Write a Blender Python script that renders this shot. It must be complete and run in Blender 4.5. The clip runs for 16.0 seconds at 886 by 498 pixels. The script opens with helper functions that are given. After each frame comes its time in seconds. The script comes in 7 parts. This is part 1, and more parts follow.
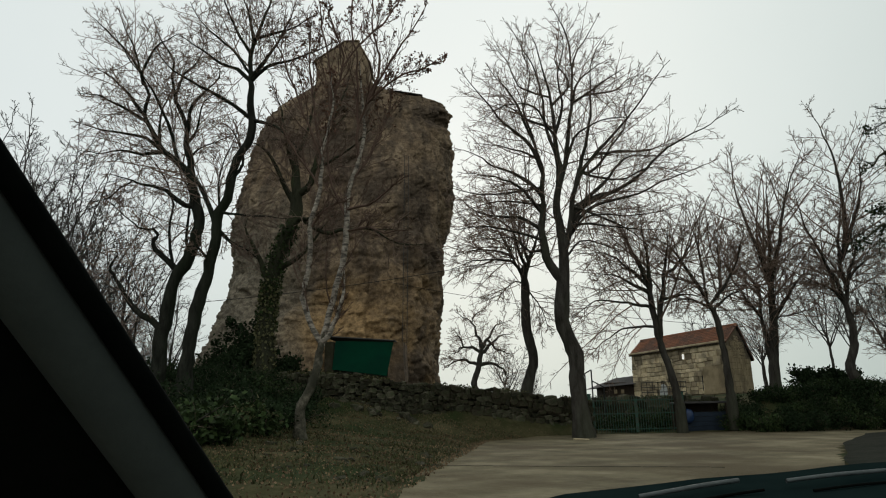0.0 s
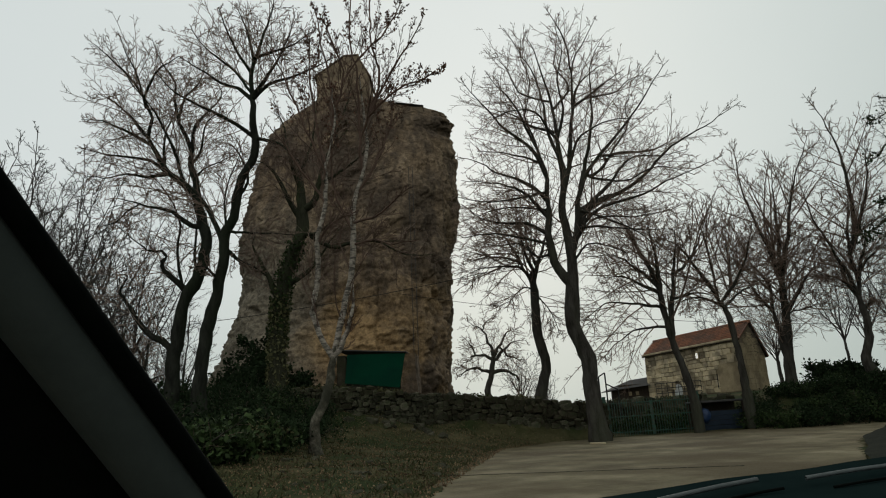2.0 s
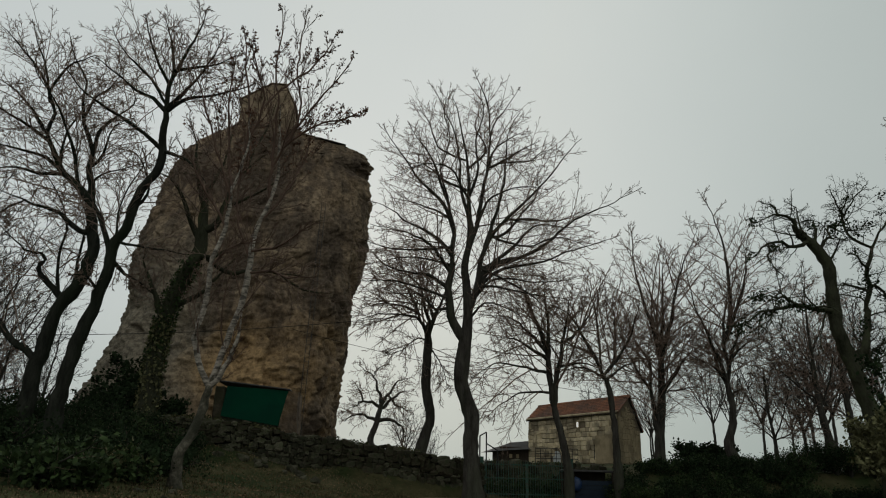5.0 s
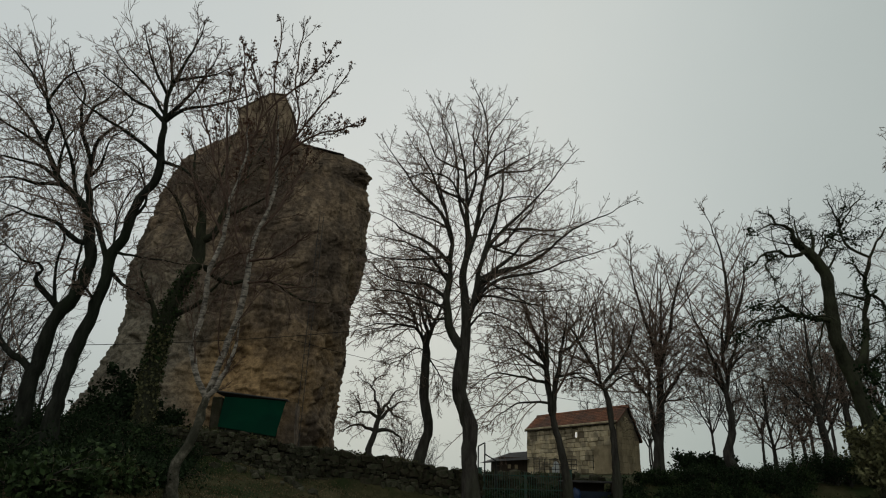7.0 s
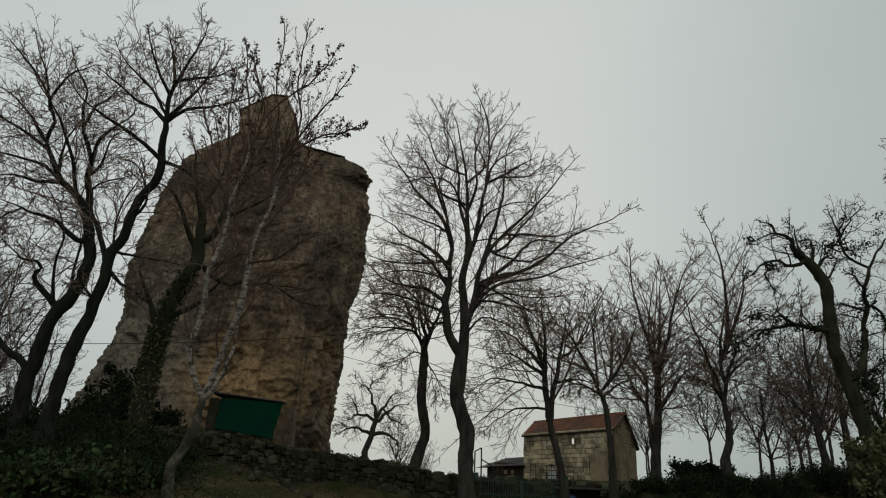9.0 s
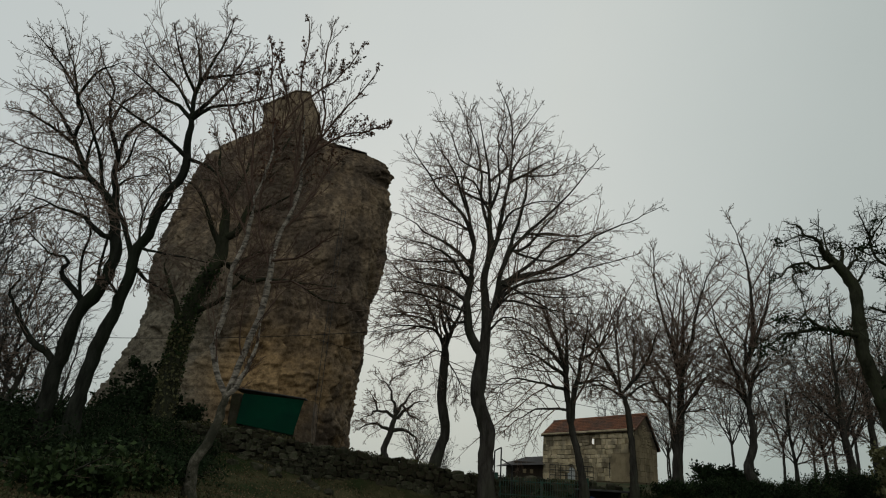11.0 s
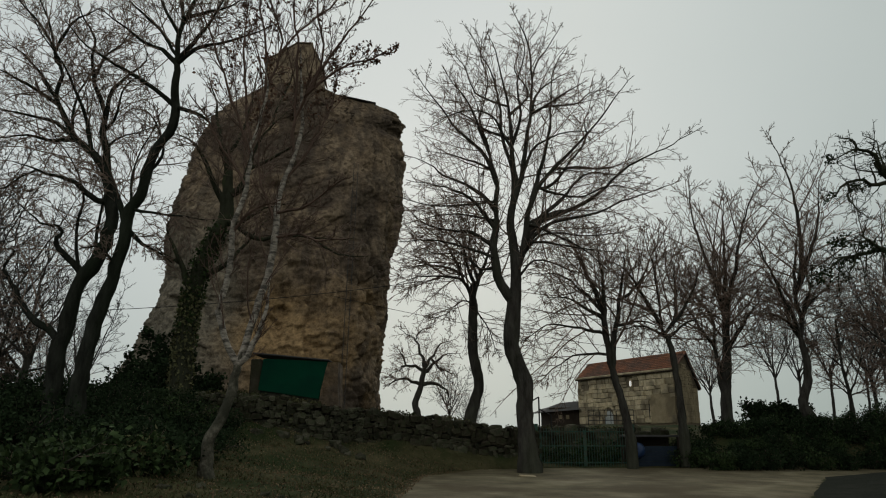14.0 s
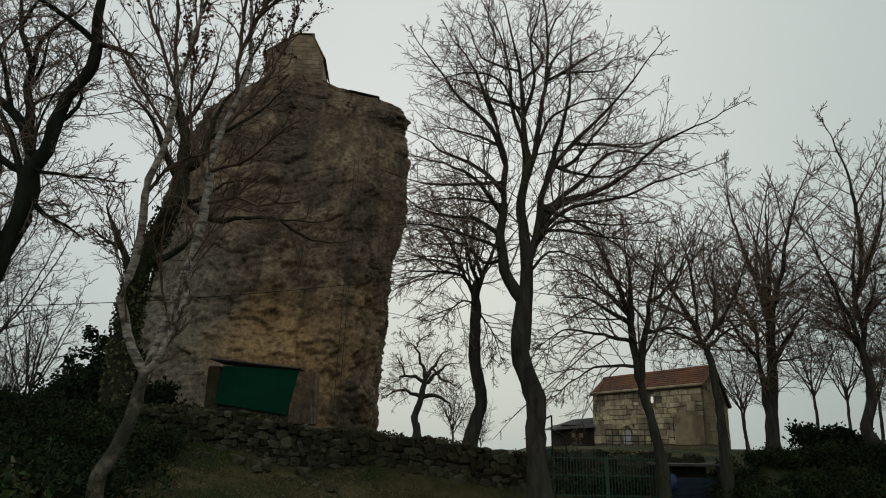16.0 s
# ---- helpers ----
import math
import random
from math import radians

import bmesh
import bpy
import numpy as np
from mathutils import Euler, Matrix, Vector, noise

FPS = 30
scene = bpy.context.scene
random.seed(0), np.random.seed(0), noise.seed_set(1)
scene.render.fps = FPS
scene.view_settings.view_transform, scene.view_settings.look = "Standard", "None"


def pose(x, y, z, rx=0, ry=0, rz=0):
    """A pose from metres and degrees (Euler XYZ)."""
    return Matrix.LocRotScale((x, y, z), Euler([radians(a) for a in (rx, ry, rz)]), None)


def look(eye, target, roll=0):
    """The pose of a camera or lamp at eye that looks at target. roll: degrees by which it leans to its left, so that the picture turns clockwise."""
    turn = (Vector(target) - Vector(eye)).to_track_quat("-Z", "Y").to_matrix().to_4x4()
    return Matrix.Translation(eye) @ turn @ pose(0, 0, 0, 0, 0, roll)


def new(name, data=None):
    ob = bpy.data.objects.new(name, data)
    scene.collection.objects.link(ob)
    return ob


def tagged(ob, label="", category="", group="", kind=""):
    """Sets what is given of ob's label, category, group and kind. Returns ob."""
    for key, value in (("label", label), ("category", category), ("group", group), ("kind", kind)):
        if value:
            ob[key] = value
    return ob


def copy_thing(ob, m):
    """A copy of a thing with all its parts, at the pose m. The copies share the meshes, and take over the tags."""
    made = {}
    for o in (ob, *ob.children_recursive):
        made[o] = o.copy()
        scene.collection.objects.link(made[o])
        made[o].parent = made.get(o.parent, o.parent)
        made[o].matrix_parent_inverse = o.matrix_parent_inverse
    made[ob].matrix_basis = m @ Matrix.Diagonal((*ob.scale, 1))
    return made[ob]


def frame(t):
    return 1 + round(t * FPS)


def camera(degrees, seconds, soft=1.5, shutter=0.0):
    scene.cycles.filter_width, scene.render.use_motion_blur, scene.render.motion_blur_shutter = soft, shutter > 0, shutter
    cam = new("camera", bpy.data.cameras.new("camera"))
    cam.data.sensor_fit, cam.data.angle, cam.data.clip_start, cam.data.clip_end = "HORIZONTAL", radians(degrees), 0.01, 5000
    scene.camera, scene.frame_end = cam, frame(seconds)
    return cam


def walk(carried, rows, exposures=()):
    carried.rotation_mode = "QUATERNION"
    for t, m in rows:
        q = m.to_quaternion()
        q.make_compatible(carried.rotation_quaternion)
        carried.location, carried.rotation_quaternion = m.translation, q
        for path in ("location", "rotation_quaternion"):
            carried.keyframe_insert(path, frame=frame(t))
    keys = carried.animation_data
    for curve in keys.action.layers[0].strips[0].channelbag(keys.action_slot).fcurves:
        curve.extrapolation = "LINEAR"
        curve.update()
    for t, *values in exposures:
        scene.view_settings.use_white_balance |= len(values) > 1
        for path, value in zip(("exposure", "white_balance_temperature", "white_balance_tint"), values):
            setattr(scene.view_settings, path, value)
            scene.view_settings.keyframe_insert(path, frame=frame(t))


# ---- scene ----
# ================= camera and its walk =================
cam = camera(66.0, 16.0, soft=1.1)
ROWS = [
    (0, -0.003, 0.0, 1.478, 104.06, 1.26, 0.07),
    (0.5, 0.015, 0.0, 1.487, 107.27, 1.46, -0.73),
    (1, 0.016, 0.0, 1.487, 108.11, 1.28, -0.54),
    (1.5, 0.007, 0.0, 1.479, 107.89, 1.47, 0.64),
    (2, 0.0, 0.0, 1.48, 104.88, 3.54, 1.3),
    (2.5, -0.007, 0.0, 1.475, 105.98, 2.71, 1.01),
    (3, -0.004, -0.005, 1.477, 107.24, 1.27, 0.79),
    (3.5, 0.128, -0.05, 1.466, 108.76, -1.46, -2.63),
    (4, 0.2, -0.099, 1.456, 106.38, 1.22, -10.0),
    (4.5, 0.21, -0.109, 1.455, 108.6, -0.36, -9.35),
    (5, 0.22, -0.109, 1.455, 108.64, -1.53, -8.27),
    (7.5, 0.23, -0.1, 1.476, 109.56, -1.47, -8.46),
    (8, 0.23, -0.1, 1.486, 109.65, -2.23, -8.88),
    (8.5, 0.22, -0.091, 1.496, 110.04, -2.97, -9.0),
    (9, 0.21, -0.081, 1.506, 109.75, -2.26, -8.75),
    (11.5, 0.1, 0.041, 1.682, 109.03, -3.57, -7.23),
    (12, 0.07, 0.139, 1.726, 107.81, -3.22, -7.48),
    (12.5, 0.06, 0.337, 1.785, 108.9, -3.68, -6.69),
    (13, 0.07, 0.714, 1.852, 106.64, -2.5, -6.06),
    (13.5, 0.11, 1.302, 1.927, 106.83, -1.75, -5.07),
    (14, 0.18, 2.069, 2.011, 105.21, -0.14, -4.75),
    (14.5, 0.3, 2.956, 2.1, 105.29, -0.35, -4.5),
    (15, 0.45, 4.022, 2.206, 106.18, -1.3, -4.31),
    (15.5, 0.66, 5.128, 2.334, 108.35, -0.54, -3.41),
    (16, 0.97, 6.412, 2.481, 106.04, -1.05, -4.16),
]
EXPOSURE = [(0.0, 0.28), (0.5, 0.13), (3.0, 0.08), (3.7, -0.08), (5.0, -0.16), (9.0, -0.19), (12.5, -0.2), (13.5, -0.16), (14.5, -0.07), (16.0, -0.04)]
walk(cam, [(t, pose(x, y, z, rx, ry, rz)) for t, x, y, z, rx, ry, rz in ROWS], EXPOSURE)

# ================= world, sun =================
SUN_AZ, SUN_EL = radians(4.0), radians(16.0)      # azimuth to the right of straight ahead, height
world = bpy.data.worlds.new("overcast_sky")
scene.world = world
world.use_nodes = True
wt = world.node_tree
wt.nodes.clear()
w_out = wt.nodes.new("ShaderNodeOutputWorld")
w_bg = wt.nodes.new("ShaderNodeBackground")
w_sky = wt.nodes.new("ShaderNodeTexSky")
w_sky.sky_type = "NISHITA"
w_sky.sun_disc = False
w_sky.sun_elevation = SUN_EL
w_sky.sun_rotation = SUN_AZ
w_sky.air_density, w_sky.dust_density, w_sky.ozone_density = 1.2, 3.0, 1.5
w_scale = wt.nodes.new("ShaderNodeMix")
w_scale.data_type, w_scale.blend_type = "RGBA", "MULTIPLY"
w_scale.inputs[0].default_value = 1.0
w_scale.inputs[7].default_value = (0.075, 0.075, 0.075, 1)
w_cloud = wt.nodes.new("ShaderNodeTexNoise")
w_cloud.inputs["Scale"].default_value, w_cloud.inputs["Detail"].default_value = 1.6, 5.0
w_ramp = wt.nodes.new("ShaderNodeValToRGB")
w_ramp.color_ramp.elements[0].position, w_ramp.color_ramp.elements[0].color = 0.25, (0.630, 0.672, 0.654, 1)
w_ramp.color_ramp.elements[1].position, w_ramp.color_ramp.elements[1].color = 0.8, (0.715, 0.752, 0.73, 1)
w_mix = wt.nodes.new("ShaderNodeMix")
w_mix.data_type = "RGBA"
w_mix.inputs[0].default_value = 0.975
w_bg.inputs["Strength"].default_value = 1.0
wt.links.new(w_sky.outputs[0], w_scale.inputs[6])
wt.links.new(w_cloud.outputs["Fac"], w_ramp.inputs[0])
wt.links.new(w_scale.outputs[2], w_mix.inputs[6])
wt.links.new(w_ramp.outputs[0], w_mix.inputs[7])
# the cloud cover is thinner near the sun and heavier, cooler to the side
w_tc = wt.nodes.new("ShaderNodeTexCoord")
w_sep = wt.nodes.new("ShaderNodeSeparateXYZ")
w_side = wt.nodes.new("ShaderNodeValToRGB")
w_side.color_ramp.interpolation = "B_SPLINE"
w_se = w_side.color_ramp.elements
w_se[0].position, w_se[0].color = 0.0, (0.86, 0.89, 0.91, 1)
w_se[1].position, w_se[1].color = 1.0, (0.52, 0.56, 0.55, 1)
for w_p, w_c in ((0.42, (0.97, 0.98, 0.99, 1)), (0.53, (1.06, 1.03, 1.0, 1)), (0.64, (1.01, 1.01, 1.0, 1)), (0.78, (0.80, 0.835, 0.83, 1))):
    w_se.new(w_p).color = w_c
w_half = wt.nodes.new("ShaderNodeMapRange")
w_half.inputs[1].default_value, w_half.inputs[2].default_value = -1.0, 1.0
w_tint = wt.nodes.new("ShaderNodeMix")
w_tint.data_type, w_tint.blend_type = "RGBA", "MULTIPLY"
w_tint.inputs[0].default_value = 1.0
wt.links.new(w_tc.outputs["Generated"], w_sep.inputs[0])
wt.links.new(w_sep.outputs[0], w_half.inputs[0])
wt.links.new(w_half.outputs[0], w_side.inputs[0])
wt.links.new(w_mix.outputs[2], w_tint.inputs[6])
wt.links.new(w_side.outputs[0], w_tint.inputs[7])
# haze dims the cover towards the horizon
w_low = wt.nodes.new("ShaderNodeValToRGB")
w_low.color_ramp.elements[0].position, w_low.color_ramp.elements[0].color = 0.0, (0.74, 0.775, 0.755, 1)
w_low.color_ramp.elements[1].position, w_low.color_ramp.elements[1].color = 0.34, (1.0, 1.0, 1.0, 1)
w_dim = wt.nodes.new("ShaderNodeMix")
w_dim.data_type, w_dim.blend_type = "RGBA", "MULTIPLY"
w_dim.inputs[0].default_value = 1.0
wt.links.new(w_sep.outputs[2], w_low.inputs[0])
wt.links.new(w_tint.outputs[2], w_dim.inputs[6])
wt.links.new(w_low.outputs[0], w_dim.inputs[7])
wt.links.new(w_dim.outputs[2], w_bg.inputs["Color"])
wt.links.new(w_bg.outputs[0], w_out.inputs[0])

sun_data = bpy.data.lights.new("sun", "SUN")
sun_data.energy, sun_data.angle, sun_data.color = 0.5, radians(25), (1.0, 0.93, 0.85)
sun = new("sun", sun_data)
sun.matrix_world = look((20, 60, 60), (20 - 40 * math.sin(SUN_AZ), 60 - 40 * math.cos(SUN_AZ), 60 - 40 * math.tan(SUN_EL)))


# ================= materials =================
def material(name, colors, scale=3.0, rough=0.9, bump=0.3, bump_scale=None, metal=0.0, stretch=(1, 1, 1), stain=None,
             spec=0.25, per_object=0.0, per_island=0.0, detail=8.0, relief=0.05):
    """Node material: two scales of noise mix the colours, fine noise gives relief. stain: (colour, scale, amount)."""
    m = bpy.data.materials.new(name)
    m.use_nodes = True
    nt = m.node_tree
    b = nt.nodes["Principled BSDF"]
    b.inputs["Roughness"].default_value, b.inputs["Metallic"].default_value = rough, metal
    b.inputs["Specular IOR Level"].default_value = spec
    tc = nt.nodes.new("ShaderNodeTexCoord")
    mp = nt.nodes.new("ShaderNodeMapping")
    mp.inputs["Scale"].default_value = stretch
    nt.links.new(tc.outputs["Object"], mp.inputs["Vector"])
    n1 = nt.nodes.new("ShaderNodeTexNoise")
    n1.inputs["Scale"].default_value, n1.inputs["Detail"].default_value, n1.inputs["Roughness"].default_value = scale, detail, 0.65
    nt.links.new(mp.outputs[0], n1.inputs["Vector"])
    ramp = nt.nodes.new("ShaderNodeValToRGB")
    els = ramp.color_ramp.elements
    while len(els) < len(colors):
        els.new(0.5)
    for i, c in enumerate(colors):
        els[i].position = 0.3 + 0.4 * i / max(1, len(colors) - 1)
        els[i].color = (*c, 1)
    nt.links.new(n1.outputs["Fac"], ramp.inputs[0])
    col = ramp.outputs[0]
    if stain:
        n2 = nt.nodes.new("ShaderNodeTexNoise")
        n2.inputs["Scale"].default_value, n2.inputs["Detail"].default_value = stain[1], 4.0
        nt.links.new(mp.outputs[0], n2.inputs["Vector"])
        r2 = nt.nodes.new("ShaderNodeValToRGB")
        r2.color_ramp.elements[0].position, r2.color_ramp.elements[1].position = 0.46, 0.62
        r2.color_ramp.elements[1].color = (stain[2], stain[2], stain[2], 1)
        nt.links.new(n2.outputs["Fac"], r2.inputs[0])
        mx = nt.nodes.new("ShaderNodeMix")
        mx.data_type = "RGBA"
        nt.links.new(r2.outputs[0], mx.inputs[0])
        nt.links.new(col, mx.inputs[6])
        mx.inputs[7].default_value = (*stain[0], 1)
        col = mx.outputs[2]
    if per_object or per_island:
        if per_object:
            src, amount = nt.nodes.new("ShaderNodeObjectInfo").outputs["Random"], per_object
        else:
            src, amount = nt.nodes.new("ShaderNodeNewGeometry").outputs["Random Per Island"], per_island
        hv = nt.nodes.new("ShaderNodeHueSaturation")
        ma = nt.nodes.new("ShaderNodeMapRange")
        ma.inputs[3].default_value, ma.inputs[4].default_value = 1 - amount, 1 + amount
        nt.links.new(src, ma.inputs[0])
        nt.links.new(ma.outputs[0], hv.inputs["Value"])
        nt.links.new(col, hv.inputs["Color"])
        col = hv.outputs[0]
    nt.links.new(col, b.inputs["Base Color"])
    if bump:
        n3 = nt.nodes.new("ShaderNodeTexNoise")
        n3.inputs["Scale"].default_value, n3.inputs["Detail"].default_value = bump_scale or scale * 4, 6.0
        nt.links.new(mp.outputs[0], n3.inputs["Vector"])
        bp = nt.nodes.new("ShaderNodeBump")
        bp.inputs["Strength"].default_value, bp.inputs["Distance"].default_value = bump, relief
        nt.links.new(n3.outputs["Fac"], bp.inputs["Height"])
        nt.links.new(bp.outputs[0], b.inputs["Normal"])
    return m


def rock_material():
    """Limestone cliff: grey upper skin with dark streaks, ochre broken faces lower down, painted pits."""
    m = material("limestone_cliff", [(0.092, 0.068, 0.050), (0.200, 0.152, 0.110), (0.31, 0.245, 0.182)], scale=0.5, bump=0.75, bump_scale=1.6, detail=14.0, relief=0.25,
                 stain=((0.075, 0.062, 0.055), 0.16, 0.75), spec=0.1)
    nt = m.node_tree
    b = nt.nodes["Principled BSDF"]
    old = b.inputs["Base Color"].links[0].from_socket
    tc = nt.nodes.new("ShaderNodeTexCoord")
    # vertical streaks: stains, with the shade of upright fissures put into the colour
    mp = nt.nodes.new("ShaderNodeMapping")
    mp.inputs["Scale"].default_value = (0.8, 0.8, 0.16)
    nt.links.new(tc.outputs["Object"], mp.inputs["Vector"])
    n = nt.nodes.new("ShaderNodeTexNoise")
    n.inputs["Scale"].default_value, n.inputs["Detail"].default_value = 1.1, 6.0
    nt.links.new(mp.outputs[0], n.inputs["Vector"])
    r = nt.nodes.new("ShaderNodeValToRGB")
    r.color_ramp.elements[0].position, r.color_ramp.elements[1].position = 0.46, 0.60
    r.color_ramp.elements[1].color = (0.8, 0.8, 0.8, 1)
    nt.links.new(n.outputs["Fac"], r.inputs[0])
    mx = nt.nodes.new("ShaderNodeMix")
    mx.data_type = "RGBA"
    mx.inputs[7].default_value = (0.085, 0.068, 0.056, 1)
    nt.links.new(r.outputs[0], mx.inputs[0])
    nt.links.new(old, mx.inputs[6])
    # ochre broken faces, in the lower third and near the rim
    sep = nt.nodes.new("ShaderNodeSeparateXYZ")
    nt.links.new(tc.outputs["Object"], sep.inputs[0])
    band = nt.nodes.new("ShaderNodeValToRGB")
    be = band.color_ramp.elements
    be[0].position, be[0].color = 0.0, (0.62, 0.62, 0.62, 1)
    be[1].position, be[1].color = 1.0, (0.45, 0.45, 0.45, 1)
    for p, v in ((0.26, 0.62), (0.36, 0.42), (0.62, 0.3), (0.74, 0.42)):
        e = be.new(p)
        e.color = (v, v, v, 1)
    zr = nt.nodes.new("ShaderNodeMapRange")
    zr.inputs[1].default_value, zr.inputs[2].default_value = 3.0, 41.0
    nt.links.new(sep.outputs[2], zr.inputs[0])
    nt.links.new(zr.outputs[0], band.inputs[0])
    n4 = nt.nodes.new("ShaderNodeTexNoise")
    n4.inputs["Scale"].default_value, n4.inputs["Detail"].default_value, n4.inputs["Roughness"].default_value = 0.22, 7.0, 0.6
    nt.links.new(tc.outputs["Object"], n4.inputs["Vector"])
    mu = nt.nodes.new("ShaderNodeMath")
    mu.operation = "MULTIPLY"
    nt.links.new(n4.outputs["Fac"], mu.inputs[0])
    nt.links.new(band.outputs[0], mu.inputs[1])
    xr = nt.nodes.new("ShaderNodeMapRange")
    xr.inputs[1].default_value, xr.inputs[2].default_value = -18.0, -11.0
    xr.inputs[3].default_value, xr.inputs[4].default_value = 0.55, 1.0
    nt.links.new(sep.outputs[0], xr.inputs[0])
    mx2 = nt.nodes.new("ShaderNodeMath")
    mx2.operation = "MULTIPLY"
    nt.links.new(mu.outputs[0], mx2.inputs[0])
    nt.links.new(xr.outputs[0], mx2.inputs[1])
    far = nt.nodes.new("ShaderNodeVectorMath")
    far.operation = "DISTANCE"
    far.inputs[1].default_value = (-8.2, 61.0, 9.5)
    nt.links.new(tc.outputs["Object"], far.inputs[0])
    fr = nt.nodes.new("ShaderNodeMapRange")
    fr.inputs[1].default_value, fr.inputs[2].default_value = 1.5, 6.5
    fr.inputs[3].default_value, fr.inputs[4].default_value = 0.24, 0.0
    nt.links.new(far.outputs["Value"], fr.inputs[0])
    mu = nt.nodes.new("ShaderNodeMath")
    mu.operation = "ADD"
    nt.links.new(mx2.outputs[0], mu.inputs[0])
    nt.links.new(fr.outputs[0], mu.inputs[1])
    r4 = nt.nodes.new("ShaderNodeValToRGB")
    r4.color_ramp.elements[0].position, r4.color_ramp.elements[1].position = 0.27, 0.42
    nt.links.new(mu.outputs[0], r4.inputs[0])
    mo = nt.nodes.new("ShaderNodeMix")
    mo.data_type = "RGBA"
    mo.inputs[7].default_value = (0.31, 0.215, 0.12, 1)
    nt.links.new(r4.outputs[0], mo.inputs[0])
    nt.links.new(mx.outputs[2], mo.inputs[6])
    # pale grey skin on the sloping flank
    gx_ = nt.nodes.new("ShaderNodeMapRange")
    gx_.inputs[1].default_value, gx_.inputs[2].default_value = -11.2, -15.5
    gx_.inputs[3].default_value, gx_.inputs[4].default_value = 0.0, 0.75
    nt.links.new(sep.outputs[0], gx_.inputs[0])
    gz_ = nt.nodes.new("ShaderNodeMapRange")
    gz_.inputs[1].default_value, gz_.inputs[2].default_value = 26.0, 16.0
    nt.links.new(sep.outputs[2], gz_.inputs[0])
    gm = nt.nodes.new("ShaderNodeMath")
    gm.operation = "MULTIPLY"
    nt.links.new(gx_.outputs[0], gm.inputs[0])
    nt.links.new(gz_.outputs[0], gm.inputs[1])
    mg = nt.nodes.new("ShaderNodeMix")
    mg.data_type = "RGBA"
    mg.inputs[7].default_value = (0.200, 0.188, 0.160, 1)
    nt.links.new(gm.outputs[0], mg.inputs[0])
    nt.links.new(mo.outputs[2], mg.inputs[6])
    # pits without relief: their shade is painted as dark spots
    vo = nt.nodes.new("ShaderNodeTexVoronoi")
    vo.inputs["Scale"].default_value = 0.9
    nt.links.new(tc.outputs["Object"], vo.inputs["Vector"])
    rv = nt.nodes.new("ShaderNodeValToRGB")
    rv.color_ramp.elements[0].color, rv.color_ramp.elements[0].position = (0.45, 0.42, 0.4, 1), 0.05
    rv.color_ramp.elements[1].position = 0.22
    nt.links.new(vo.outputs["Distance"], rv.inputs[0])
    mv = nt.nodes.new("ShaderNodeMix")
    mv.data_type, mv.blend_type = "RGBA", "MULTIPLY"
    mv.inputs[0].default_value = 0.8
    nt.links.new(mg.outputs[2], mv.inputs[6])
    nt.links.new(rv.outputs[0], mv.inputs[7])
    # fine mottling
    n6 = nt.nodes.new("ShaderNodeTexNoise")
    n6.inputs["Scale"].default_value, n6.inputs["Detail"].default_value, n6.inputs["Roughness"].default_value = 2.6, 12.0, 0.8
    nt.links.new(tc.outputs["Object"], n6.inputs["Vector"])
    r6 = nt.nodes.new("ShaderNodeValToRGB")
    r6.color_ramp.elements[0].position, r6.color_ramp.elements[0].color = 0.38, (0.37, 0.335, 0.305, 1)
    r6.color_ramp.elements[1].position, r6.color_ramp.elements[1].color = 0.62, (1.24, 1.16, 1.03, 1)
    nt.links.new(n6.outputs["Fac"], r6.inputs[0])
    m6 = nt.nodes.new("ShaderNodeMix")
    m6.data_type, m6.blend_type = "RGBA", "MULTIPLY"
    m6.inputs[0].default_value = 1.0
    nt.links.new(mv.outputs[2], m6.inputs[6])
    nt.links.new(r6.outputs[0], m6.inputs[7])
    nt.links.new(m6.outputs[2], b.inputs["Base Color"])
    return m


M_ROCK = rock_material()
M_GROUND = material("dry_grass_ground", [(0.029, 0.031, 0.014), (0.057, 0.053, 0.025), (0.093, 0.079, 0.041)], scale=1.3, bump=0.9, bump_scale=9, stain=((0.022, 0.034, 0.012), 0.55, 0.9), spec=0.03)
M_ROAD = material("worn_concrete_road", [(0.066, 0.054, 0.031), (0.145, 0.122, 0.074), (0.265, 0.228, 0.150)], scale=0.7, bump=0.8, bump_scale=12, stain=((0.075, 0.058, 0.032), 0.33, 0.85), stretch=(0.9, 0.8, 1), spec=0.1, detail=12.0)
M_VERGE = material("dark_asphalt_verge", [(0.015, 0.017, 0.013), (0.030, 0.031, 0.024)], scale=1.5, bump=0.3, bump_scale=22, spec=0.02)
M_BARK = material("dark_bark", [(0.0210, 0.0189, 0.0158), (0.0510, 0.0459, 0.0396), (0.0825, 0.0758, 0.0648)], scale=5, bump=1.0, bump_scale=16, stretch=(1, 1, 0.25), stain=((0.05, 0.055, 0.035), 0.8, 0.5), spec=0.0)
# darker copy of the bark: the view's dim edge is put into its colour
M_BARK_DIM = material("bark_dimmed_to_view", [(0.0108, 0.0115, 0.0095), (0.0243, 0.0250, 0.0203), (0.0405, 0.0425, 0.0338)], scale=5, bump=1.0, bump_scale=16, stretch=(1, 1, 0.25), stain=((0.022, 0.03, 0.017), 0.8, 0.6), spec=0.0)
M_TWIG = material("twig_bark", [(0.1142, 0.0814, 0.0634), (0.2230, 0.1576, 0.1217)], scale=2, bump=0, spec=0.1, per_island=0.25)
M_TWIG_FAR = material("grey_twig_bark", [(0.045, 0.040, 0.036), (0.085, 0.076, 0.068)], scale=2, bump=0, spec=0.0, per_island=0.25)
M_TWIG_RED = material("reddish_twig_bark", [(0.082, 0.053, 0.041), (0.130, 0.083, 0.063)], scale=2, bump=0, spec=0.1, per_island=0.25)
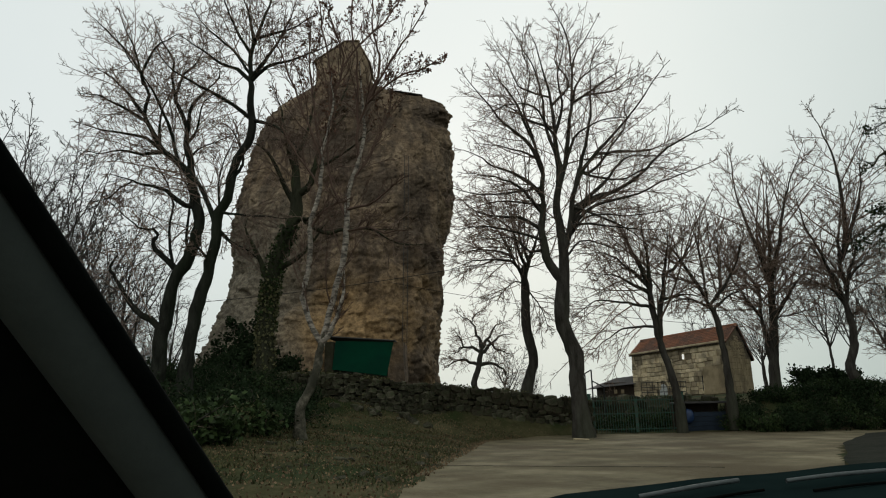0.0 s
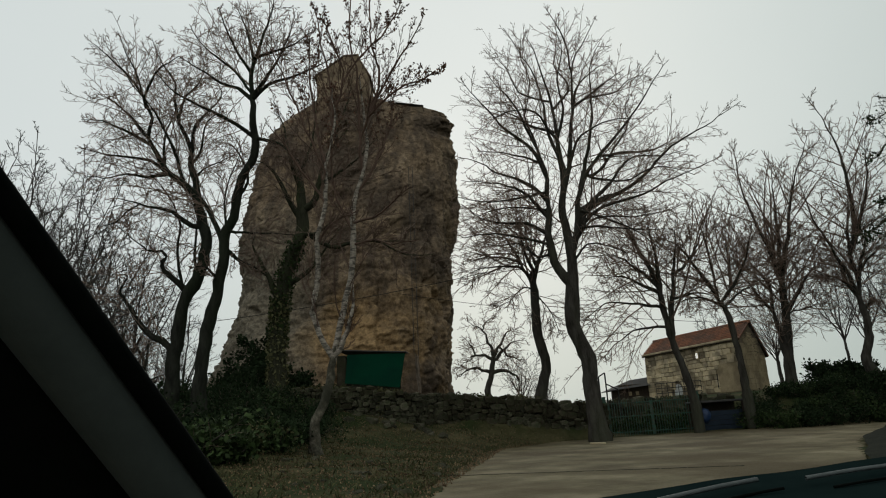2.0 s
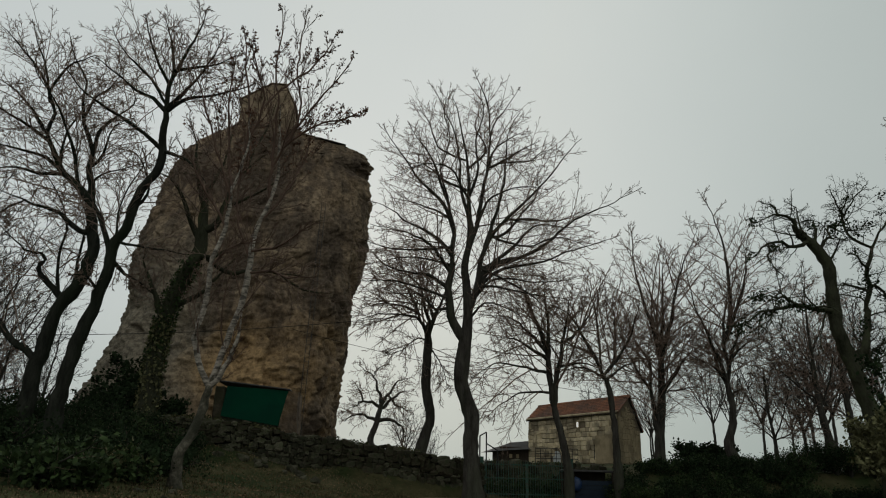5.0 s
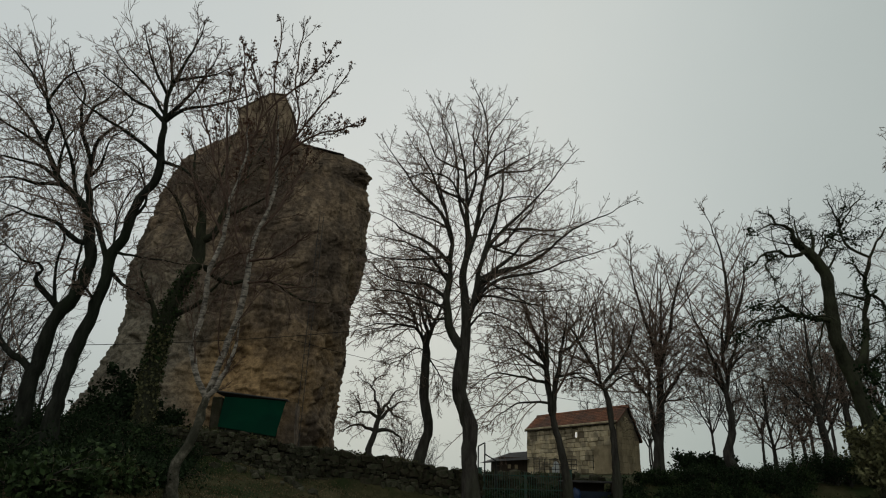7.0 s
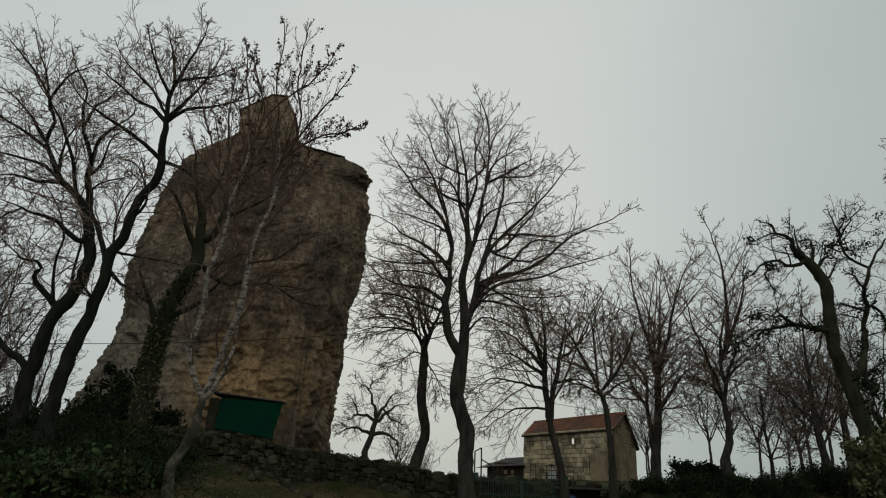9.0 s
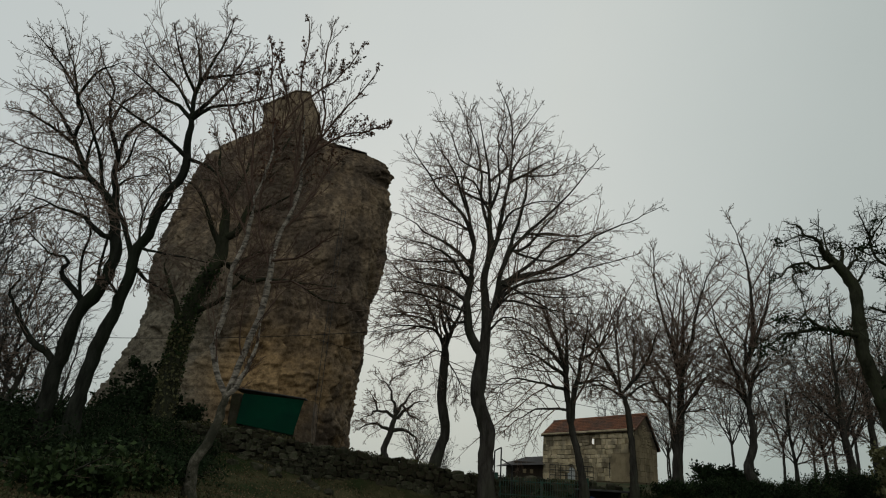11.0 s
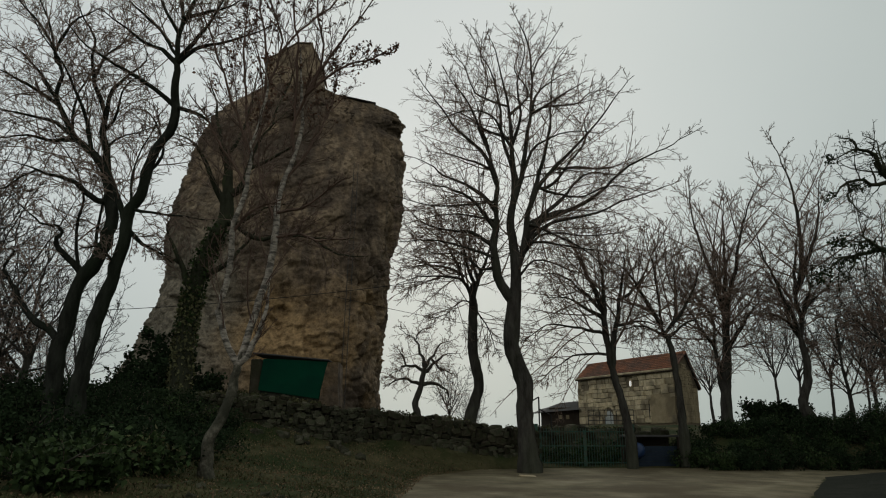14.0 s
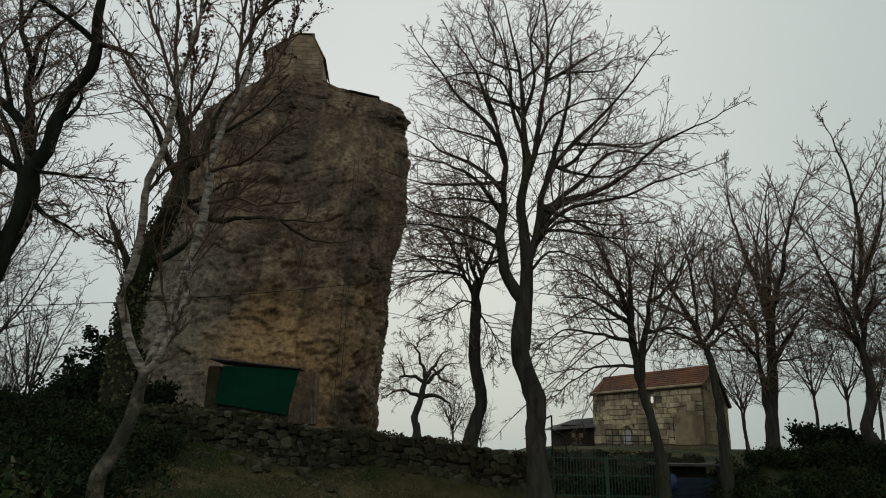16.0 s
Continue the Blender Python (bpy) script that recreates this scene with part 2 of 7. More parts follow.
M_BIRCH = material("birch_bark", [(0.10, 0.085, 0.07), (0.30, 0.26, 0.215), (0.46, 0.41, 0.35)], scale=5.5, bump=0.4, bump_scale=20, stretch=(1, 1, 2.6), stain=((0.03, 0.026, 0.022), 4.5, 0.8), spec=0.15)
M_BIRCH_FOOT = material("old_birch_bark", [(0.022, 0.022, 0.016), (0.075, 0.068, 0.050), (0.20, 0.18, 0.14)], scale=6.5, bump=0.9, bump_scale=15, stretch=(1, 1, 0.8), stain=((0.04, 0.04, 0.028), 2.0, 0.8), spec=0.1)
M_MOSS = material("mossy_bark", [(0.0182, 0.0208, 0.013), (0.0442, 0.0442, 0.0299), (0.0572, 0.065, 0.0351)], scale=3, bump=1.0, bump_scale=14, stretch=(1, 1, 0.35), spec=0.0)
M_LEAF_DEAD = material("withered_leaves", [(0.085, 0.045, 0.032), (0.16, 0.085, 0.055)], scale=4, bump=0, per_island=0.4, spec=0.15)
M_IVY = material("ivy_leaves", [(0.015, 0.0305, 0.0095), (0.041, 0.0590, 0.0195)], scale=6, bump=0, per_island=0.5, spec=0.12, rough=0.75)
M_SHRUB = material("evergreen_leaves", [(0.0105, 0.0195, 0.0083), (0.0263, 0.0405, 0.0180)], scale=1.2, bump=0, per_island=0.3, spec=0.05, rough=0.85)
M_IVY_PALE = material("pale_ivy_leaves", [(0.07, 0.072, 0.032), (0.15, 0.14, 0.07)], scale=5, bump=0, per_island=0.4, spec=0.1, rough=0.8)
M_EARTH_STONE = material("earth_covered_stone", [(0.026, 0.022, 0.015), (0.05, 0.042, 0.029), (0.07, 0.06, 0.043)], scale=3, bump=0.9, bump_scale=9, per_object=0.35, stain=((0.03, 0.034, 0.017), 1.3, 0.8), spec=0.05)
M_GRASS = material("grass_blades", [(0.029, 0.039, 0.015), (0.084, 0.077, 0.036)], scale=0.5, bump=0, per_island=0.5, spec=0.1)
M_LITTER = material("fallen_leaves", [(0.075, 0.048, 0.028), (0.21, 0.145, 0.088)], scale=0.6, bump=0, per_island=0.6, spec=0.1)
M_STONE = material("dry_wall_stone", [(0.036, 0.034, 0.023), (0.078, 0.071, 0.049), (0.130, 0.117, 0.085)], scale=3, bump=0.9, bump_scale=10, per_object=0.5, stain=((0.032, 0.04, 0.018), 1.4, 0.75), spec=0.1)
M_MORTAR = material("dark_earth_joint", [(0.0234, 0.0247, 0.0156), (0.0468, 0.0429, 0.0286)], scale=4, bump=0.6)
M_ASHLAR = material("church_stone", [(0.33, 0.255, 0.150), (0.48, 0.388, 0.25), (0.60, 0.50, 0.345)], scale=2.2, bump=0.5, bump_scale=12, per_object=0.42, stain=((0.15, 0.12, 0.085), 0.9, 0.65), spec=0.15)
M_JOINT = material("church_joint", [(0.13, 0.10, 0.066), (0.21, 0.165, 0.108)], scale=5, bump=0.5)
M_TILE = material("clay_roof_tile", [(0.17, 0.066, 0.034), (0.28, 0.118, 0.062)], scale=2.5, bump=0.3, stain=((0.10, 0.065, 0.05), 0.7, 0.75), per_island=0.2)
M_SLATE = material("grey_roof_sheet", [(0.04, 0.038, 0.037), (0.075, 0.07, 0.068)], scale=2, bump=0.3)
M_PLASTER = material("worn_plaster", [(0.25, 0.195, 0.115), (0.40, 0.315, 0.195)], scale=1.6, bump=0.4, stain=((0.15, 0.115, 0.07), 0.9, 0.7))
M_CHAPEL = material("chapel_stone", [(0.2184, 0.156, 0.1014), (0.3588, 0.273, 0.1833)], scale=1.4, bump=0.5, bump_scale=6, stain=((0.12, 0.09, 0.06), 0.5, 0.6), per_object=0.2)
M_GREEN = material("green_painted_boards", [(0.001, 0.0412, 0.0213), (0.0021, 0.0562, 0.0291)], scale=1.5, rough=0.8, bump=0.15, spec=0.08, stain=((0.002, 0.028, 0.019), 0.8, 0.6), per_object=0.12)
M_GATE = material("green_painted_iron", [(0.0111, 0.0507, 0.0320), (0.0195, 0.0775, 0.0481)], scale=5, rough=0.5, bump=0.1, spec=0.4, stain=((0.05, 0.03, 0.02), 6, 0.6))
M_IRON = material("dark_iron", [(0.02, 0.02, 0.02), (0.045, 0.042, 0.04)], scale=8, rough=0.6, bump=0.1, metal=0.4)
M_BLUE = material("blue_plastic", [(0.009, 0.026, 0.075), (0.014, 0.037, 0.098)], scale=3, rough=0.45, bump=0.05, spec=0.4)
M_BLUEGREY = material("faded_blue_boards", [(0.010, 0.016, 0.025), (0.017, 0.026, 0.040)], scale=3, bump=0.3, per_object=0.3)
M_WHITE = material("white_paint", [(0.36, 0.37, 0.36), (0.5, 0.5, 0.48)], scale=3, rough=0.6, bump=0.05)
M_WOOD = material("dark_wood", [(0.03, 0.022, 0.016), (0.06, 0.045, 0.033)], scale=4, bump=0.3, stretch=(1, 1, 0.2))
M_TRIM = material("grey_black_car_trim", [(0.036, 0.044, 0.043), (0.046, 0.055, 0.053)], scale=40, rough=0.7, bump=0.05, bump_scale=300, spec=0.12)
M_RUBBER = material("black_rubber", [(0.002, 0.003, 0.0025), (0.004, 0.005, 0.0045)], scale=30, rough=0.9, bump=0.05, spec=0.02)
M_PAINT = material("dull_dark_car_paint", [(0.006, 0.012, 0.012), (0.010, 0.018, 0.017)], scale=8, rough=1.0, bump=0.03, spec=0.0)
# grey of the rods that imitate reflections on the bonnet
M_STREAK = material("reflected_streak_grey", [(0.03, 0.04, 0.04), (0.07, 0.08, 0.08)], scale=30, rough=0.5, bump=0.1, spec=0.4)
M_GLOW_PANE = material("glowing_window_pane", [(0.8, 0.8, 0.76), (0.9, 0.9, 0.86)], scale=3, rough=0.4, bump=0)
# emission stands in for daylight coming through the slit; no lamp behind it
M_GLOW_PANE.node_tree.nodes["Principled BSDF"].inputs["Emission Color"].default_value = (1.0, 0.96, 0.88, 1)
M_GLOW_PANE.node_tree.nodes["Principled BSDF"].inputs["Emission Strength"].default_value = 0.35
M_CABLE = material("black_cable", [(0.015, 0.015, 0.015), (0.02, 0.02, 0.02)], scale=5, bump=0)


# ================= mesh helpers =================
def link(name, verts, faces, mat, parent=None, label="", smooth=False):
    me = bpy.data.meshes.new(name)
    if isinstance(verts, np.ndarray):
        verts = np.ascontiguousarray(verts, dtype=np.float32)
        faces = np.ascontiguousarray(faces, dtype=np.int32)
        k = faces.shape[1]
        me.vertices.add(len(verts))
        me.vertices.foreach_set("co", verts.ravel())
        me.loops.add(faces.size)
        me.loops.foreach_set("vertex_index", faces.ravel())
        me.polygons.add(len(faces))
        me.polygons.foreach_set("loop_start", np.arange(0, faces.size, k, dtype=np.int32))
        me.polygons.foreach_set("loop_total", np.full(len(faces), k, dtype=np.int32))
        me.update(calc_edges=True)
        me.validate()
    else:
        me.from_pydata(verts, [], faces)
    if smooth:
        me.polygons.foreach_set("use_smooth", np.ones(len(me.polygons), dtype=bool))
    me.materials.append(mat)
    ob = new(name, me)
    if parent is not None:
        ob.parent = parent
    if label:
        ob["label"] = label
    return ob


def part(name, bm, mat, parent=None, label="", smooth=False):
    me = bpy.data.meshes.new(name)
    bm.normal_update()
    bm.to_mesh(me)
    bm.free()
    me.materials.append(mat)
    if smooth:
        me.polygons.foreach_set("use_smooth", np.ones(len(me.polygons), dtype=bool))
    ob = new(name, me)
    if parent is not None:
        ob.parent = parent
    if label:
        ob["label"] = label
    return ob


def thing(name, at, label, category, group="", kind="", rz=0.0):
    ob = new(name)
    ob.matrix_world = pose(*at, 0, 0, rz)
    ob.empty_display_size = 0.2
    return tagged(ob, label, category, group, kind)


def box(size, at=(0, 0, 0), bevel=0.0, bm=None, turn=None):
    """A bevelled box of that size centred at that place."""
    own = bm if bm is not None else bmesh.new()
    r = bmesh.ops.create_cube(own, size=1.0)
    m = Matrix.Translation(at) @ (turn or Matrix.Identity(4)) @ Matrix.Diagonal((*size, 1))
    bmesh.ops.transform(own, matrix=m, verts=r["verts"])
    if bevel:
        edges = list({e for v in r["verts"] for e in v.link_edges})
        bmesh.ops.bevel(own, geom=edges, offset=bevel, segments=1, affect="EDGES")
    return own


def rod(a, b, r, sides=8, bm=None):
    own = bm if bm is not None else bmesh.new()
    a, b = Vector(a), Vector(b)
    m = Matrix.Translation((a + b) / 2) @ (b - a).to_track_quat("Z", "Y").to_matrix().to_4x4()
    bmesh.ops.create_cone(own, cap_ends=True, segments=sides, radius1=r, radius2=r, depth=(b - a).length, matrix=m)
    return own


def tubes(P, R, sides):
    """Tubes round many polylines at once. P: (B, n, 3), R: (B, n). Returns verts and quads."""
    B, n, _ = P.shape
    T = np.gradient(P, axis=1)
    T /= np.linalg.norm(T, axis=2, keepdims=True) + 1e-9
    ref = np.where(np.abs(T[..., 2:3]) < 0.9, np.array([0, 0, 1.0]), np.array([1.0, 0, 0]))
    ref = np.broadcast_to(ref[:, :1], T.shape)
    U = np.cross(T, ref)
    U /= np.linalg.norm(U, axis=2, keepdims=True) + 1e-9
    V = np.cross(T, U)
    a = np.linspace(0, 2 * np.pi, sides, endpoint=False)
    ring = U[:, :, None] * np.cos(a)[:, None] + V[:, :, None] * np.sin(a)[:, None]
    verts = (P[:, :, None] + ring * R[:, :, None, None]).reshape(-1, 3)
    b, i, k = np.meshgrid(np.arange(B), np.arange(n - 1), np.arange(sides), indexing="ij")
    o = b * n * sides + i * sides
    k2 = (k + 1) % sides
    quads = np.stack([o + k, o + k2, o + sides + k2, o + sides + k], -1).reshape(-1, 4)
    return verts, quads


def spline(pts, step=0.3):
    """A smooth line through the points, evenly sampled."""
    p = np.array(pts, float)
    q = np.vstack([2 * p[0] - p[1], p, 2 * p[-1] - p[-2]])
    out = []
    for i in range(1, len(q) - 2):
        n = max(2, int(np.linalg.norm(q[i + 1] - q[i]) / step))
        t = np.linspace(0, 1, n, endpoint=False)[:, None]
        a, b, c, d = q[i - 1], q[i], q[i + 1], q[i + 2]
        out.append(0.5 * (2 * b + (c - a) * t + (2 * a - 5 * b + 4 * c - d) * t ** 2 + (3 * b - a - 3 * c + d) * t ** 3))
    out.append(q[-2][None])
    return np.vstack(out)


# ================= trees =================
def sprout(rng, P, R, count, length, spread, up, wobble, lo, n, thin, slim, min_r, cap=3.0, fall=0.99):
    """Child branches on many parent branches, set round them in a spiral. P (B, m, 3), R (B, m). Returns P2 (B*count, n, 3), R2."""
    B, m, _ = P.shape
    u = lo + (1 - lo) * (np.arange(count)[None] + 0.15 + 0.7 * rng.random((B, count))) / count
    f = u * (m - 1)
    i = np.minimum(f.astype(int), m - 2)
    w = (f - i)[..., None]
    rows = np.arange(B)[:, None]
    start = P[rows, i] * (1 - w) + P[rows, i + 1] * w
    rad = R[rows, i] * (1 - w[..., 0]) + R[rows, i + 1] * w[..., 0]
    T = P[rows, i + 1] - P[rows, i]
    T /= np.linalg.norm(T, axis=2, keepdims=True) + 1e-9
    ref = np.where(np.abs(T[..., 2:3]) < 0.9, np.array([0, 0, 1.0]), np.array([1.0, 0, 0]))
    U = np.cross(T, ref)
    U /= np.linalg.norm(U, axis=2, keepdims=True) + 1e-9
    V = np.cross(U, T)
    turn = (rng.random((B, 1)) * 6.28 + np.arange(count)[None] * 2.4 + rng.normal(size=(B, count)) * 0.35)[..., None]
    side = U * np.cos(turn) + V * np.sin(turn)
    ang = spread * (0.75 + 0.5 * rng.random((B, count, 1)))
    D = T * np.cos(ang) + side * np.sin(ang) + np.array([0, 0, up])
    D /= np.linalg.norm(D, axis=2, keepdims=True) + 1e-9
    span = np.linalg.norm(np.diff(P, axis=1), axis=2).sum(1)[:, None]
    L = np.minimum(length * span, cap) * (1.12 - fall * u) * (0.55 + 0.75 * rng.random((B, count)))
    pts = [start]
    d = D
    bend = rng.normal(size=D.shape) * wobble * 0.5
    for s in range(n - 1):
        pts.append(pts[-1] + d * (L / (n - 1))[..., None])
        d = d + bend + rng.normal(size=d.shape) * wobble + np.array([0, 0, up * 0.6])
        d = d / (np.linalg.norm(d, axis=2, keepdims=True) + 1e-9)
    P2 = np.stack(pts, 2).reshape(B * count, n, 3)
    r0 = np.maximum(np.minimum(rad * thin, L * slim), min_r * 1.3).reshape(-1, 1)
    k = np.linspace(0, 1, n)[None]
    R2 = r0 * (1 - k) + min_r * 0.6 * k
    return P2, R2


def resample(line, n):
    d = np.concatenate([[0], np.cumsum(np.linalg.norm(np.diff(line, axis=0), axis=1))])
    t = np.linspace(0, d[-1], n)
    return np.stack([np.interp(t, d, line[:, k]) for k in range(3)], 1)


def leaf_cloud(rng, at, size, normal_up=0.3, long=1.5):
    """Small pointed leaves, each two folded faces, at the given places."""
    n = len(at)
    a = rng.normal(size=(n, 3))
    a /= np.linalg.norm(a, axis=1, keepdims=True)
    b = rng.normal(size=(n, 3)) + np.array([0, 0, normal_up])
    b -= (a * b).sum(1, keepdims=True) * a
    b /= np.linalg.norm(b, axis=1, keepdims=True) + 1e-9
    c = np.cross(a, b)
    s = (size * (0.6 + 0.8 * rng.random(n)))[:, None]
    v = np.stack([at, at + a * s * long * 0.5 + b * s * 0.5 + c * s * 0.14, at + a * s * long, at + a * s * long * 0.5 - b * s * 0.5 + c * s * 0.14], 1)
    o = np.arange(n)[:, None] * 4
    faces = np.concatenate([o + np.array([0, 1, 2]), o + np.array([0, 2, 3])])
    return v.reshape(-1, 3), faces


def tree(name, label, stem, limbs, r, seed, bark=None, twig=None, density=1.0, up=0.06, wobble=0.10, spread=0.85, knot=0.03,
         min_r=0.0074, taper=0.38, leaves=0, leaf_mat=None, leaf_size=0.07, leaf_from=0.0, category="tree", flare=1.5, group="", reach=0.8, foot=None, limb=0.85, stout=1.0, twig_joints=2, shoot=None, decay=1.35):
    """A bare tree: a tapered, flared trunk, limbs that bend through the given points, and crowns of boughs and twigs."""
    rng = np.random.default_rng(seed)
    bark, twig = bark or M_BARK, twig or M_TWIG
    base = np.array(stem[0])
    root = thing(name, tuple(base), label, category, group)
    end = np.array(stem[-1]) + (np.array(stem[-1]) - np.array(stem[-2])) / np.linalg.norm(np.array(stem[-1]) - np.array(stem[-2])) * r * 2.2
    line = spline(list(stem) + [tuple(end)], 0.25) - base
    line[1:-1] += rng.normal(size=line[1:-1].shape) * r * 0.06
    k = np.linspace(0, 1, len(line))
    rad = r * (1 - taper * k) * (1 + (flare - 1) * np.exp(-k * len(line) * 0.25 / 0.45)) * (1 + 0.05 * rng.normal(size=len(line)))
    rad[-5:] *= np.array([0.97, 0.9, 0.78, 0.55, 0.2])
    below = line[:1] - np.array([[0, 0, 1.4]])
    v, f = tubes(np.vstack([below, line])[None], np.concatenate([[rad[0] * 1.1], rad])[None], 14)
    v = v + r * 0.085 * np.sin(v[:, [1, 2, 0]] * (1.9 / r) + seed) * np.cos(v[:, [2, 0, 1]] * (1.1 / r) + 1.7)
    link("trunk", v, f, foot or bark, root, smooth=True)
    big_p, big_r = [], []
    joints, girths = line, rad
    for lr, pts in limbs:
        ll = spline(np.array(pts) - base, 0.3)
        ll[1:] += np.cumsum(rng.normal(size=ll[1:].shape) * knot, axis=0)
        lk = np.linspace(0, 1, len(ll))
        # the limb grows out of the nearest wood
        near = np.argmin(np.linalg.norm(joints - ll[0], axis=1))
        ll = ll + (joints[near] - ll[0]) * ((1 - lk) ** 2.5)[:, None]
        lrad = np.minimum(limb * lr * (1 - lk) ** decay + 0.012, max(0.014, 0.92 * girths[near]))
        joints, girths = np.vstack([joints, ll[1:]]), np.concatenate([girths, lrad[1:]])
        v, f = tubes(ll[None], lrad[None], 8)
        v = v + lr * 0.09 * np.sin(v[:, [1, 2, 0]] * (1.2 / lr) + seed) * np.cos(v[:, [2, 0, 1]] * (0.8 / lr))
        link("limb", v, f, shoot if shoot and lr < 0.06 else bark, root, smooth=True)
        big_p.append(resample(ll, 14))
        big_r.append(np.interp(np.linspace(0, 1, 14), lk, lrad))
    P, R = np.array(big_p), np.array(big_r)
    VV, FF, off, tips = [], [], 0, []
    # count, length, angle, joints, share of the parent's girth, girth for length, first place, sides, longest
    plan = [(max(3, round(17 * density)), 0.85 * reach, spread, 7, 0.5, 0.0085 * stout, 0.08, 4, 4.4 * reach, 0.97),
            (max(3, round(7 * density)), 0.45, spread * 0.85, 4, 0.6, 0.0085 * stout, 0.1, 3, 1.7, 0.9),
            (max(3, round(6 * density)), 0.42, spread * 0.8, twig_joints, 0.65, 0.009, 0.05, 3, 0.7, 0.75)]
    for lev, (cnt, ln, sp, n, thin, slim, lo, sides, cap, fall) in enumerate(plan):
        P, R = sprout(rng, P, R, cnt, ln, sp, up, wobble * (0.7, 1.0, 1.6)[lev], lo, n, thin, slim, min_r * (1.7, 1.3, 1.0)[lev], cap, fall)
        v, f = tubes(P, R, sides)
        VV.append(v)
        FF.append(f + off)
        off += len(v)
        tips.append(P)
    link("crown", np.vstack(VV), np.vstack(FF), twig, root)
    if leaves:
        ends = tips[-1]
        keep = ends[:, -1, 2] > leaf_from
        pool = ends[keep].reshape(-1, 3)
        # leaves hang on in clumps on some of the twigs
        cl = np.sin(pool[:, 0] * 2.3 + 1) + np.sin(pool[:, 1] * 2.9) + np.sin(pool[:, 2] * 1.9 + 2)
        pool = pool[cl > -0.3]
        if len(pool):
            pick = pool[rng.integers(0, len(pool), leaves)] + rng.normal(size=(leaves, 3)) * 0.03
            v, f = leaf_cloud(rng, pick, leaf_size, -0.4)
            link("foliage", v, f, leaf_mat or M_LEAF_DEAD, root, "withered brown leaves")
    return root


# ================= ground =================
def lerp_at(x, xs, ys):
    return np.interp(x, xs, ys)


def road_left(y):
    return lerp_at(y, [-30, 0, 9.4, 13.3, 20, 25.5, 28.5, 29.5], [-2.6, -1.9, -0.75, -0.3, 0.6, 1.3, 3.2, 6.3])


def road_right(y):
    return lerp_at(y, [-30, 0, 10, 17.5, 24, 27.5, 28.6, 30.4], [2.5, 3.0, 5.7, 9.8, 14.3, 20, 24, 12.6])


def smooth(a, b, x):
    t = np.clip((x - a) / (b - a), 0, 1)
    return t * t * (3 - 2 * t)


def height(x, y):
    """Height of the ground."""
    x, y = np.asarray(x, float), np.asarray(y, float)
    hr = lerp_at(y, [-60, -10, 0, 4, 9.4, 16, 25, 31], [-4.0, -0.6, 0.18, 0.36, 0.5, 0.56, 0.62, 0.72])
    # bank beside the road
    d = np.clip(road_left(y) - x, 0, 40)
    slope = lerp_at(y, [-10, 10, 17, 22, 27, 29.3], [0.05, 0.08, 0.11, 0.13, 0.25, 0.28])
    bank = np.minimum(hr + slope * np.minimum(d, 9), 2.65)
    # terrace behind the dry wall
    top = lerp_at(x, [-30, -9, -4.5, 0, 5.2, 6.2, 10.5, 13, 19, 60], [1.6, 2.3, 2.4, 1.95, 1.5, 0.75, 0.75, 1.9, 2.2, 2.4])
    aim = lerp_at(x, [-9, -5, 6, 9.5, 12.5, 40], [1.6, 1.7, 1.5, 1.7, 2.55, 2.4])
    terr = top + smooth(31, 42, y) * (aim - top) - smooth(60, 150, y) * 9
    edge = np.where(x < 5.6, smooth(29.25, 29.6, y), smooth(30.2, 33.0, y))
    right = smooth(12.6, 14.5, x) * smooth(28.6, 31.2, y)
    edge = np.maximum(edge, right)
    h = bank * (1 - edge) + terr * edge
    # verge to the right of the road
    dr = np.clip(x - road_right(y), 0, 60)
    h = h + np.where(y < 30, 0.05 * np.minimum(dr, 12), 0)
    far = smooth(60, 160, np.hypot(x, y - 30))
    return h * (1 - far) + (-7.0) * far


def bumps(x, y):
    return 0.05 * np.sin(x * 1.7 + np.sin(y * 1.1) * 2) * np.sin(y * 1.3 + 1) + 0.025 * np.sin(x * 4.1 + y * 3.3) * np.sin(y * 5.2 - x)


def ground_z(x, y):
    out = np.maximum(road_left(y) + 0.2 - x, x - road_right(y) + 0.2)
    out = np.where(y < 30.3, out, 1.0)
    return height(x, y) + np.where(out < 0, -0.06, 0.034 + bumps(x, y) * np.clip(out / 1.2, 0, 1))


def spread_axis(lo, hi, fine_lo, fine_hi, step):
    mid = np.arange(fine_lo, fine_hi + step * 0.5, step)
    up = fine_hi + np.cumsum(step * 1.32 ** np.arange(1, 40))
    dn = fine_lo - np.cumsum(step * 1.32 ** np.arange(1, 40))
    return np.concatenate([dn[dn > lo][::-1], mid, up[up < hi]])


gx, gy = spread_axis(-2500, 2500, -16, 27, 0.27), spread_axis(-2500, 2500, -3, 36, 0.27)
GX, GY = np.meshgrid(gx, gy)
gv = np.stack([GX, GY, ground_z(GX, GY)], -1).reshape(-1, 3)
nx, ny = len(gx), len(gy)
ii, jj = np.meshgrid(np.arange(ny - 1), np.arange(nx - 1), indexing="ij")
o = (ii * nx + jj).ravel()
ground = link("ground", gv, np.stack([o, o + 1, o + nx + 1, o + nx], -1), M_GROUND, smooth=True)
tagged(ground, "sloping ground of dry winter grass and earth", "ground", kind="structure")


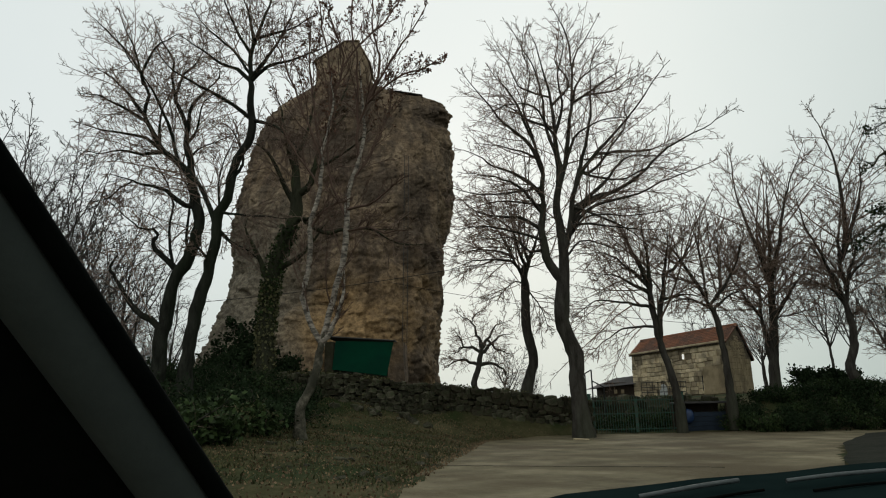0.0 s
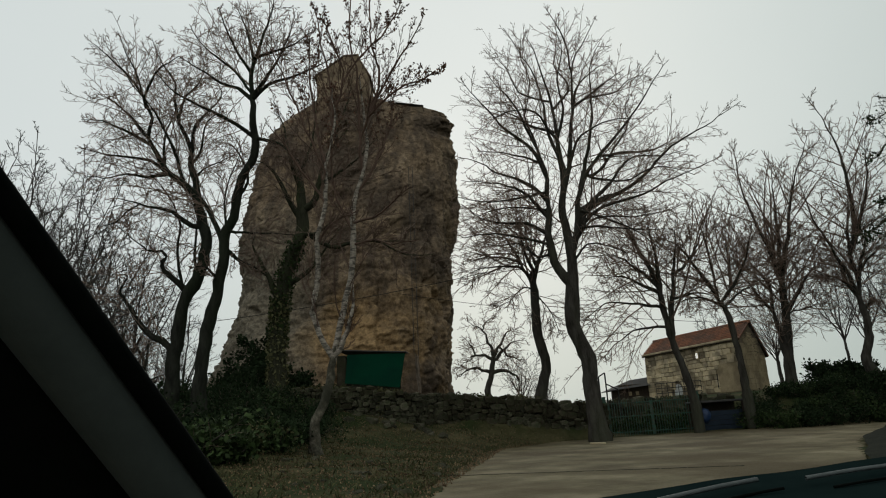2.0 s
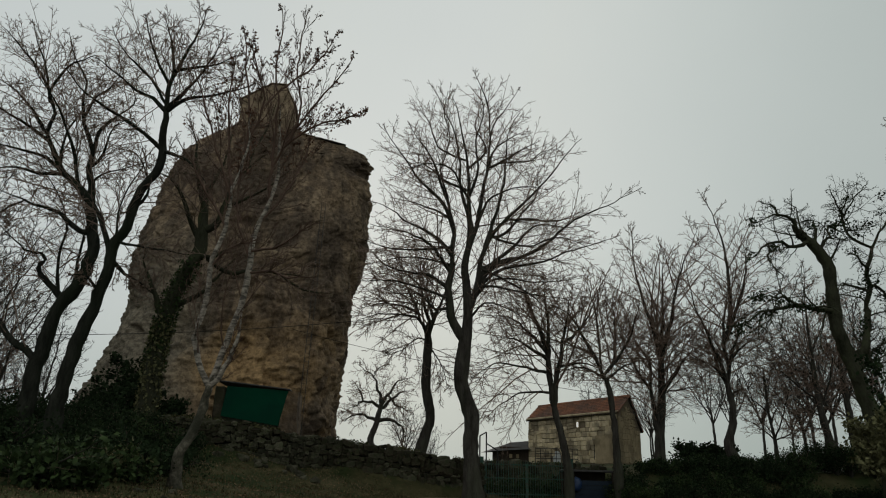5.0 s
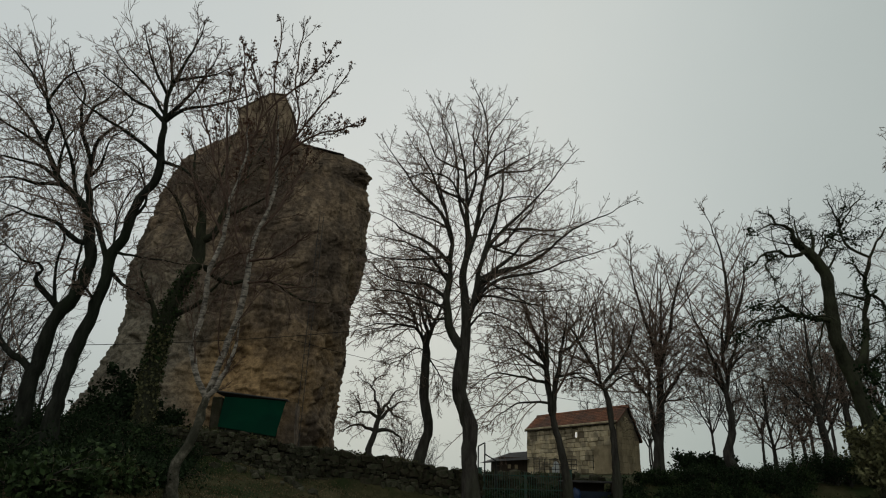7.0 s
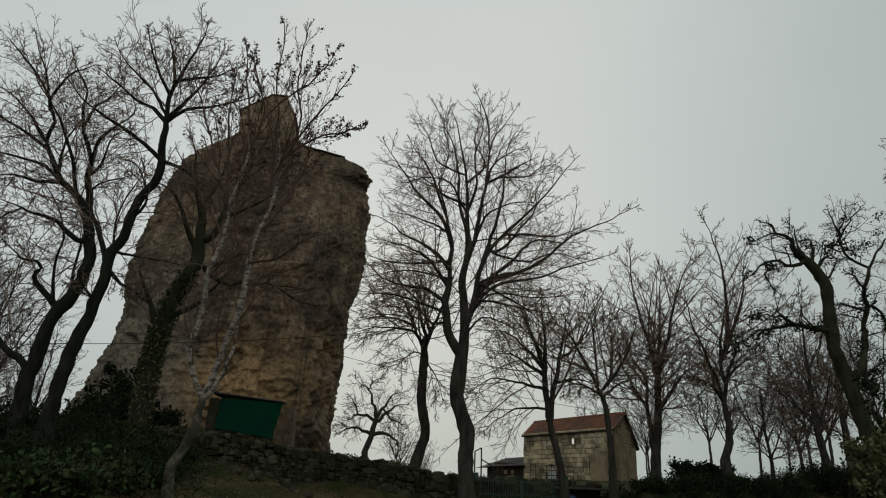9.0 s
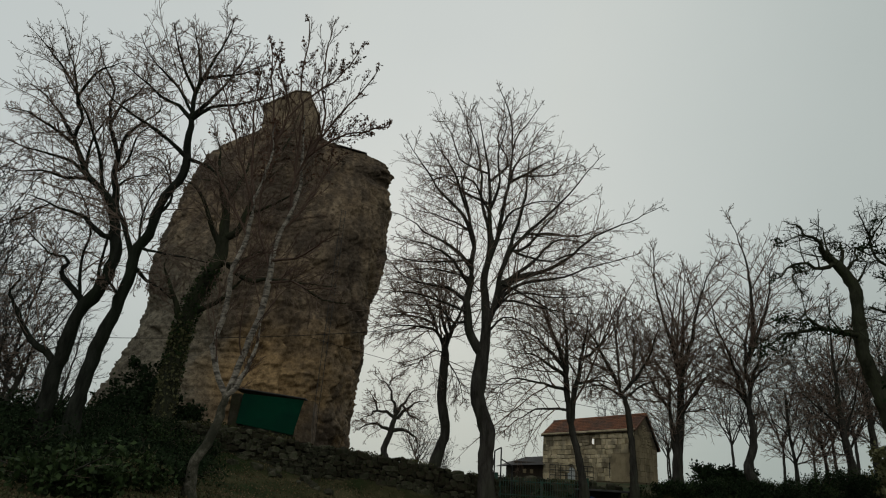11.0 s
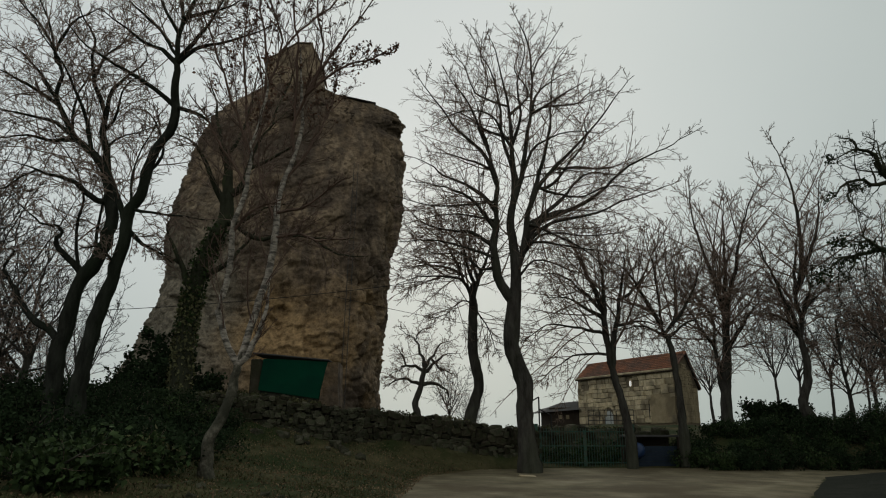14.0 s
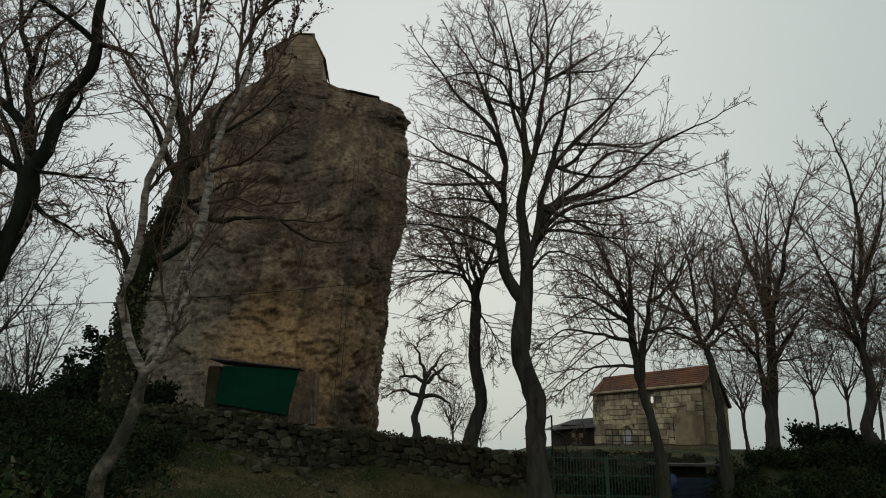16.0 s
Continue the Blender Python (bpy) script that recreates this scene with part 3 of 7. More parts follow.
def sheet(name, left, right, ys, lift, mat, across=24):
    V = []
    for y in ys:
        a, b = float(left(y)), float(right(y))
        xs = np.linspace(a, b, across)
        V.append(np.stack([xs, np.full(across, y), height(xs, y) + lift], 1))
    V = np.array(V)
    m, n = V.shape[:2]
    i, j = np.meshgrid(np.arange(m - 1), np.arange(n - 1), indexing="ij")
    q = (i * n + j).ravel()
    return link(name, V.reshape(-1, 3), np.stack([q, q + 1, q + n + 1, q + n], -1), mat, smooth=True)


def wavy_left(y):
    return road_left(y) + 0.10 * math.sin(y * 1.9) + 0.06 * math.sin(y * 4.7 + 1)


def wavy_right(y):
    return road_right(y) + 0.05 * math.sin(y * 0.9) + 0.03 * math.sin(y * 2.3)


road = sheet("road", wavy_left, wavy_right, np.arange(-30, 30.3, 0.3), 0.03, M_ROAD, 40)
tagged(road, "worn grey-brown concrete road with dirt over it", "road", kind="structure")
verge = sheet("verge", wavy_right, lambda y: road_right(y) + 4.5, np.arange(-6, 27.4, 0.3), 0.11, M_VERGE, 20)
tagged(verge, "dark asphalt strip beside the concrete road", "verge", kind="structure")
# open joint between two slabs of the road
jb = bmesh.new()
for k in range(24):
    x = -0.25 + 0.22 * k
    y = 14.45 - 0.38 * x + 0.03 * math.sin(k * 2.7)
    box((0.23, 0.045, 0.008), (x, y, float(height(x, y)) + 0.034), 0.0, jb, Matrix.Rotation(-0.36, 4, "Z"))
part("slab_joint", jb, M_MORTAR, road, "dark open joint")

# ================= the rock pillar =================
def rock_pillar():
    """The free-standing limestone column: broad foot, upright flanks, an overhanging rim at the top."""
    zs = [1.0, 5.0, 10.5, 13.2, 16.1, 21.2, 29.6, 32.2, 34.0, 35.2, 36.4, 37.1, 37.7, 38.8, 40.0]
    left = [-26.0, -25.0, -23.4, -22.5, -21.8, -22.1, -21.3, -20.9, -20.4, -19.8, -19.1, -18.5, -17.9, -16.2, -14.6]
    rgt = [-0.2, -0.3, 0.1, 0.2, 0.3, 0.75, 1.75, 1.5, 0.95, 1.65, 1.45, 0.9, -0.6, -5.0, -7.4]
    n, m = 310, 300
    zz = np.concatenate([np.linspace(1.0, 40.0, m - 10), np.full(10, 40.0)])
    shrink = np.concatenate([np.ones(m - 10), np.linspace(0.95, 0.0, 10)])
    th = np.linspace(0, 2 * np.pi, n, endpoint=False)
    V = np.zeros((m, n, 3))
    for i, z in enumerate(zz):
        a, b = np.interp(z, zs, left), np.interp(z, zs, rgt)
        c, hw = (a + b) / 2, (b - a) / 2
        front = np.interp(z, [1, 5, 11.5, 20, 26, 35, 40.0], [58.5, 60.0, 61.2, 63.6, 65.6, 69.2, 71.8])
        back = np.interp(z, [1, 20, 40.0], [80, 78, 78])
        mid_y, dep = (front + back) / 2, (back - front) / 2
        cs, sn = np.cos(th), np.sin(th)
        ex = np.sign(cs) * np.abs(cs) ** 0.72
        ey = np.sign(sn) * np.abs(sn) ** 0.8
        V[i, :, 0] = c + hw * ex * shrink[i]
        V[i, :, 1] = mid_y + dep * ey * shrink[i]
        V[i, :, 2] = z
    flat = V.reshape(-1, 3)
    cen = np.array([-10.0, 68.5, 0])
    out = flat - cen
    out[:, 2] = 0
    out /= np.linalg.norm(out, axis=1, keepdims=True) + 1e-6
    disp = np.zeros(len(flat))
    for k, p in enumerate(flat):
        q = Vector(p)
        warp = noise.noise_vector(q * 0.25) * 1.4
        big = noise.fractal(q * 0.14, 1.0, 2.0, 3)
        mid = noise.fractal(Vector((p[0] * 0.5, p[1] * 0.5, p[2] * 0.4)), 0.8, 2.0, 5)
        w = q + warp
        dist, cells = noise.voronoi(Vector((w.x * 0.34, w.y * 0.34, w.z * 0.2)))
        plate = noise.cell(cells[0] * 7.3) - 0.5
        joint = max(0.0, 0.13 - (dist[1] - dist[0])) / 0.13
        d2, c2 = noise.voronoi(Vector((w.x * 0.9, w.y * 0.9, w.z * 0.55)))
        chip = noise.cell(c2[0] * 5.1) - 0.5
        low = 0.6 + 0.4 * math.exp(-((p[2] - 10.0) / 9.0) ** 2)
        fine = noise.fractal(q * 2.6, 0.7, 2.0, 3)
        disp[k] = 0.45 * big + 0.30 * mid + 0.34 * plate - 0.22 * joint + 0.36 * chip * low + 0.17 * fine
    ramp = np.interp(flat[:, 2], [1, 38.5, 40.0], [1, 1, 0.6])
    flat = flat + out * (disp * ramp)[:, None]
    # notch below the rim on the right and hollow over the foot
    z = flat[:, 2]
    notch = np.exp(-((z - 34.0) / 0.6) ** 2) * smooth(-3.5, 0.5, flat[:, 0])
    flat[:, 0] -= 0.45 * notch
    hollow = np.exp(-((z - 12.5) / 2.6) ** 2) * np.exp(-((flat[:, 0] + 9.0) / 5.0) ** 2) * (flat[:, 1] < 68)
    flat[:, 1] += 1.3 * hollow
    # broken ledges round the rim
    rim = np.exp(-((z - 35.2) / 1.8) ** 2)
    for k in np.nonzero(rim > 0.05)[0]:
        q = Vector(flat[k])
        d3, c3 = noise.voronoi(Vector((q.x * 0.8, q.y * 0.8, q.z * 1.5)))
        step = (noise.cell(c3[0] * 9.1) - 0.5) * 0.75 - max(0.0, 0.12 - (d3[1] - d3[0])) * 2.5
        flat[k] += out[k] * (step * rim[k])
    # uneven top
    top = smooth(39.0, 40.0, z)
    flat[:, 2] += top * 0.25 * np.sin(flat[:, 0] * 1.3) * np.sin(flat[:, 1] * 0.9)
    i, j = np.meshgrid(np.arange(m - 1), np.arange(n), indexing="ij")
    j2 = (j + 1) % n
    f = np.stack([i * n + j, i * n + j2, (i + 1) * n + j2, (i + 1) * n + j], -1).reshape(-1, 4)
    ob = link("rock_pillar", flat, f, M_ROCK)
    return tagged(ob, "tall free-standing limestone pillar, weathered grey and ochre", "rock")


rock_pillar()


def rock_chapel():
    """Small stone chapel on the pillar's top, gable to the front, with a roof of stone slabs."""
    root = thing("chapel", (-10.85, 73.6, 38.45), "small ochre stone chapel on top of the rock pillar", "chapel")
    bm = bmesh.new()
    prof = [(-3.0, 0.0), (3.15, 0.0), (3.05, 3.3), (1.75, 6.05), (0.2, 6.05), (-3.0, 3.75)]
    front = [bm.verts.new((x, -2.2, z)) for x, z in prof]
    back = [bm.verts.new((x, 2.6, z)) for x, z in prof]
    bm.faces.new(front)
    bm.faces.new(back[::-1])
    for k in range(len(prof)):
        k2 = (k + 1) % len(prof)
        bm.faces.new((front[k2], front[k], back[k], back[k2]))
    bmesh.ops.recalc_face_normals(bm, faces=bm.faces)
    part("body", bm, M_CHAPEL, root)
    for a, b in (((-3.35, 3.62), (0.2, 6.16)), ((0.05, 6.18), (1.95, 6.22)), ((1.72, 6.26), (3.3, 3.2))):
        bm = bmesh.new()
        dx, dz = b[0] - a[0], b[1] - a[1]
        turn = Matrix.Rotation(-math.atan2(dz, dx), 4, "Y")
        box((math.hypot(dx, dz), 5.1, 0.09), ((a[0] + b[0]) / 2, 0.2, (a[1] + b[1]) / 2), 0.03, bm, turn)
        part("roof_slab", bm, M_CHAPEL, root)
    # rough stones of the front
    rng = random.Random(4)
    z = 0.05
    while z < 5.4:
        h = rng.uniform(0.3, 0.55)
        top = z + h
        lo_x = -2.95 if top < 3.7 else -2.95 + (top - 3.7) * 1.45
        hi_x = 3.0 if top < 3.3 else 3.0 - (top - 3.3) * 0.5
        x = lo_x
        while x < hi_x - 0.2:
            w = min(rng.uniform(0.35, 0.8), hi_x - x)
            part("block", box((w - 0.008, 0.14, h - 0.008), (x + w / 2, -2.17 - rng.uniform(0, 0.03), z + h / 2), 0.025), M_CHAPEL, root)
            x += w
        z += h
    wall = thing("low_stone_hut", (-3.2, 71.9, 36.2), "low stone hut with a flat dark roof on the rock's rim", "hut")
    part("wall", box((2.9, 2.6, 1.0), (0, 0, 0.4), 0.06), M_CHAPEL, wall)
    part("roof", box((3.2, 2.9, 0.1), (0, 0, 1.22), 0.03, None, Matrix.Rotation(radians(11), 4, "Y")), M_SLATE, wall)


rock_chapel()


def rock_ladder():
    """Iron ladder and cables that run up the rock's face."""
    root = thing("rock_ladder", (-3.4, 60.6, 4.0), "thin rusty iron ladder fixed up the cliff face", "ladder")
    for dx in (-0.25, 0.25):
        part("rail", rod((dx * 0.8, 0, 0), (dx * 0.8 + 0.15, 5.4, 24.0), 0.03, 6), M_IRON, root)
    for k in range(58):
        z = 0.3 + k * 0.4
        part("rung", rod((-0.2 + 0.00625 * z, z * 0.225, z), (0.2 + 0.00625 * z, z * 0.225, z), 0.012, 5), M_IRON, root)


rock_ladder()


# ================= church =================
def church():
    """Single-nave stone church: ashlar front with an arched doorway and a slit window, tiled gable roof."""
    L, W, ZB, ZE, ZR, ZK = 9.76, 3.4, 2.75, 6.12, 7.26, 5.2
    root = thing("church", (14.79, 53.87, ZB), "small stone church with a red clay tile gable roof", "church", rz=math.degrees(-1.18))
    H, RZ, HK = ZE - ZB, ZR - ZB, ZK - ZB
    # shell with gables, the eaves at the back lowered to fit the camera's view
    bm = bmesh.new()
    prof = [(0, -0.6), (W, -0.6), (W, HK), (W / 2, RZ - 0.12), (0, H)]
    a = [bm.verts.new((0, y, z)) for y, z in prof]
    b = [bm.verts.new((L, y, z)) for y, z in prof]
    bm.faces.new(a)
    bm.faces.new(b[::-1])
    for k in range(5):
        k2 = (k + 1) % 5
        bm.faces.new((a[k2], a[k], b[k], b[k2]))
    bmesh.ops.recalc_face_normals(bm, faces=bm.faces)
    part("wall", bm, M_JOINT, root)
    # ashlar blocks on the front
    rng = random.Random(11)
    z = 0.03
    door_x, door_r, door_h = 3.37, 0.54, 0.6
    win_x, win_z = 5.82, 2.66
    while z < H - 0.1:
        h = min(rng.choice((0.26, 0.34, 0.42, 0.5)), H - 0.03 - z)
        x = 0.0
        while x < L - 0.05:
            w = min(rng.uniform(0.32, 0.8), L - x)
            if L - x - w < 0.2:
                w = L - x
            cx, cz = x + w / 2, z + h / 2
            in_door = abs(cx - door_x) < door_r + w * 0.35 and cz < door_h + math.sqrt(max(0, door_r ** 2 - min(abs(cx - door_x), door_r) ** 2)) + 0.05
            in_win = abs(cx - win_x) < 0.1 + w / 2 and abs(cz - win_z) < 0.28 + h / 2 - 0.1
            plaster = 7.5 < cx < 9.5 and cz < 1.75
            if not (in_door or in_win or plaster):
                tall = rng.random() < 0.16 and z + h < H - 0.6 and not (abs(cx - win_x) < 0.8 or cz > 1.1 and plaster)
                hh = h + (0.3 if tall else 0.0)
                cuts = (0.0, rng.uniform(0.4, 0.6), 1.0) if hh > 0.4 and rng.random() < 0.3 else (0.0, 1.0)
                for lo, hi in zip(cuts, cuts[1:]):
                    part("block", box((w - 0.026, 0.09, hh * (hi - lo) - 0.026), (cx, -0.02 - rng.uniform(0, 0.016) - (0.018 if tall else 0.0), z + hh * (lo + hi) / 2), 0.022), M_ASHLAR, root)
            x += w
        z += h
    part("plaster_patch", box((2.3, 0.09, 1.9), (8.55, -0.012, 0.93), 0.01), M_PLASTER, root, "flat patch of worn plaster")
    part("downpipe", rod((7.42, -0.06, 0.25), (7.42, -0.06, 1.25), 0.045, 8), M_IRON, root)
    # window with a pale surround
    part("window_surround", box((0.34, 0.12, 0.66), (win_x, -0.05, win_z), 0.06), M_PLASTER, root)
    part("window", box((0.2, 0.05, 0.38), (win_x, -0.115, win_z), 0.06), M_GLOW_PANE, root, "narrow window slit with a glowing pane")
    # arched doorway
    bm = bmesh.new()
    # panel cut small: the brown rim left around it imitates the recess's shade
    leaf_r = door_r - 0.13
    pts = [(door_x - leaf_r, 0.0)] + [(door_x - leaf_r * math.cos(math.pi * k / 12), door_h - 0.1 + leaf_r * math.sin(math.pi * k / 12)) for k in range(13)] + [(door_x + leaf_r, 0.0)]
    f = [bm.verts.new((x, -0.035, z)) for x, z in pts]
    g = [bm.verts.new((x, -0.005, z)) for x, z in pts]
    bm.faces.new(f)
    for k in range(len(pts) - 1):
        bm.faces.new((f[k + 1], f[k], g[k], g[k + 1]))
    bmesh.ops.recalc_face_normals(bm, faces=bm.faces)
    part("door_panel", bm, M_WHITE, root, "pale painted arched door")
    for k in range(9):
        a0, a1 = math.pi * k / 9, math.pi * (k + 1) / 9
        am = (a0 + a1) / 2
        turn = Matrix.Rotation(am - math.pi / 2, 4, "Y")
        part("arch_stone", box((0.24, 0.16, 0.2), (door_x - (door_r + 0.1) * math.cos(am), -0.05, door_h + (door_r + 0.1) * math.sin(am)), 0.02, None, turn), M_ASHLAR, root)
    # cornice, roof slopes with rows of tiles
    part("cornice", box((L + 0.3, 0.22, 0.14), (L / 2, -0.1, H - 0.02), 0.03), M_ASHLAR, root)
    run = W / 2 + 0.2
    for side in (0, 1):
        HS = H if side == 0 else HK
        slope = math.atan2(RZ - HS, W / 2)
        drop = 0.2 * math.tan(slope)
        V, F = [], []
        cols, rows = 56, 9
        for r in range(rows):
            for c in range(cols):
                x0 = -0.2 + (L + 0.4) * c / cols
                wd = (L + 0.4) / cols
                d0, d1 = run * r / rows, run * (r + 1.12) / rows
                base = len(V)
                for d, lift in ((d0, 0.075), (d1, 0.03)):
                    y = -0.2 + d if side == 0 else W + 0.2 - d
                    zz = HS - drop + d * math.tan(slope) + lift
                    for k in range(4):
                        an = math.pi * k / 3
                        V.append((x0 + wd * (0.5 - 0.5 * math.cos(an)), y, zz + 0.055 * math.sin(an)))
                for k in range(3):
                    F.append((base + k, base + k + 1, base + 5 + k, base + 4 + k))
        tagged(link("roof_tiles", V, F, M_TILE, root), kind="stuff")
        bm = bmesh.new()
        s = 1 if side == 0 else -1
        turn = Matrix.Rotation(s * slope, 4, "X")
        mid = run / 2
        box((L + 0.36, run / math.cos(slope), 0.07), (L / 2, (-0.2 + mid) if side == 0 else (W + 0.2 - mid), HS - drop + mid * math.tan(slope) - 0.02), 0.01, bm, turn)
        part("roof_deck", bm, M_WOOD, root)
    part("ridge", rod((-0.2, W / 2, RZ + 0.04), (L + 0.2, W / 2, RZ + 0.04), 0.1, 10), M_TILE, root)
    for side in (0, 1):
        y0, y1, z0 = (-0.22, W / 2, H - 0.1) if side == 0 else (W + 0.22, W / 2, HK - 0.2)
        part("verge", rod((L + 0.19, y0, z0), (L + 0.19, y1, RZ + 0.05), 0.06, 8), M_TILE, root)
    # blocks on the gable that faces the road
    z = 0.03
    while z < RZ - 0.5:
        h = rng.choice((0.34, 0.4))
        y = 0.05
        top = H if z < H else RZ
        while y < W - 0.1:
            w = min(rng.uniform(0.45, 0.8), W - y - 0.02)
            yc = y + w / 2
            lim = (H + (RZ - H) * yc / (W / 2) if yc < W / 2 else HK + (RZ - HK) * (W - yc) / (W / 2)) - 0.3
            if z + h < lim and w > 0.15:
                part("block", box((0.06, w - 0.01, h - 0.01), (L + 0.01, y + w / 2, z + h / 2), 0.015), M_PLASTER, root)
            y += w
        z += h
    # both gables are sheared to a slant to the front to fit the camera's view,
    # and the courses waver
    for ob in root.children:
        rough = ob.name.startswith(("block", "plaster_patch"))
        for v in ob.data.vertices:
            if rough:
                shift = noise.noise_vector(v.co * 1.3) * 0.075 + noise.noise_vector(v.co * 4.5) * 0.03
                v.co.x += shift.x * (v.co.y < 0.04)
                v.co.z += shift.z
            v.co.x -= 0.39 * v.co.y


church()


def annex():
    """Low hut with a dark hipped roof beside the church."""
    root = thing("hut", (13.55, 55.0, 2.3), "low dark-roofed hut beside the church", "hut")
    part("wall", box((3.0, 3.0, 1.7), (0.5, 0.5, 0.85), 0.04), M_WOOD, root)
    bm = bmesh.new()
    v = [bm.verts.new(p) for p in ((-1.9, -1.5, 1.3), (2.6, -1.5, 1.65), (2.6, 2.4, 1.65), (-1.9, 2.4, 1.3), (2.6, 0.5, 2.35), (0.2, 0.5, 2.1))]
    for f in ((0, 1, 4, 5), (1, 2, 4), (2, 3, 5, 4), (3, 0, 5), (0, 3, 2, 1)):
        bm.faces.new([v[k] for k in f])
    bmesh.ops.recalc_face_normals(bm, faces=bm.faces)
    part("roof", bm, M_SLATE, root)
    for x in (-0.2, 0.35):
        part("window", box((0.24, 0.06, 0.3), (x, -1.03, 1.0), 0.01), M_PLASTER, root)


annex()


# ================= shed, walls, gate =================
def green_shed():
    """Shed with a green front panel under a dark slab, between stone cheeks, on the terrace."""
    root = thing("shed", (-3.38, 28.8, 2.44), "shed with a plain green front under a dark slab roof", "shed", rz=-4)
    # front panel, narrower towards its foot
    corners = [(-1.25, 1.18), (1.05, 0.86), (1.35, 2.26), (-1.12, 2.36)]
    bm = bmesh.new()
    front = [bm.verts.new((x, 0.0, z)) for x, z in corners]
    back = [bm.verts.new((x, 0.06, z)) for x, z in corners]
    bm.faces.new(front)
    bm.faces.new(back[::-1])
    for k in range(4):
        bm.faces.new((front[k], front[(k + 1) % 4], back[(k + 1) % 4], back[k])[::-1])
    bmesh.ops.recalc_face_normals(bm, faces=bm.faces)
    part("front_panel", bm, M_GREEN, root)
    part("side_wall", box((0.4, 1.5, 1.5), (-1.4, 0.75, 1.6), 0.05), M_EARTH_STONE, root, "rough stone side wall")
    bm = bmesh.new()
    cheek = [(1.04, 0.6), (1.8, 0.6), (1.74, 2.24), (1.33, 2.24)]
    front = [bm.verts.new((x, -0.03, z)) for x, z in cheek]
    back = [bm.verts.new((x, 1.4, z)) for x, z in cheek]
    bm.faces.new(front)
    bm.faces.new(back[::-1])
    for k in range(4):
        bm.faces.new((front[k], front[(k + 1) % 4], back[(k + 1) % 4], back[k])[::-1])
    bmesh.ops.subdivide_edges(bm, edges=list(bm.edges), cuts=5, use_grid_fill=True)
    for v in bm.verts:
        v.co += noise.noise_vector(v.co * 2.3) * 0.05
    bmesh.ops.recalc_face_normals(bm, faces=bm.faces)
    part("side_wall", bm, M_ROCK, root, "rough stone side wall")
    part("roof", box((2.96, 1.6, 0.06), (-0.06, 0.70, 2.43), 0.02, None, Matrix.Rotation(radians(5.2), 4, "Y")), M_SLATE, root)
    part("plinth", box((2.9, 1.6, 1.5), (0.0, 0.9, 0.45), 0.12), M_MORTAR, root)


green_shed()

STONES, EARTH_STONES = [], []
srng = random.Random(3)
for k in range(16):
    bm = bmesh.new()
    bmesh.ops.create_cube(bm, size=1.0)
    bmesh.ops.bevel(bm, geom=list(bm.edges), offset=0.2, segments=1, affect="EDGES")
    for v in bm.verts:
        v.co += Vector((srng.uniform(-0.13, 0.13), srng.uniform(-0.1, 0.1), srng.uniform(-0.13, 0.13)))
    me = bpy.data.meshes.new("stone")
    bm.to_mesh(me)
    bm.free()
    me.materials.append(M_STONE)
    STONES.append(me)
    me = me.copy()
    me.materials[0] = M_EARTH_STONE
    EARTH_STONES.append(me)


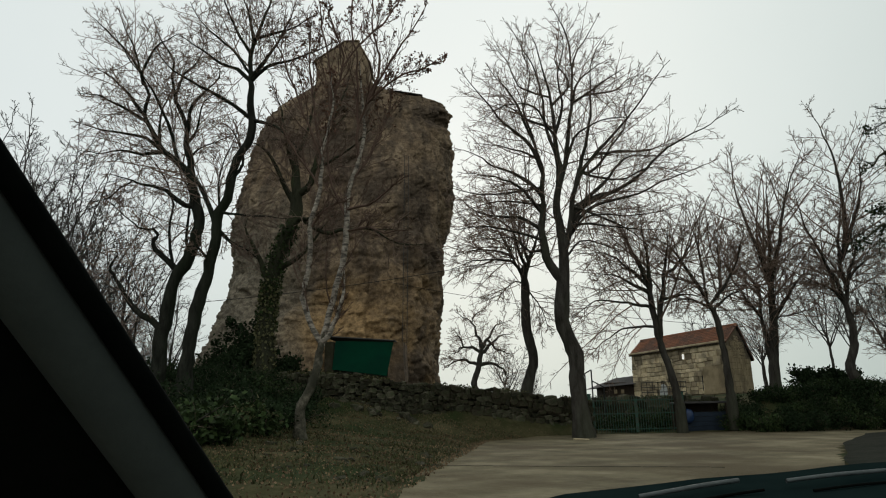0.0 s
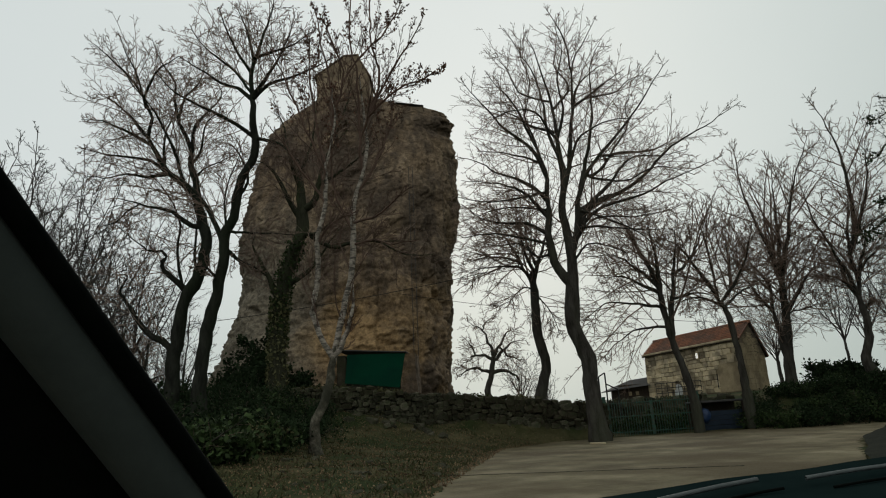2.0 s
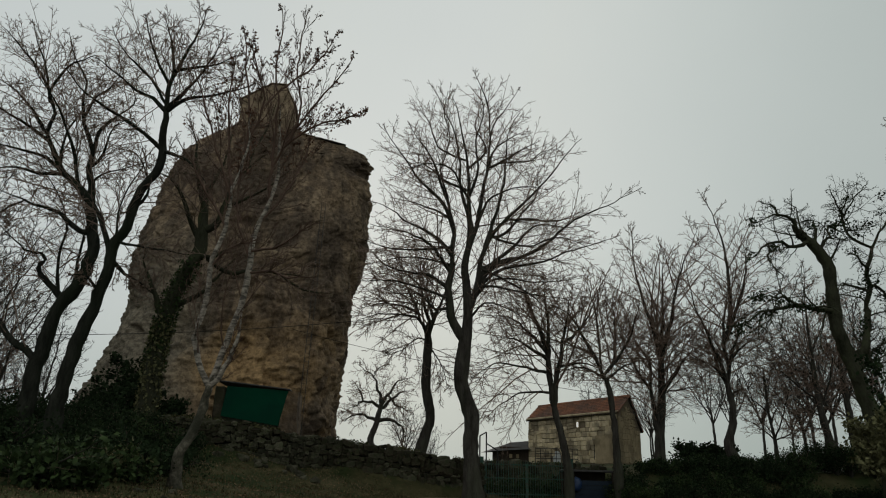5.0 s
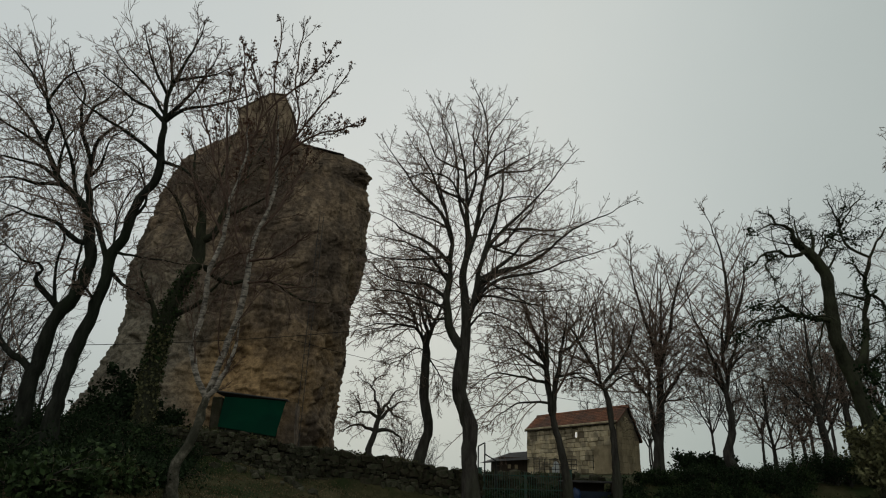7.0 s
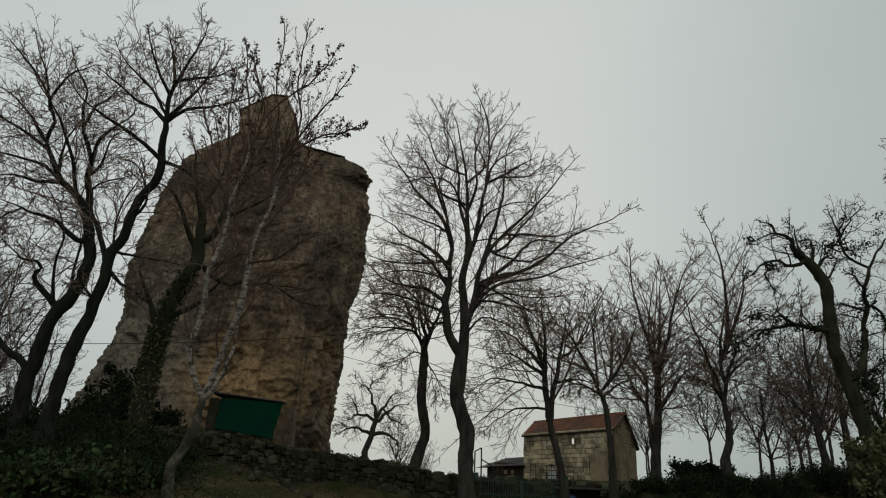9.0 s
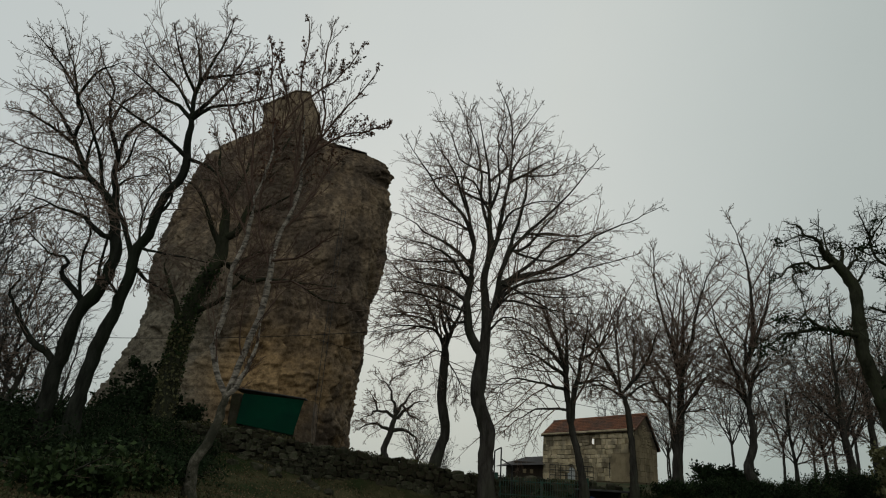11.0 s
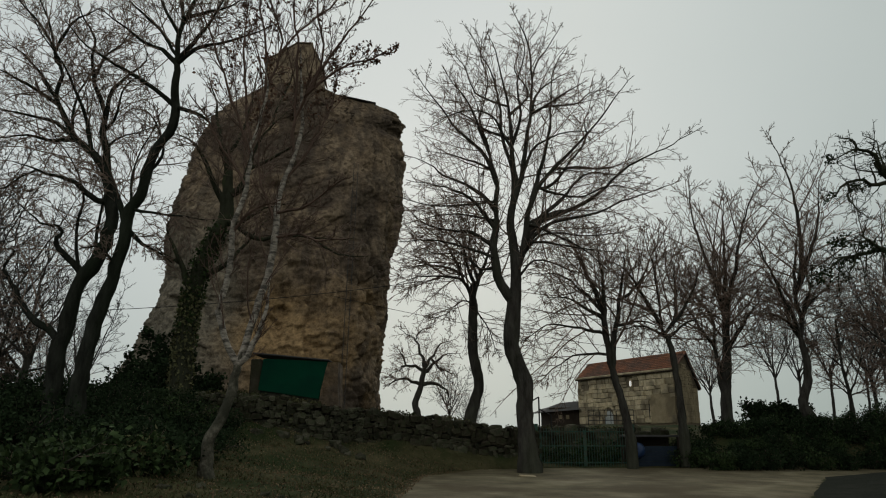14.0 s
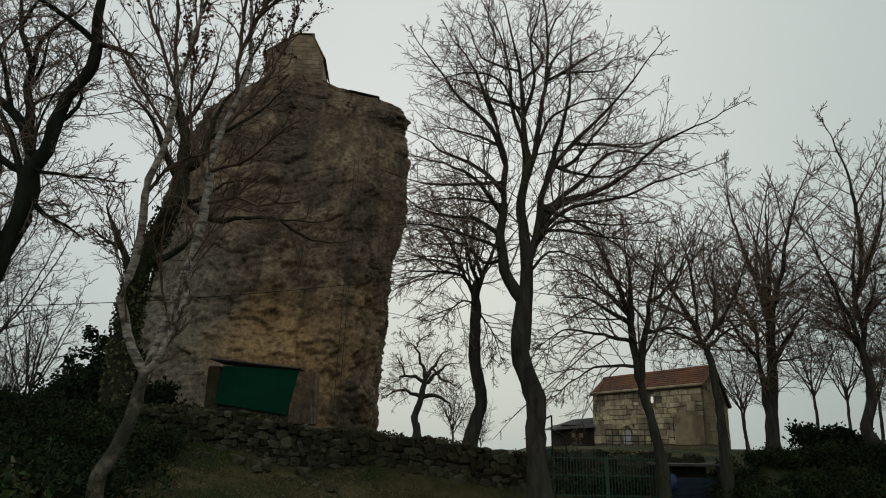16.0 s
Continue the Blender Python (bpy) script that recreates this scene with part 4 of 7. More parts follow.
def wall_run(name, label, pts, tops, bottoms, thick, seed, stone=0.36, cap=300, bare=0.6, course=(0.2, 0.34)):
    """A dry-stone wall along a line: a dark core and rows of single stones on its face and top."""
    rng = random.Random(seed)
    root = thing(name, (pts[0][0], pts[0][1], bottoms[0]), label, "wall", kind="structure")
    base = Vector((pts[0][0], pts[0][1], bottoms[0]))
    d = [0]
    for a, b in zip(pts, pts[1:]):
        d.append(d[-1] + math.hypot(b[0] - a[0], b[1] - a[1]))
    px, py = [p[0] for p in pts], [p[1] for p in pts]
    V, F = [], []
    steps = int(d[-1] / 0.5) + 2
    for k in range(steps):
        s = d[-1] * k / (steps - 1)
        x, y = np.interp(s, d, px), np.interp(s, d, py)
        s2 = min(s + 0.1, d[-1])
        s1 = s2 - 0.1
        tx, ty = np.interp(s2, d, px) - np.interp(s1, d, px), np.interp(s2, d, py) - np.interp(s1, d, py)
        ln = math.hypot(tx, ty)
        nx_, ny_ = -ty / ln, tx / ln
        t, b = np.interp(s, d, tops) - 0.1, np.interp(s, d, bottoms) - 0.4
        for side, z in ((0.05, b), (0.08, t), (thick - 0.05, t), (thick, b)):
            V.append((x + nx_ * side - base.x, y + ny_ * side - base.y, z - base.z))
    for k in range(steps - 1):
        for q in range(4):
            F.append((k * 4 + q, k * 4 + (q + 1) % 4, k * 4 + 4 + (q + 1) % 4, k * 4 + 4 + q))
    F.append((0, 1, 2, 3))
    F.append(tuple(4 * (steps - 1) + q for q in (3, 2, 1, 0)))
    link("core", V, F, M_MORTAR, root)
    row, made = 0, 0
    maxh = max(t - b for t, b in zip(tops, bottoms))
    z = 0.0
    while z < maxh + 0.05 and made < cap:
        h = rng.uniform(*course)
        s = rng.uniform(-0.1, 0.1)
        while s < d[-1] and made < cap:
            w = (0.55 + 1.1 * rng.random() ** 2) * stone
            sc = min(s + w / 2, d[-1])
            x, y = np.interp(sc, d, px), np.interp(sc, d, py)
            s2 = min(sc + 0.1, d[-1])
            ang = math.atan2(np.interp(s2, d, py) - np.interp(s2 - 0.1, d, py), np.interp(s2, d, px) - np.interp(s2 - 0.1, d, px))
            t, b = np.interp(sc, d, tops), np.interp(sc, d, bottoms)
            if b + z + h * 0.5 < t:
                ob = new("stone", rng.choice(STONES if rng.random() < bare else EARTH_STONES))
                ob.parent = root
                m = pose(x - base.x, y - base.y, b + z + h / 2 - base.z + rng.uniform(-0.06, 0.06), rng.uniform(-9, 9), rng.uniform(-13, 13), math.degrees(ang) + rng.uniform(-12, 12))
                ob.matrix_local = m @ Matrix.Diagonal((w * 1.06, thick * rng.uniform(0.45, 0.8), h * rng.uniform(0.8, 1.5), 1))
                made += 1
            s += w
        z += h * 0.97
    # moss and low growth on the top and in the joints
    g = np.random.default_rng(seed)
    n = int(d[-1] * 420)
    sp = g.random(n) * d[-1]
    sp = sp[np.sin(sp * 2.1) + np.sin(sp * 0.83 + 1) > -0.7]
    n = len(sp)
    hi = np.interp(sp, d, tops)
    low = np.interp(sp, d, bottoms)
    f = np.where(g.random(n) < 0.4, 1.0 + 0.03 * g.normal(size=n), g.random(n))
    at = np.stack([np.interp(sp, d, px) - base.x + g.normal(size=n) * 0.06, np.interp(sp, d, py) - base.y - 0.12 * g.random(n) + (f > 0.95) * 0.35 * g.random(n), low + (hi - low) * f - base.z], 1)
    v, fc = leaf_cloud(g, at, 0.065, 0.8, 1.2)
    link("moss", v, fc, M_GRASS, root, "dull green moss and grass")
    return root


wall_run("wall_1", "low dry-stone wall of small rough stones before the shed", [(-6.4, 27.1), (-4.8, 27.3), (-3.2, 27.4), (-1.7, 27.6), (-0.75, 28.4)],
         [3.4, 3.42, 3.2, 2.98, 2.88], [2.1, 2.05, 1.95, 1.75, 1.6], 0.5, 5, 0.24, 290, 0.75, (0.13, 0.22))
wall_run("wall_3", "low terrace wall of stones half buried in mossy earth", [(-0.7, 28.5), (0.6, 29.1), (2.8, 29.35), (5.0, 29.5), (6.25, 30.2)],
         [2.86, 2.8, 2.6, 2.32, 2.12], [1.42, 1.3, 0.95, 0.6, 0.6], 0.55, 7, 0.3, 298, 0.42, (0.16, 0.28))
wall_run("wall_2", "low stone wall behind the gate, below the church", [(7.0, 34.2), (10.0, 34.0), (13.0, 33.6)], [2.35, 2.3, 2.3], [0.8, 1.1, 1.5], 0.5, 8, 0.42, 90)
# loose stones before the shed
lrng = random.Random(9)
for k in range(26):
    ob = new("loose_stone", lrng.choice(STONES))
    x, y = lrng.uniform(-5.6, -0.4), lrng.uniform(26.2, 27.1)
    s = lrng.uniform(0.14, 0.34)
    ob.matrix_world = pose(x, y, float(height(x, y)) + s * 0.25, lrng.uniform(-20, 20), lrng.uniform(-20, 20), lrng.uniform(0, 180)) @ Matrix.Diagonal((s * 1.3, s, s * 0.8, 1))
    tagged(ob, "rough grey loose stone lying before the shed", "stone", "loose stones on the bank")
for k in range(30):
    ob = new("loose_stone", lrng.choice(STONES))
    y = lrng.uniform(10.5, 17)
    x = float(road_left(y)) - lrng.uniform(0.3, 4.0)
    s = lrng.uniform(0.06, 0.2)
    ob.matrix_world = pose(x, y, float(height(x, y)) + s * 0.2, lrng.uniform(-20, 20), lrng.uniform(-20, 20), lrng.uniform(0, 180)) @ Matrix.Diagonal((s * 1.4, s, s * 0.7, 1))
    tagged(ob, "small pale stone lying in the dry grass", "stone", "loose stones on the bank")


slab = box((0.55, 0.2, 0.06), (0, 0, 0.03), 0.02)
slab_ob = part("stone_slab", slab, M_ASHLAR)
slab_ob.matrix_world = pose(4.95, 25.6, float(height(4.95, 25.6)) + 0.02, 2, 3, 6)
tagged(slab_ob, "pale stone slab lying at the roadside by the tree", "slab")


def gate():
    root = thing("gate", (6.55, 30.7, 0.72), "green painted iron gate of upright bars", "gate")
    W, H = 3.75, 1.42
    for x in (0.0, W / 2 - 0.03, W / 2 + 0.03, W):
        part("stile", box((0.06, 0.05, H), (x, 0, H / 2 + 0.05), 0.008), M_GATE, root)
    for z in (0.14, 0.8, H - 0.05):
        part("rail", box((W, 0.035, 0.045), (W / 2, 0.002, z + 0.05), 0.006), M_GATE, root)
    n = 34
    for k in range(n):
        x = W * (k + 0.5) / n
        part("bar", box((0.022, 0.022, H + 0.12), (x, -0.016, H / 2 + 0.08)), M_GATE, root)
    for x in (-0.16, W + 0.16):
        p = thing("gate_post", (6.55 + x, 30.7, 0.5), "green painted square steel gate post", "post", "gate posts")
        part("shaft", box((0.14, 0.14, 2.0), (0, 0, 0.9), 0.01), M_GATE, p)
        part("cap", box((0.17, 0.17, 0.05), (0, 0, 1.92), 0.015), M_GATE, p)
    # railing on the terrace steps behind the tree
    r = thing("handrail", (7.1, 33.6, 1.4), "dark iron handrail frame on the terrace steps", "railing")
    for x, h in ((-0.22, 2.1), (0.1, 2.28)):
        part("post", rod((x, 0, 0), (x, 0, h), 0.035, 8), M_IRON, r)
    part("top_bar", rod((-0.22, 0, 2.1), (0.1, 0, 2.28), 0.03, 8), M_IRON, r)
    part("brace", rod((0.1, 0, 1.75), (0.65, 0, 1.45), 0.03, 8), M_IRON, r)
    part("post", rod((0.65, 0, 0.2), (0.65, 0, 1.45), 0.03, 8), M_IRON, r)
    # balustrade before the church door
    b = thing("balustrade", (12.4, 43.5, 2.5), "dark iron balustrade before the church door", "railing", rz=-20)
    for k in range(9):
        part("baluster", rod((k * 0.33, 0, 0), (k * 0.33, 0, 0.95), 0.02, 6), M_IRON, b)
    for z in (0.35, 0.65, 0.95):
        part("rail", rod((0, 0, z), (2.64, 0, z), 0.022, 6), M_IRON, b)


gate()


def bin_shelter():
    root = thing("bin_shelter", (11.35, 30.7, 0.55), "low shelter of faded blue boards beside the gate", "shelter")
    part("roof", box((2.2, 1.3, 0.09), (0, 0.4, 1.42), 0.015), M_SLATE, root)
    for x in (-0.98, 0.98):
        part("post", box((0.1, 0.1, 1.4), (x, -0.15, 0.7), 0.01), M_WOOD, root)
    part("back_wall", box((2.1, 0.08, 1.4), (0, 1.0, 0.7)), M_WOOD, root)
    for k in range(5):
        part("board", box((1.98, 0.04, 0.19), (0.02, -0.1, 0.12 + 0.2 * k), 0.006), M_BLUEGREY, root)
    bm = bmesh.new()
    bmesh.ops.create_icosphere(bm, subdivisions=3, radius=1.0)
    for v in bm.verts:
        v.co = Vector((v.co.x * 0.24, v.co.y * 0.14, v.co.z * 0.3)) * (1 + 0.12 * math.sin(v.co.x * 7) * math.sin(v.co.z * 6 + v.co.y * 5))
        v.co += Vector((-0.72, -0.2, 0.85))
    part("sack", bm, M_BLUE, root, "crumpled blue plastic sack", smooth=True)


bin_shelter()


# ================= the trees =================
def big_tree():
    stem = [(5.44, 27.50, 0.91), (5.34, 27.50, 1.87), (5.31, 27.50, 2.72), (5.34, 27.50, 3.59), (5.12, 27.50, 4.42), (4.87, 27.50, 5.31), (4.93, 27.50, 6.28), (5.08, 27.50, 7.19)]
    limbs = []
    limbs.append((0.25, [(4.89, 27.50, 6.84), (4.50, 27.55, 7.57), (4.33, 27.60, 8.30), (4.31, 27.65, 9.17), (4.52, 27.70, 10.21), (4.53, 27.75, 11.05), (4.62, 27.80, 12.08), (4.38, 27.85, 13.16), (4.10, 27.90, 14.26), (3.93, 27.95, 15.25), (3.54, 28.00, 16.25)]))
    limbs.append((0.27, [(5.18, 27.50, 6.86), (5.27, 27.47, 8.32), (5.10, 27.44, 9.42), (5.04, 27.41, 10.16), (5.22, 27.38, 11.19), (5.27, 27.35, 11.97), (5.18, 27.32, 13.28), (5.23, 27.29, 14.65), (5.00, 27.26, 16.02), (4.82, 27.23, 17.14), (4.37, 27.20, 18.31)]))
    limbs.append((0.17, [(5.30, 27.50, 8.06), (5.56, 27.37, 9.30), (5.72, 27.23, 10.36), (6.03, 27.10, 11.15), (6.50, 26.97, 11.92), (7.22, 26.83, 12.72), (7.96, 26.70, 13.54), (8.85, 26.57, 14.65), (9.27, 26.43, 15.30), (9.88, 26.30, 16.02)]))
    limbs.append((0.12, [(5.48, 27.50, 9.71), (6.40, 27.65, 10.66), (7.07, 27.80, 11.21), (7.76, 27.95, 12.06), (8.47, 28.10, 12.50), (9.77, 28.25, 12.52), (10.86, 28.40, 12.80)]))
    limbs.append((0.13, [(5.43, 27.50, 9.33), (6.14, 27.39, 10.13), (7.57, 27.27, 10.68), (8.61, 27.16, 11.37), (9.58, 27.04, 12.31), (10.39, 26.93, 12.76), (11.69, 26.81, 13.37), (13.03, 26.70, 14.15)]))
    limbs.append((0.1, [(5.39, 27.50, 8.83), (6.29, 27.14, 9.86), (7.93, 26.78, 10.30), (9.12, 26.42, 10.78), (10.26, 26.06, 11.12), (11.14, 25.70, 11.47)]))
    limbs.append((0.13, [(5.27, 27.50, 10.97), (5.62, 27.61, 12.36), (5.79, 27.73, 13.50), (6.04, 27.84, 14.98), (6.19, 27.96, 16.50), (6.51, 28.07, 17.49), (7.21, 28.19, 18.54), (7.84, 28.30, 19.62)]))
    limbs.append((0.09, [(6.15, 27.50, 16.55), (6.01, 27.63, 18.09), (5.64, 27.77, 19.36), (5.41, 27.90, 20.10)]))
    limbs.append((0.11, [(5.57, 27.50, 10.74), (6.17, 27.20, 12.51), (6.48, 26.90, 13.76), (6.54, 26.60, 14.72), (6.58, 26.30, 15.97), (7.00, 26.00, 16.98)]))
    limbs.append((0.12, [(5.09, 27.50, 10.96), (5.09, 27.75, 12.63), (4.77, 28.00, 14.08), (4.70, 28.25, 15.62), (4.39, 28.50, 17.19), (3.84, 28.75, 18.50), (3.28, 29.00, 19.91)]))
    limbs.append((0.11, [(4.55, 27.50, 11.70), (4.06, 27.37, 12.88), (3.40, 27.23, 13.41), (2.61, 27.10, 14.04), (1.81, 26.97, 14.99), (1.40, 26.83, 15.43), (1.02, 26.70, 16.04)]))
    limbs.append((0.11, [(4.50, 27.50, 10.71), (3.90, 27.74, 11.47), (3.03, 27.98, 12.02), (2.29, 28.22, 12.31), (1.65, 28.46, 12.90), (0.67, 28.70, 13.35)]))
    limbs.append((0.1, [(4.42, 27.50, 9.89), (3.59, 27.15, 10.73), (2.70, 26.80, 11.05), (1.83, 26.45, 11.11), (0.79, 26.10, 11.14)]))
    limbs.append((0.1, [(4.32, 27.50, 9.01), (3.46, 27.70, 9.63), (2.50, 27.90, 9.75), (1.52, 28.10, 10.12), (0.71, 28.30, 10.89)]))
    limbs.append((0.09, [(4.32, 27.50, 13.06), (3.60, 27.10, 14.40), (3.15, 26.70, 14.99), (2.46, 26.30, 15.54), (2.09, 25.90, 16.00)]))
    limbs.append((0.07, [(5.35, 27.50, 8.58), (6.20, 27.85, 9.60), (7.29, 28.20, 9.90), (8.68, 28.55, 9.96), (10.40, 28.90, 10.45)]))
    limbs.append((0.06, [(5.26, 27.50, 7.72), (5.79, 27.03, 8.37), (6.40, 26.57, 8.18), (7.22, 26.10, 7.72)]))
    limbs.append((0.08, [(5.21, 27.50, 13.09), (5.49, 27.02, 14.55), (5.25, 26.55, 15.68), (5.48, 26.07, 16.71), (5.17, 25.60, 17.67)]))
    limbs.append((0.08, [(6.62, 27.50, 12.13), (7.81, 28.10, 12.67), (9.33, 28.70, 13.07), (10.95, 29.30, 13.96)]))
    limbs.append((0.08, [(6.00, 27.50, 14.82), (6.50, 28.13, 16.27), (7.48, 28.77, 17.35), (8.22, 29.40, 17.82)]))
    limbs.append((0.08, [(6.76, 27.50, 14.89), (7.37, 27.30, 15.70), (8.12, 27.10, 16.20)]))
    limbs.append((0.08, [(3.87, 27.50, 14.89), (4.34, 28.10, 16.68), (4.12, 28.70, 18.19), (4.45, 29.30, 19.84)]))
    limbs.append((0.07, [(4.33, 27.50, 8.39), (3.79, 28.05, 8.37), (3.09, 28.60, 9.09), (2.14, 29.15, 9.17), (1.34, 29.70, 9.66)]))
    limbs.append((0.08, [(6.17, 27.50, 11.30), (7.01, 28.05, 11.82), (8.51, 28.60, 14.10), (8.83, 29.15, 15.55), (9.59, 29.70, 16.80)]))
    limbs.append((0.07, [(4.69, 27.50, 13.72), (3.87, 28.10, 14.33), (3.40, 28.70, 15.13), (2.91, 29.30, 15.66), (2.32, 29.90, 15.58)]))
    limbs.append((0.07, [(4.35, 27.50, 8.64), (3.13, 26.70, 8.72), (1.91, 25.90, 8.77), (0.57, 25.10, 8.46)]))
    limbs.append((0.06, [(4.46, 27.50, 10.27), (3.50, 28.33, 10.72), (2.31, 29.17, 11.03), (0.82, 30.00, 10.86)]))
    limbs.append((0.06, [(4.49, 27.50, 11.12), (3.07, 26.77, 10.56), (1.84, 26.03, 10.23), (0.45, 25.30, 10.35)]))
    limbs.append((0.07, [(5.29, 27.50, 9.45), (6.18, 26.67, 9.15), (7.40, 25.83, 8.65), (8.54, 25.00, 8.28)]))
    limbs.append((0.07, [(5.33, 27.50, 9.95), (7.06, 28.30, 10.84), (8.87, 29.10, 11.22), (10.55, 29.90, 11.31)]))
    limbs.append((0.06, [(5.52, 27.50, 10.02), (6.74, 26.97, 9.40), (7.80, 26.43, 8.59), (8.34, 25.90, 7.79)]))
    limbs.append((0.07, [(5.30, 27.50, 12.02), (5.95, 26.77, 13.12), (7.28, 26.03, 13.46), (8.05, 25.30, 12.95)]))
    limbs.append((0.06, [(5.21, 27.50, 13.30), (4.17, 26.70, 14.27), (2.84, 25.90, 14.04), (1.63, 25.10, 13.04)]))
    limbs.append((0.06, [(4.39, 27.50, 12.48), (3.66, 28.17, 12.95), (2.69, 28.83, 13.41), (1.62, 29.50, 13.88)]))
    limbs.append((0.06, [(6.06, 27.50, 11.24), (7.46, 26.83, 10.92), (8.76, 26.17, 11.30), (9.98, 25.50, 10.66)]))
    limbs.append((0.06, [(5.27, 27.50, 14.47), (6.00, 28.30, 16.06), (5.59, 29.10, 17.95), (6.30, 29.90, 19.76)]))
    limbs.append((0.05, [(4.59, 27.50, 14.96), (3.57, 28.23, 16.08), (3.35, 28.97, 17.64), (2.83, 29.70, 18.93)]))
    limbs.append((0.05, [(6.76, 27.50, 14.89), (8.08, 27.97, 15.52), (8.78, 28.43, 16.40), (9.78, 28.90, 16.98)]))
    tree("tree", "tall bare beech with a broad crown beside the gate", stem, limbs, 0.31, 21, limb=0.82, density=0.9, min_r=0.0062, up=0.02, taper=0.08, wobble=0.10, knot=0.02, reach=0.76)


def thin_tree():
    stem = [(3.68, 31.00, 2.29), (3.79, 31.00, 2.93), (4.10, 31.00, 4.05), (3.95, 31.00, 4.91), (3.81, 31.00, 5.59), (3.86, 31.00, 6.55), (3.86, 31.00, 7.89)]
    limbs = []
    limbs.append((0.1, [(3.86, 31.00, 7.74), (3.59, 30.80, 8.16), (3.29, 30.60, 8.40), (2.65, 30.40, 8.51), (1.68, 30.20, 8.37), (0.47, 30.00, 7.92)]))
    limbs.append((0.14, [(3.86, 31.00, 7.74), (4.17, 31.25, 8.56), (4.50, 31.50, 9.32), (4.81, 31.75, 10.15), (5.02, 32.00, 11.38)]))
    limbs.append((0.09, [(3.43, 31.00, 8.40), (3.22, 31.30, 9.17), (2.89, 31.60, 9.90), (2.33, 31.90, 10.65), (1.60, 32.20, 11.34)]))
    limbs.append((0.09, [(4.04, 31.00, 8.39), (3.73, 30.75, 9.04), (3.52, 30.50, 9.91), (2.77, 30.25, 10.47), (2.04, 30.00, 11.39)]))
    limbs.append((0.07, [(3.33, 31.00, 8.45), (2.58, 31.33, 9.01), (1.60, 31.67, 9.21), (0.61, 32.00, 8.97)]))
    limbs.append((0.08, [(4.14, 31.00, 8.54), (3.82, 31.47, 9.97), (3.96, 31.93, 11.17), (3.80, 32.40, 12.58)]))
    limbs.append((0.035, [(3.79, 31.00, 7.53), (3.36, 30.67, 7.60), (2.78, 30.33, 6.97), (2.09, 30.00, 6.63)]))
    limbs.append((0.035, [(3.96, 31.00, 7.53), (4.26, 31.20, 7.01), (4.71, 31.40, 6.35), (4.86, 31.60, 5.40)]))
    tree("tree", "slim bare tree with a crooked trunk behind the terrace wall", stem, limbs, 0.23, 22, min_r=0.0074, reach=1.2, stout=1.2, up=-0.03, density=0.95, taper=0.2, wobble=0.13)


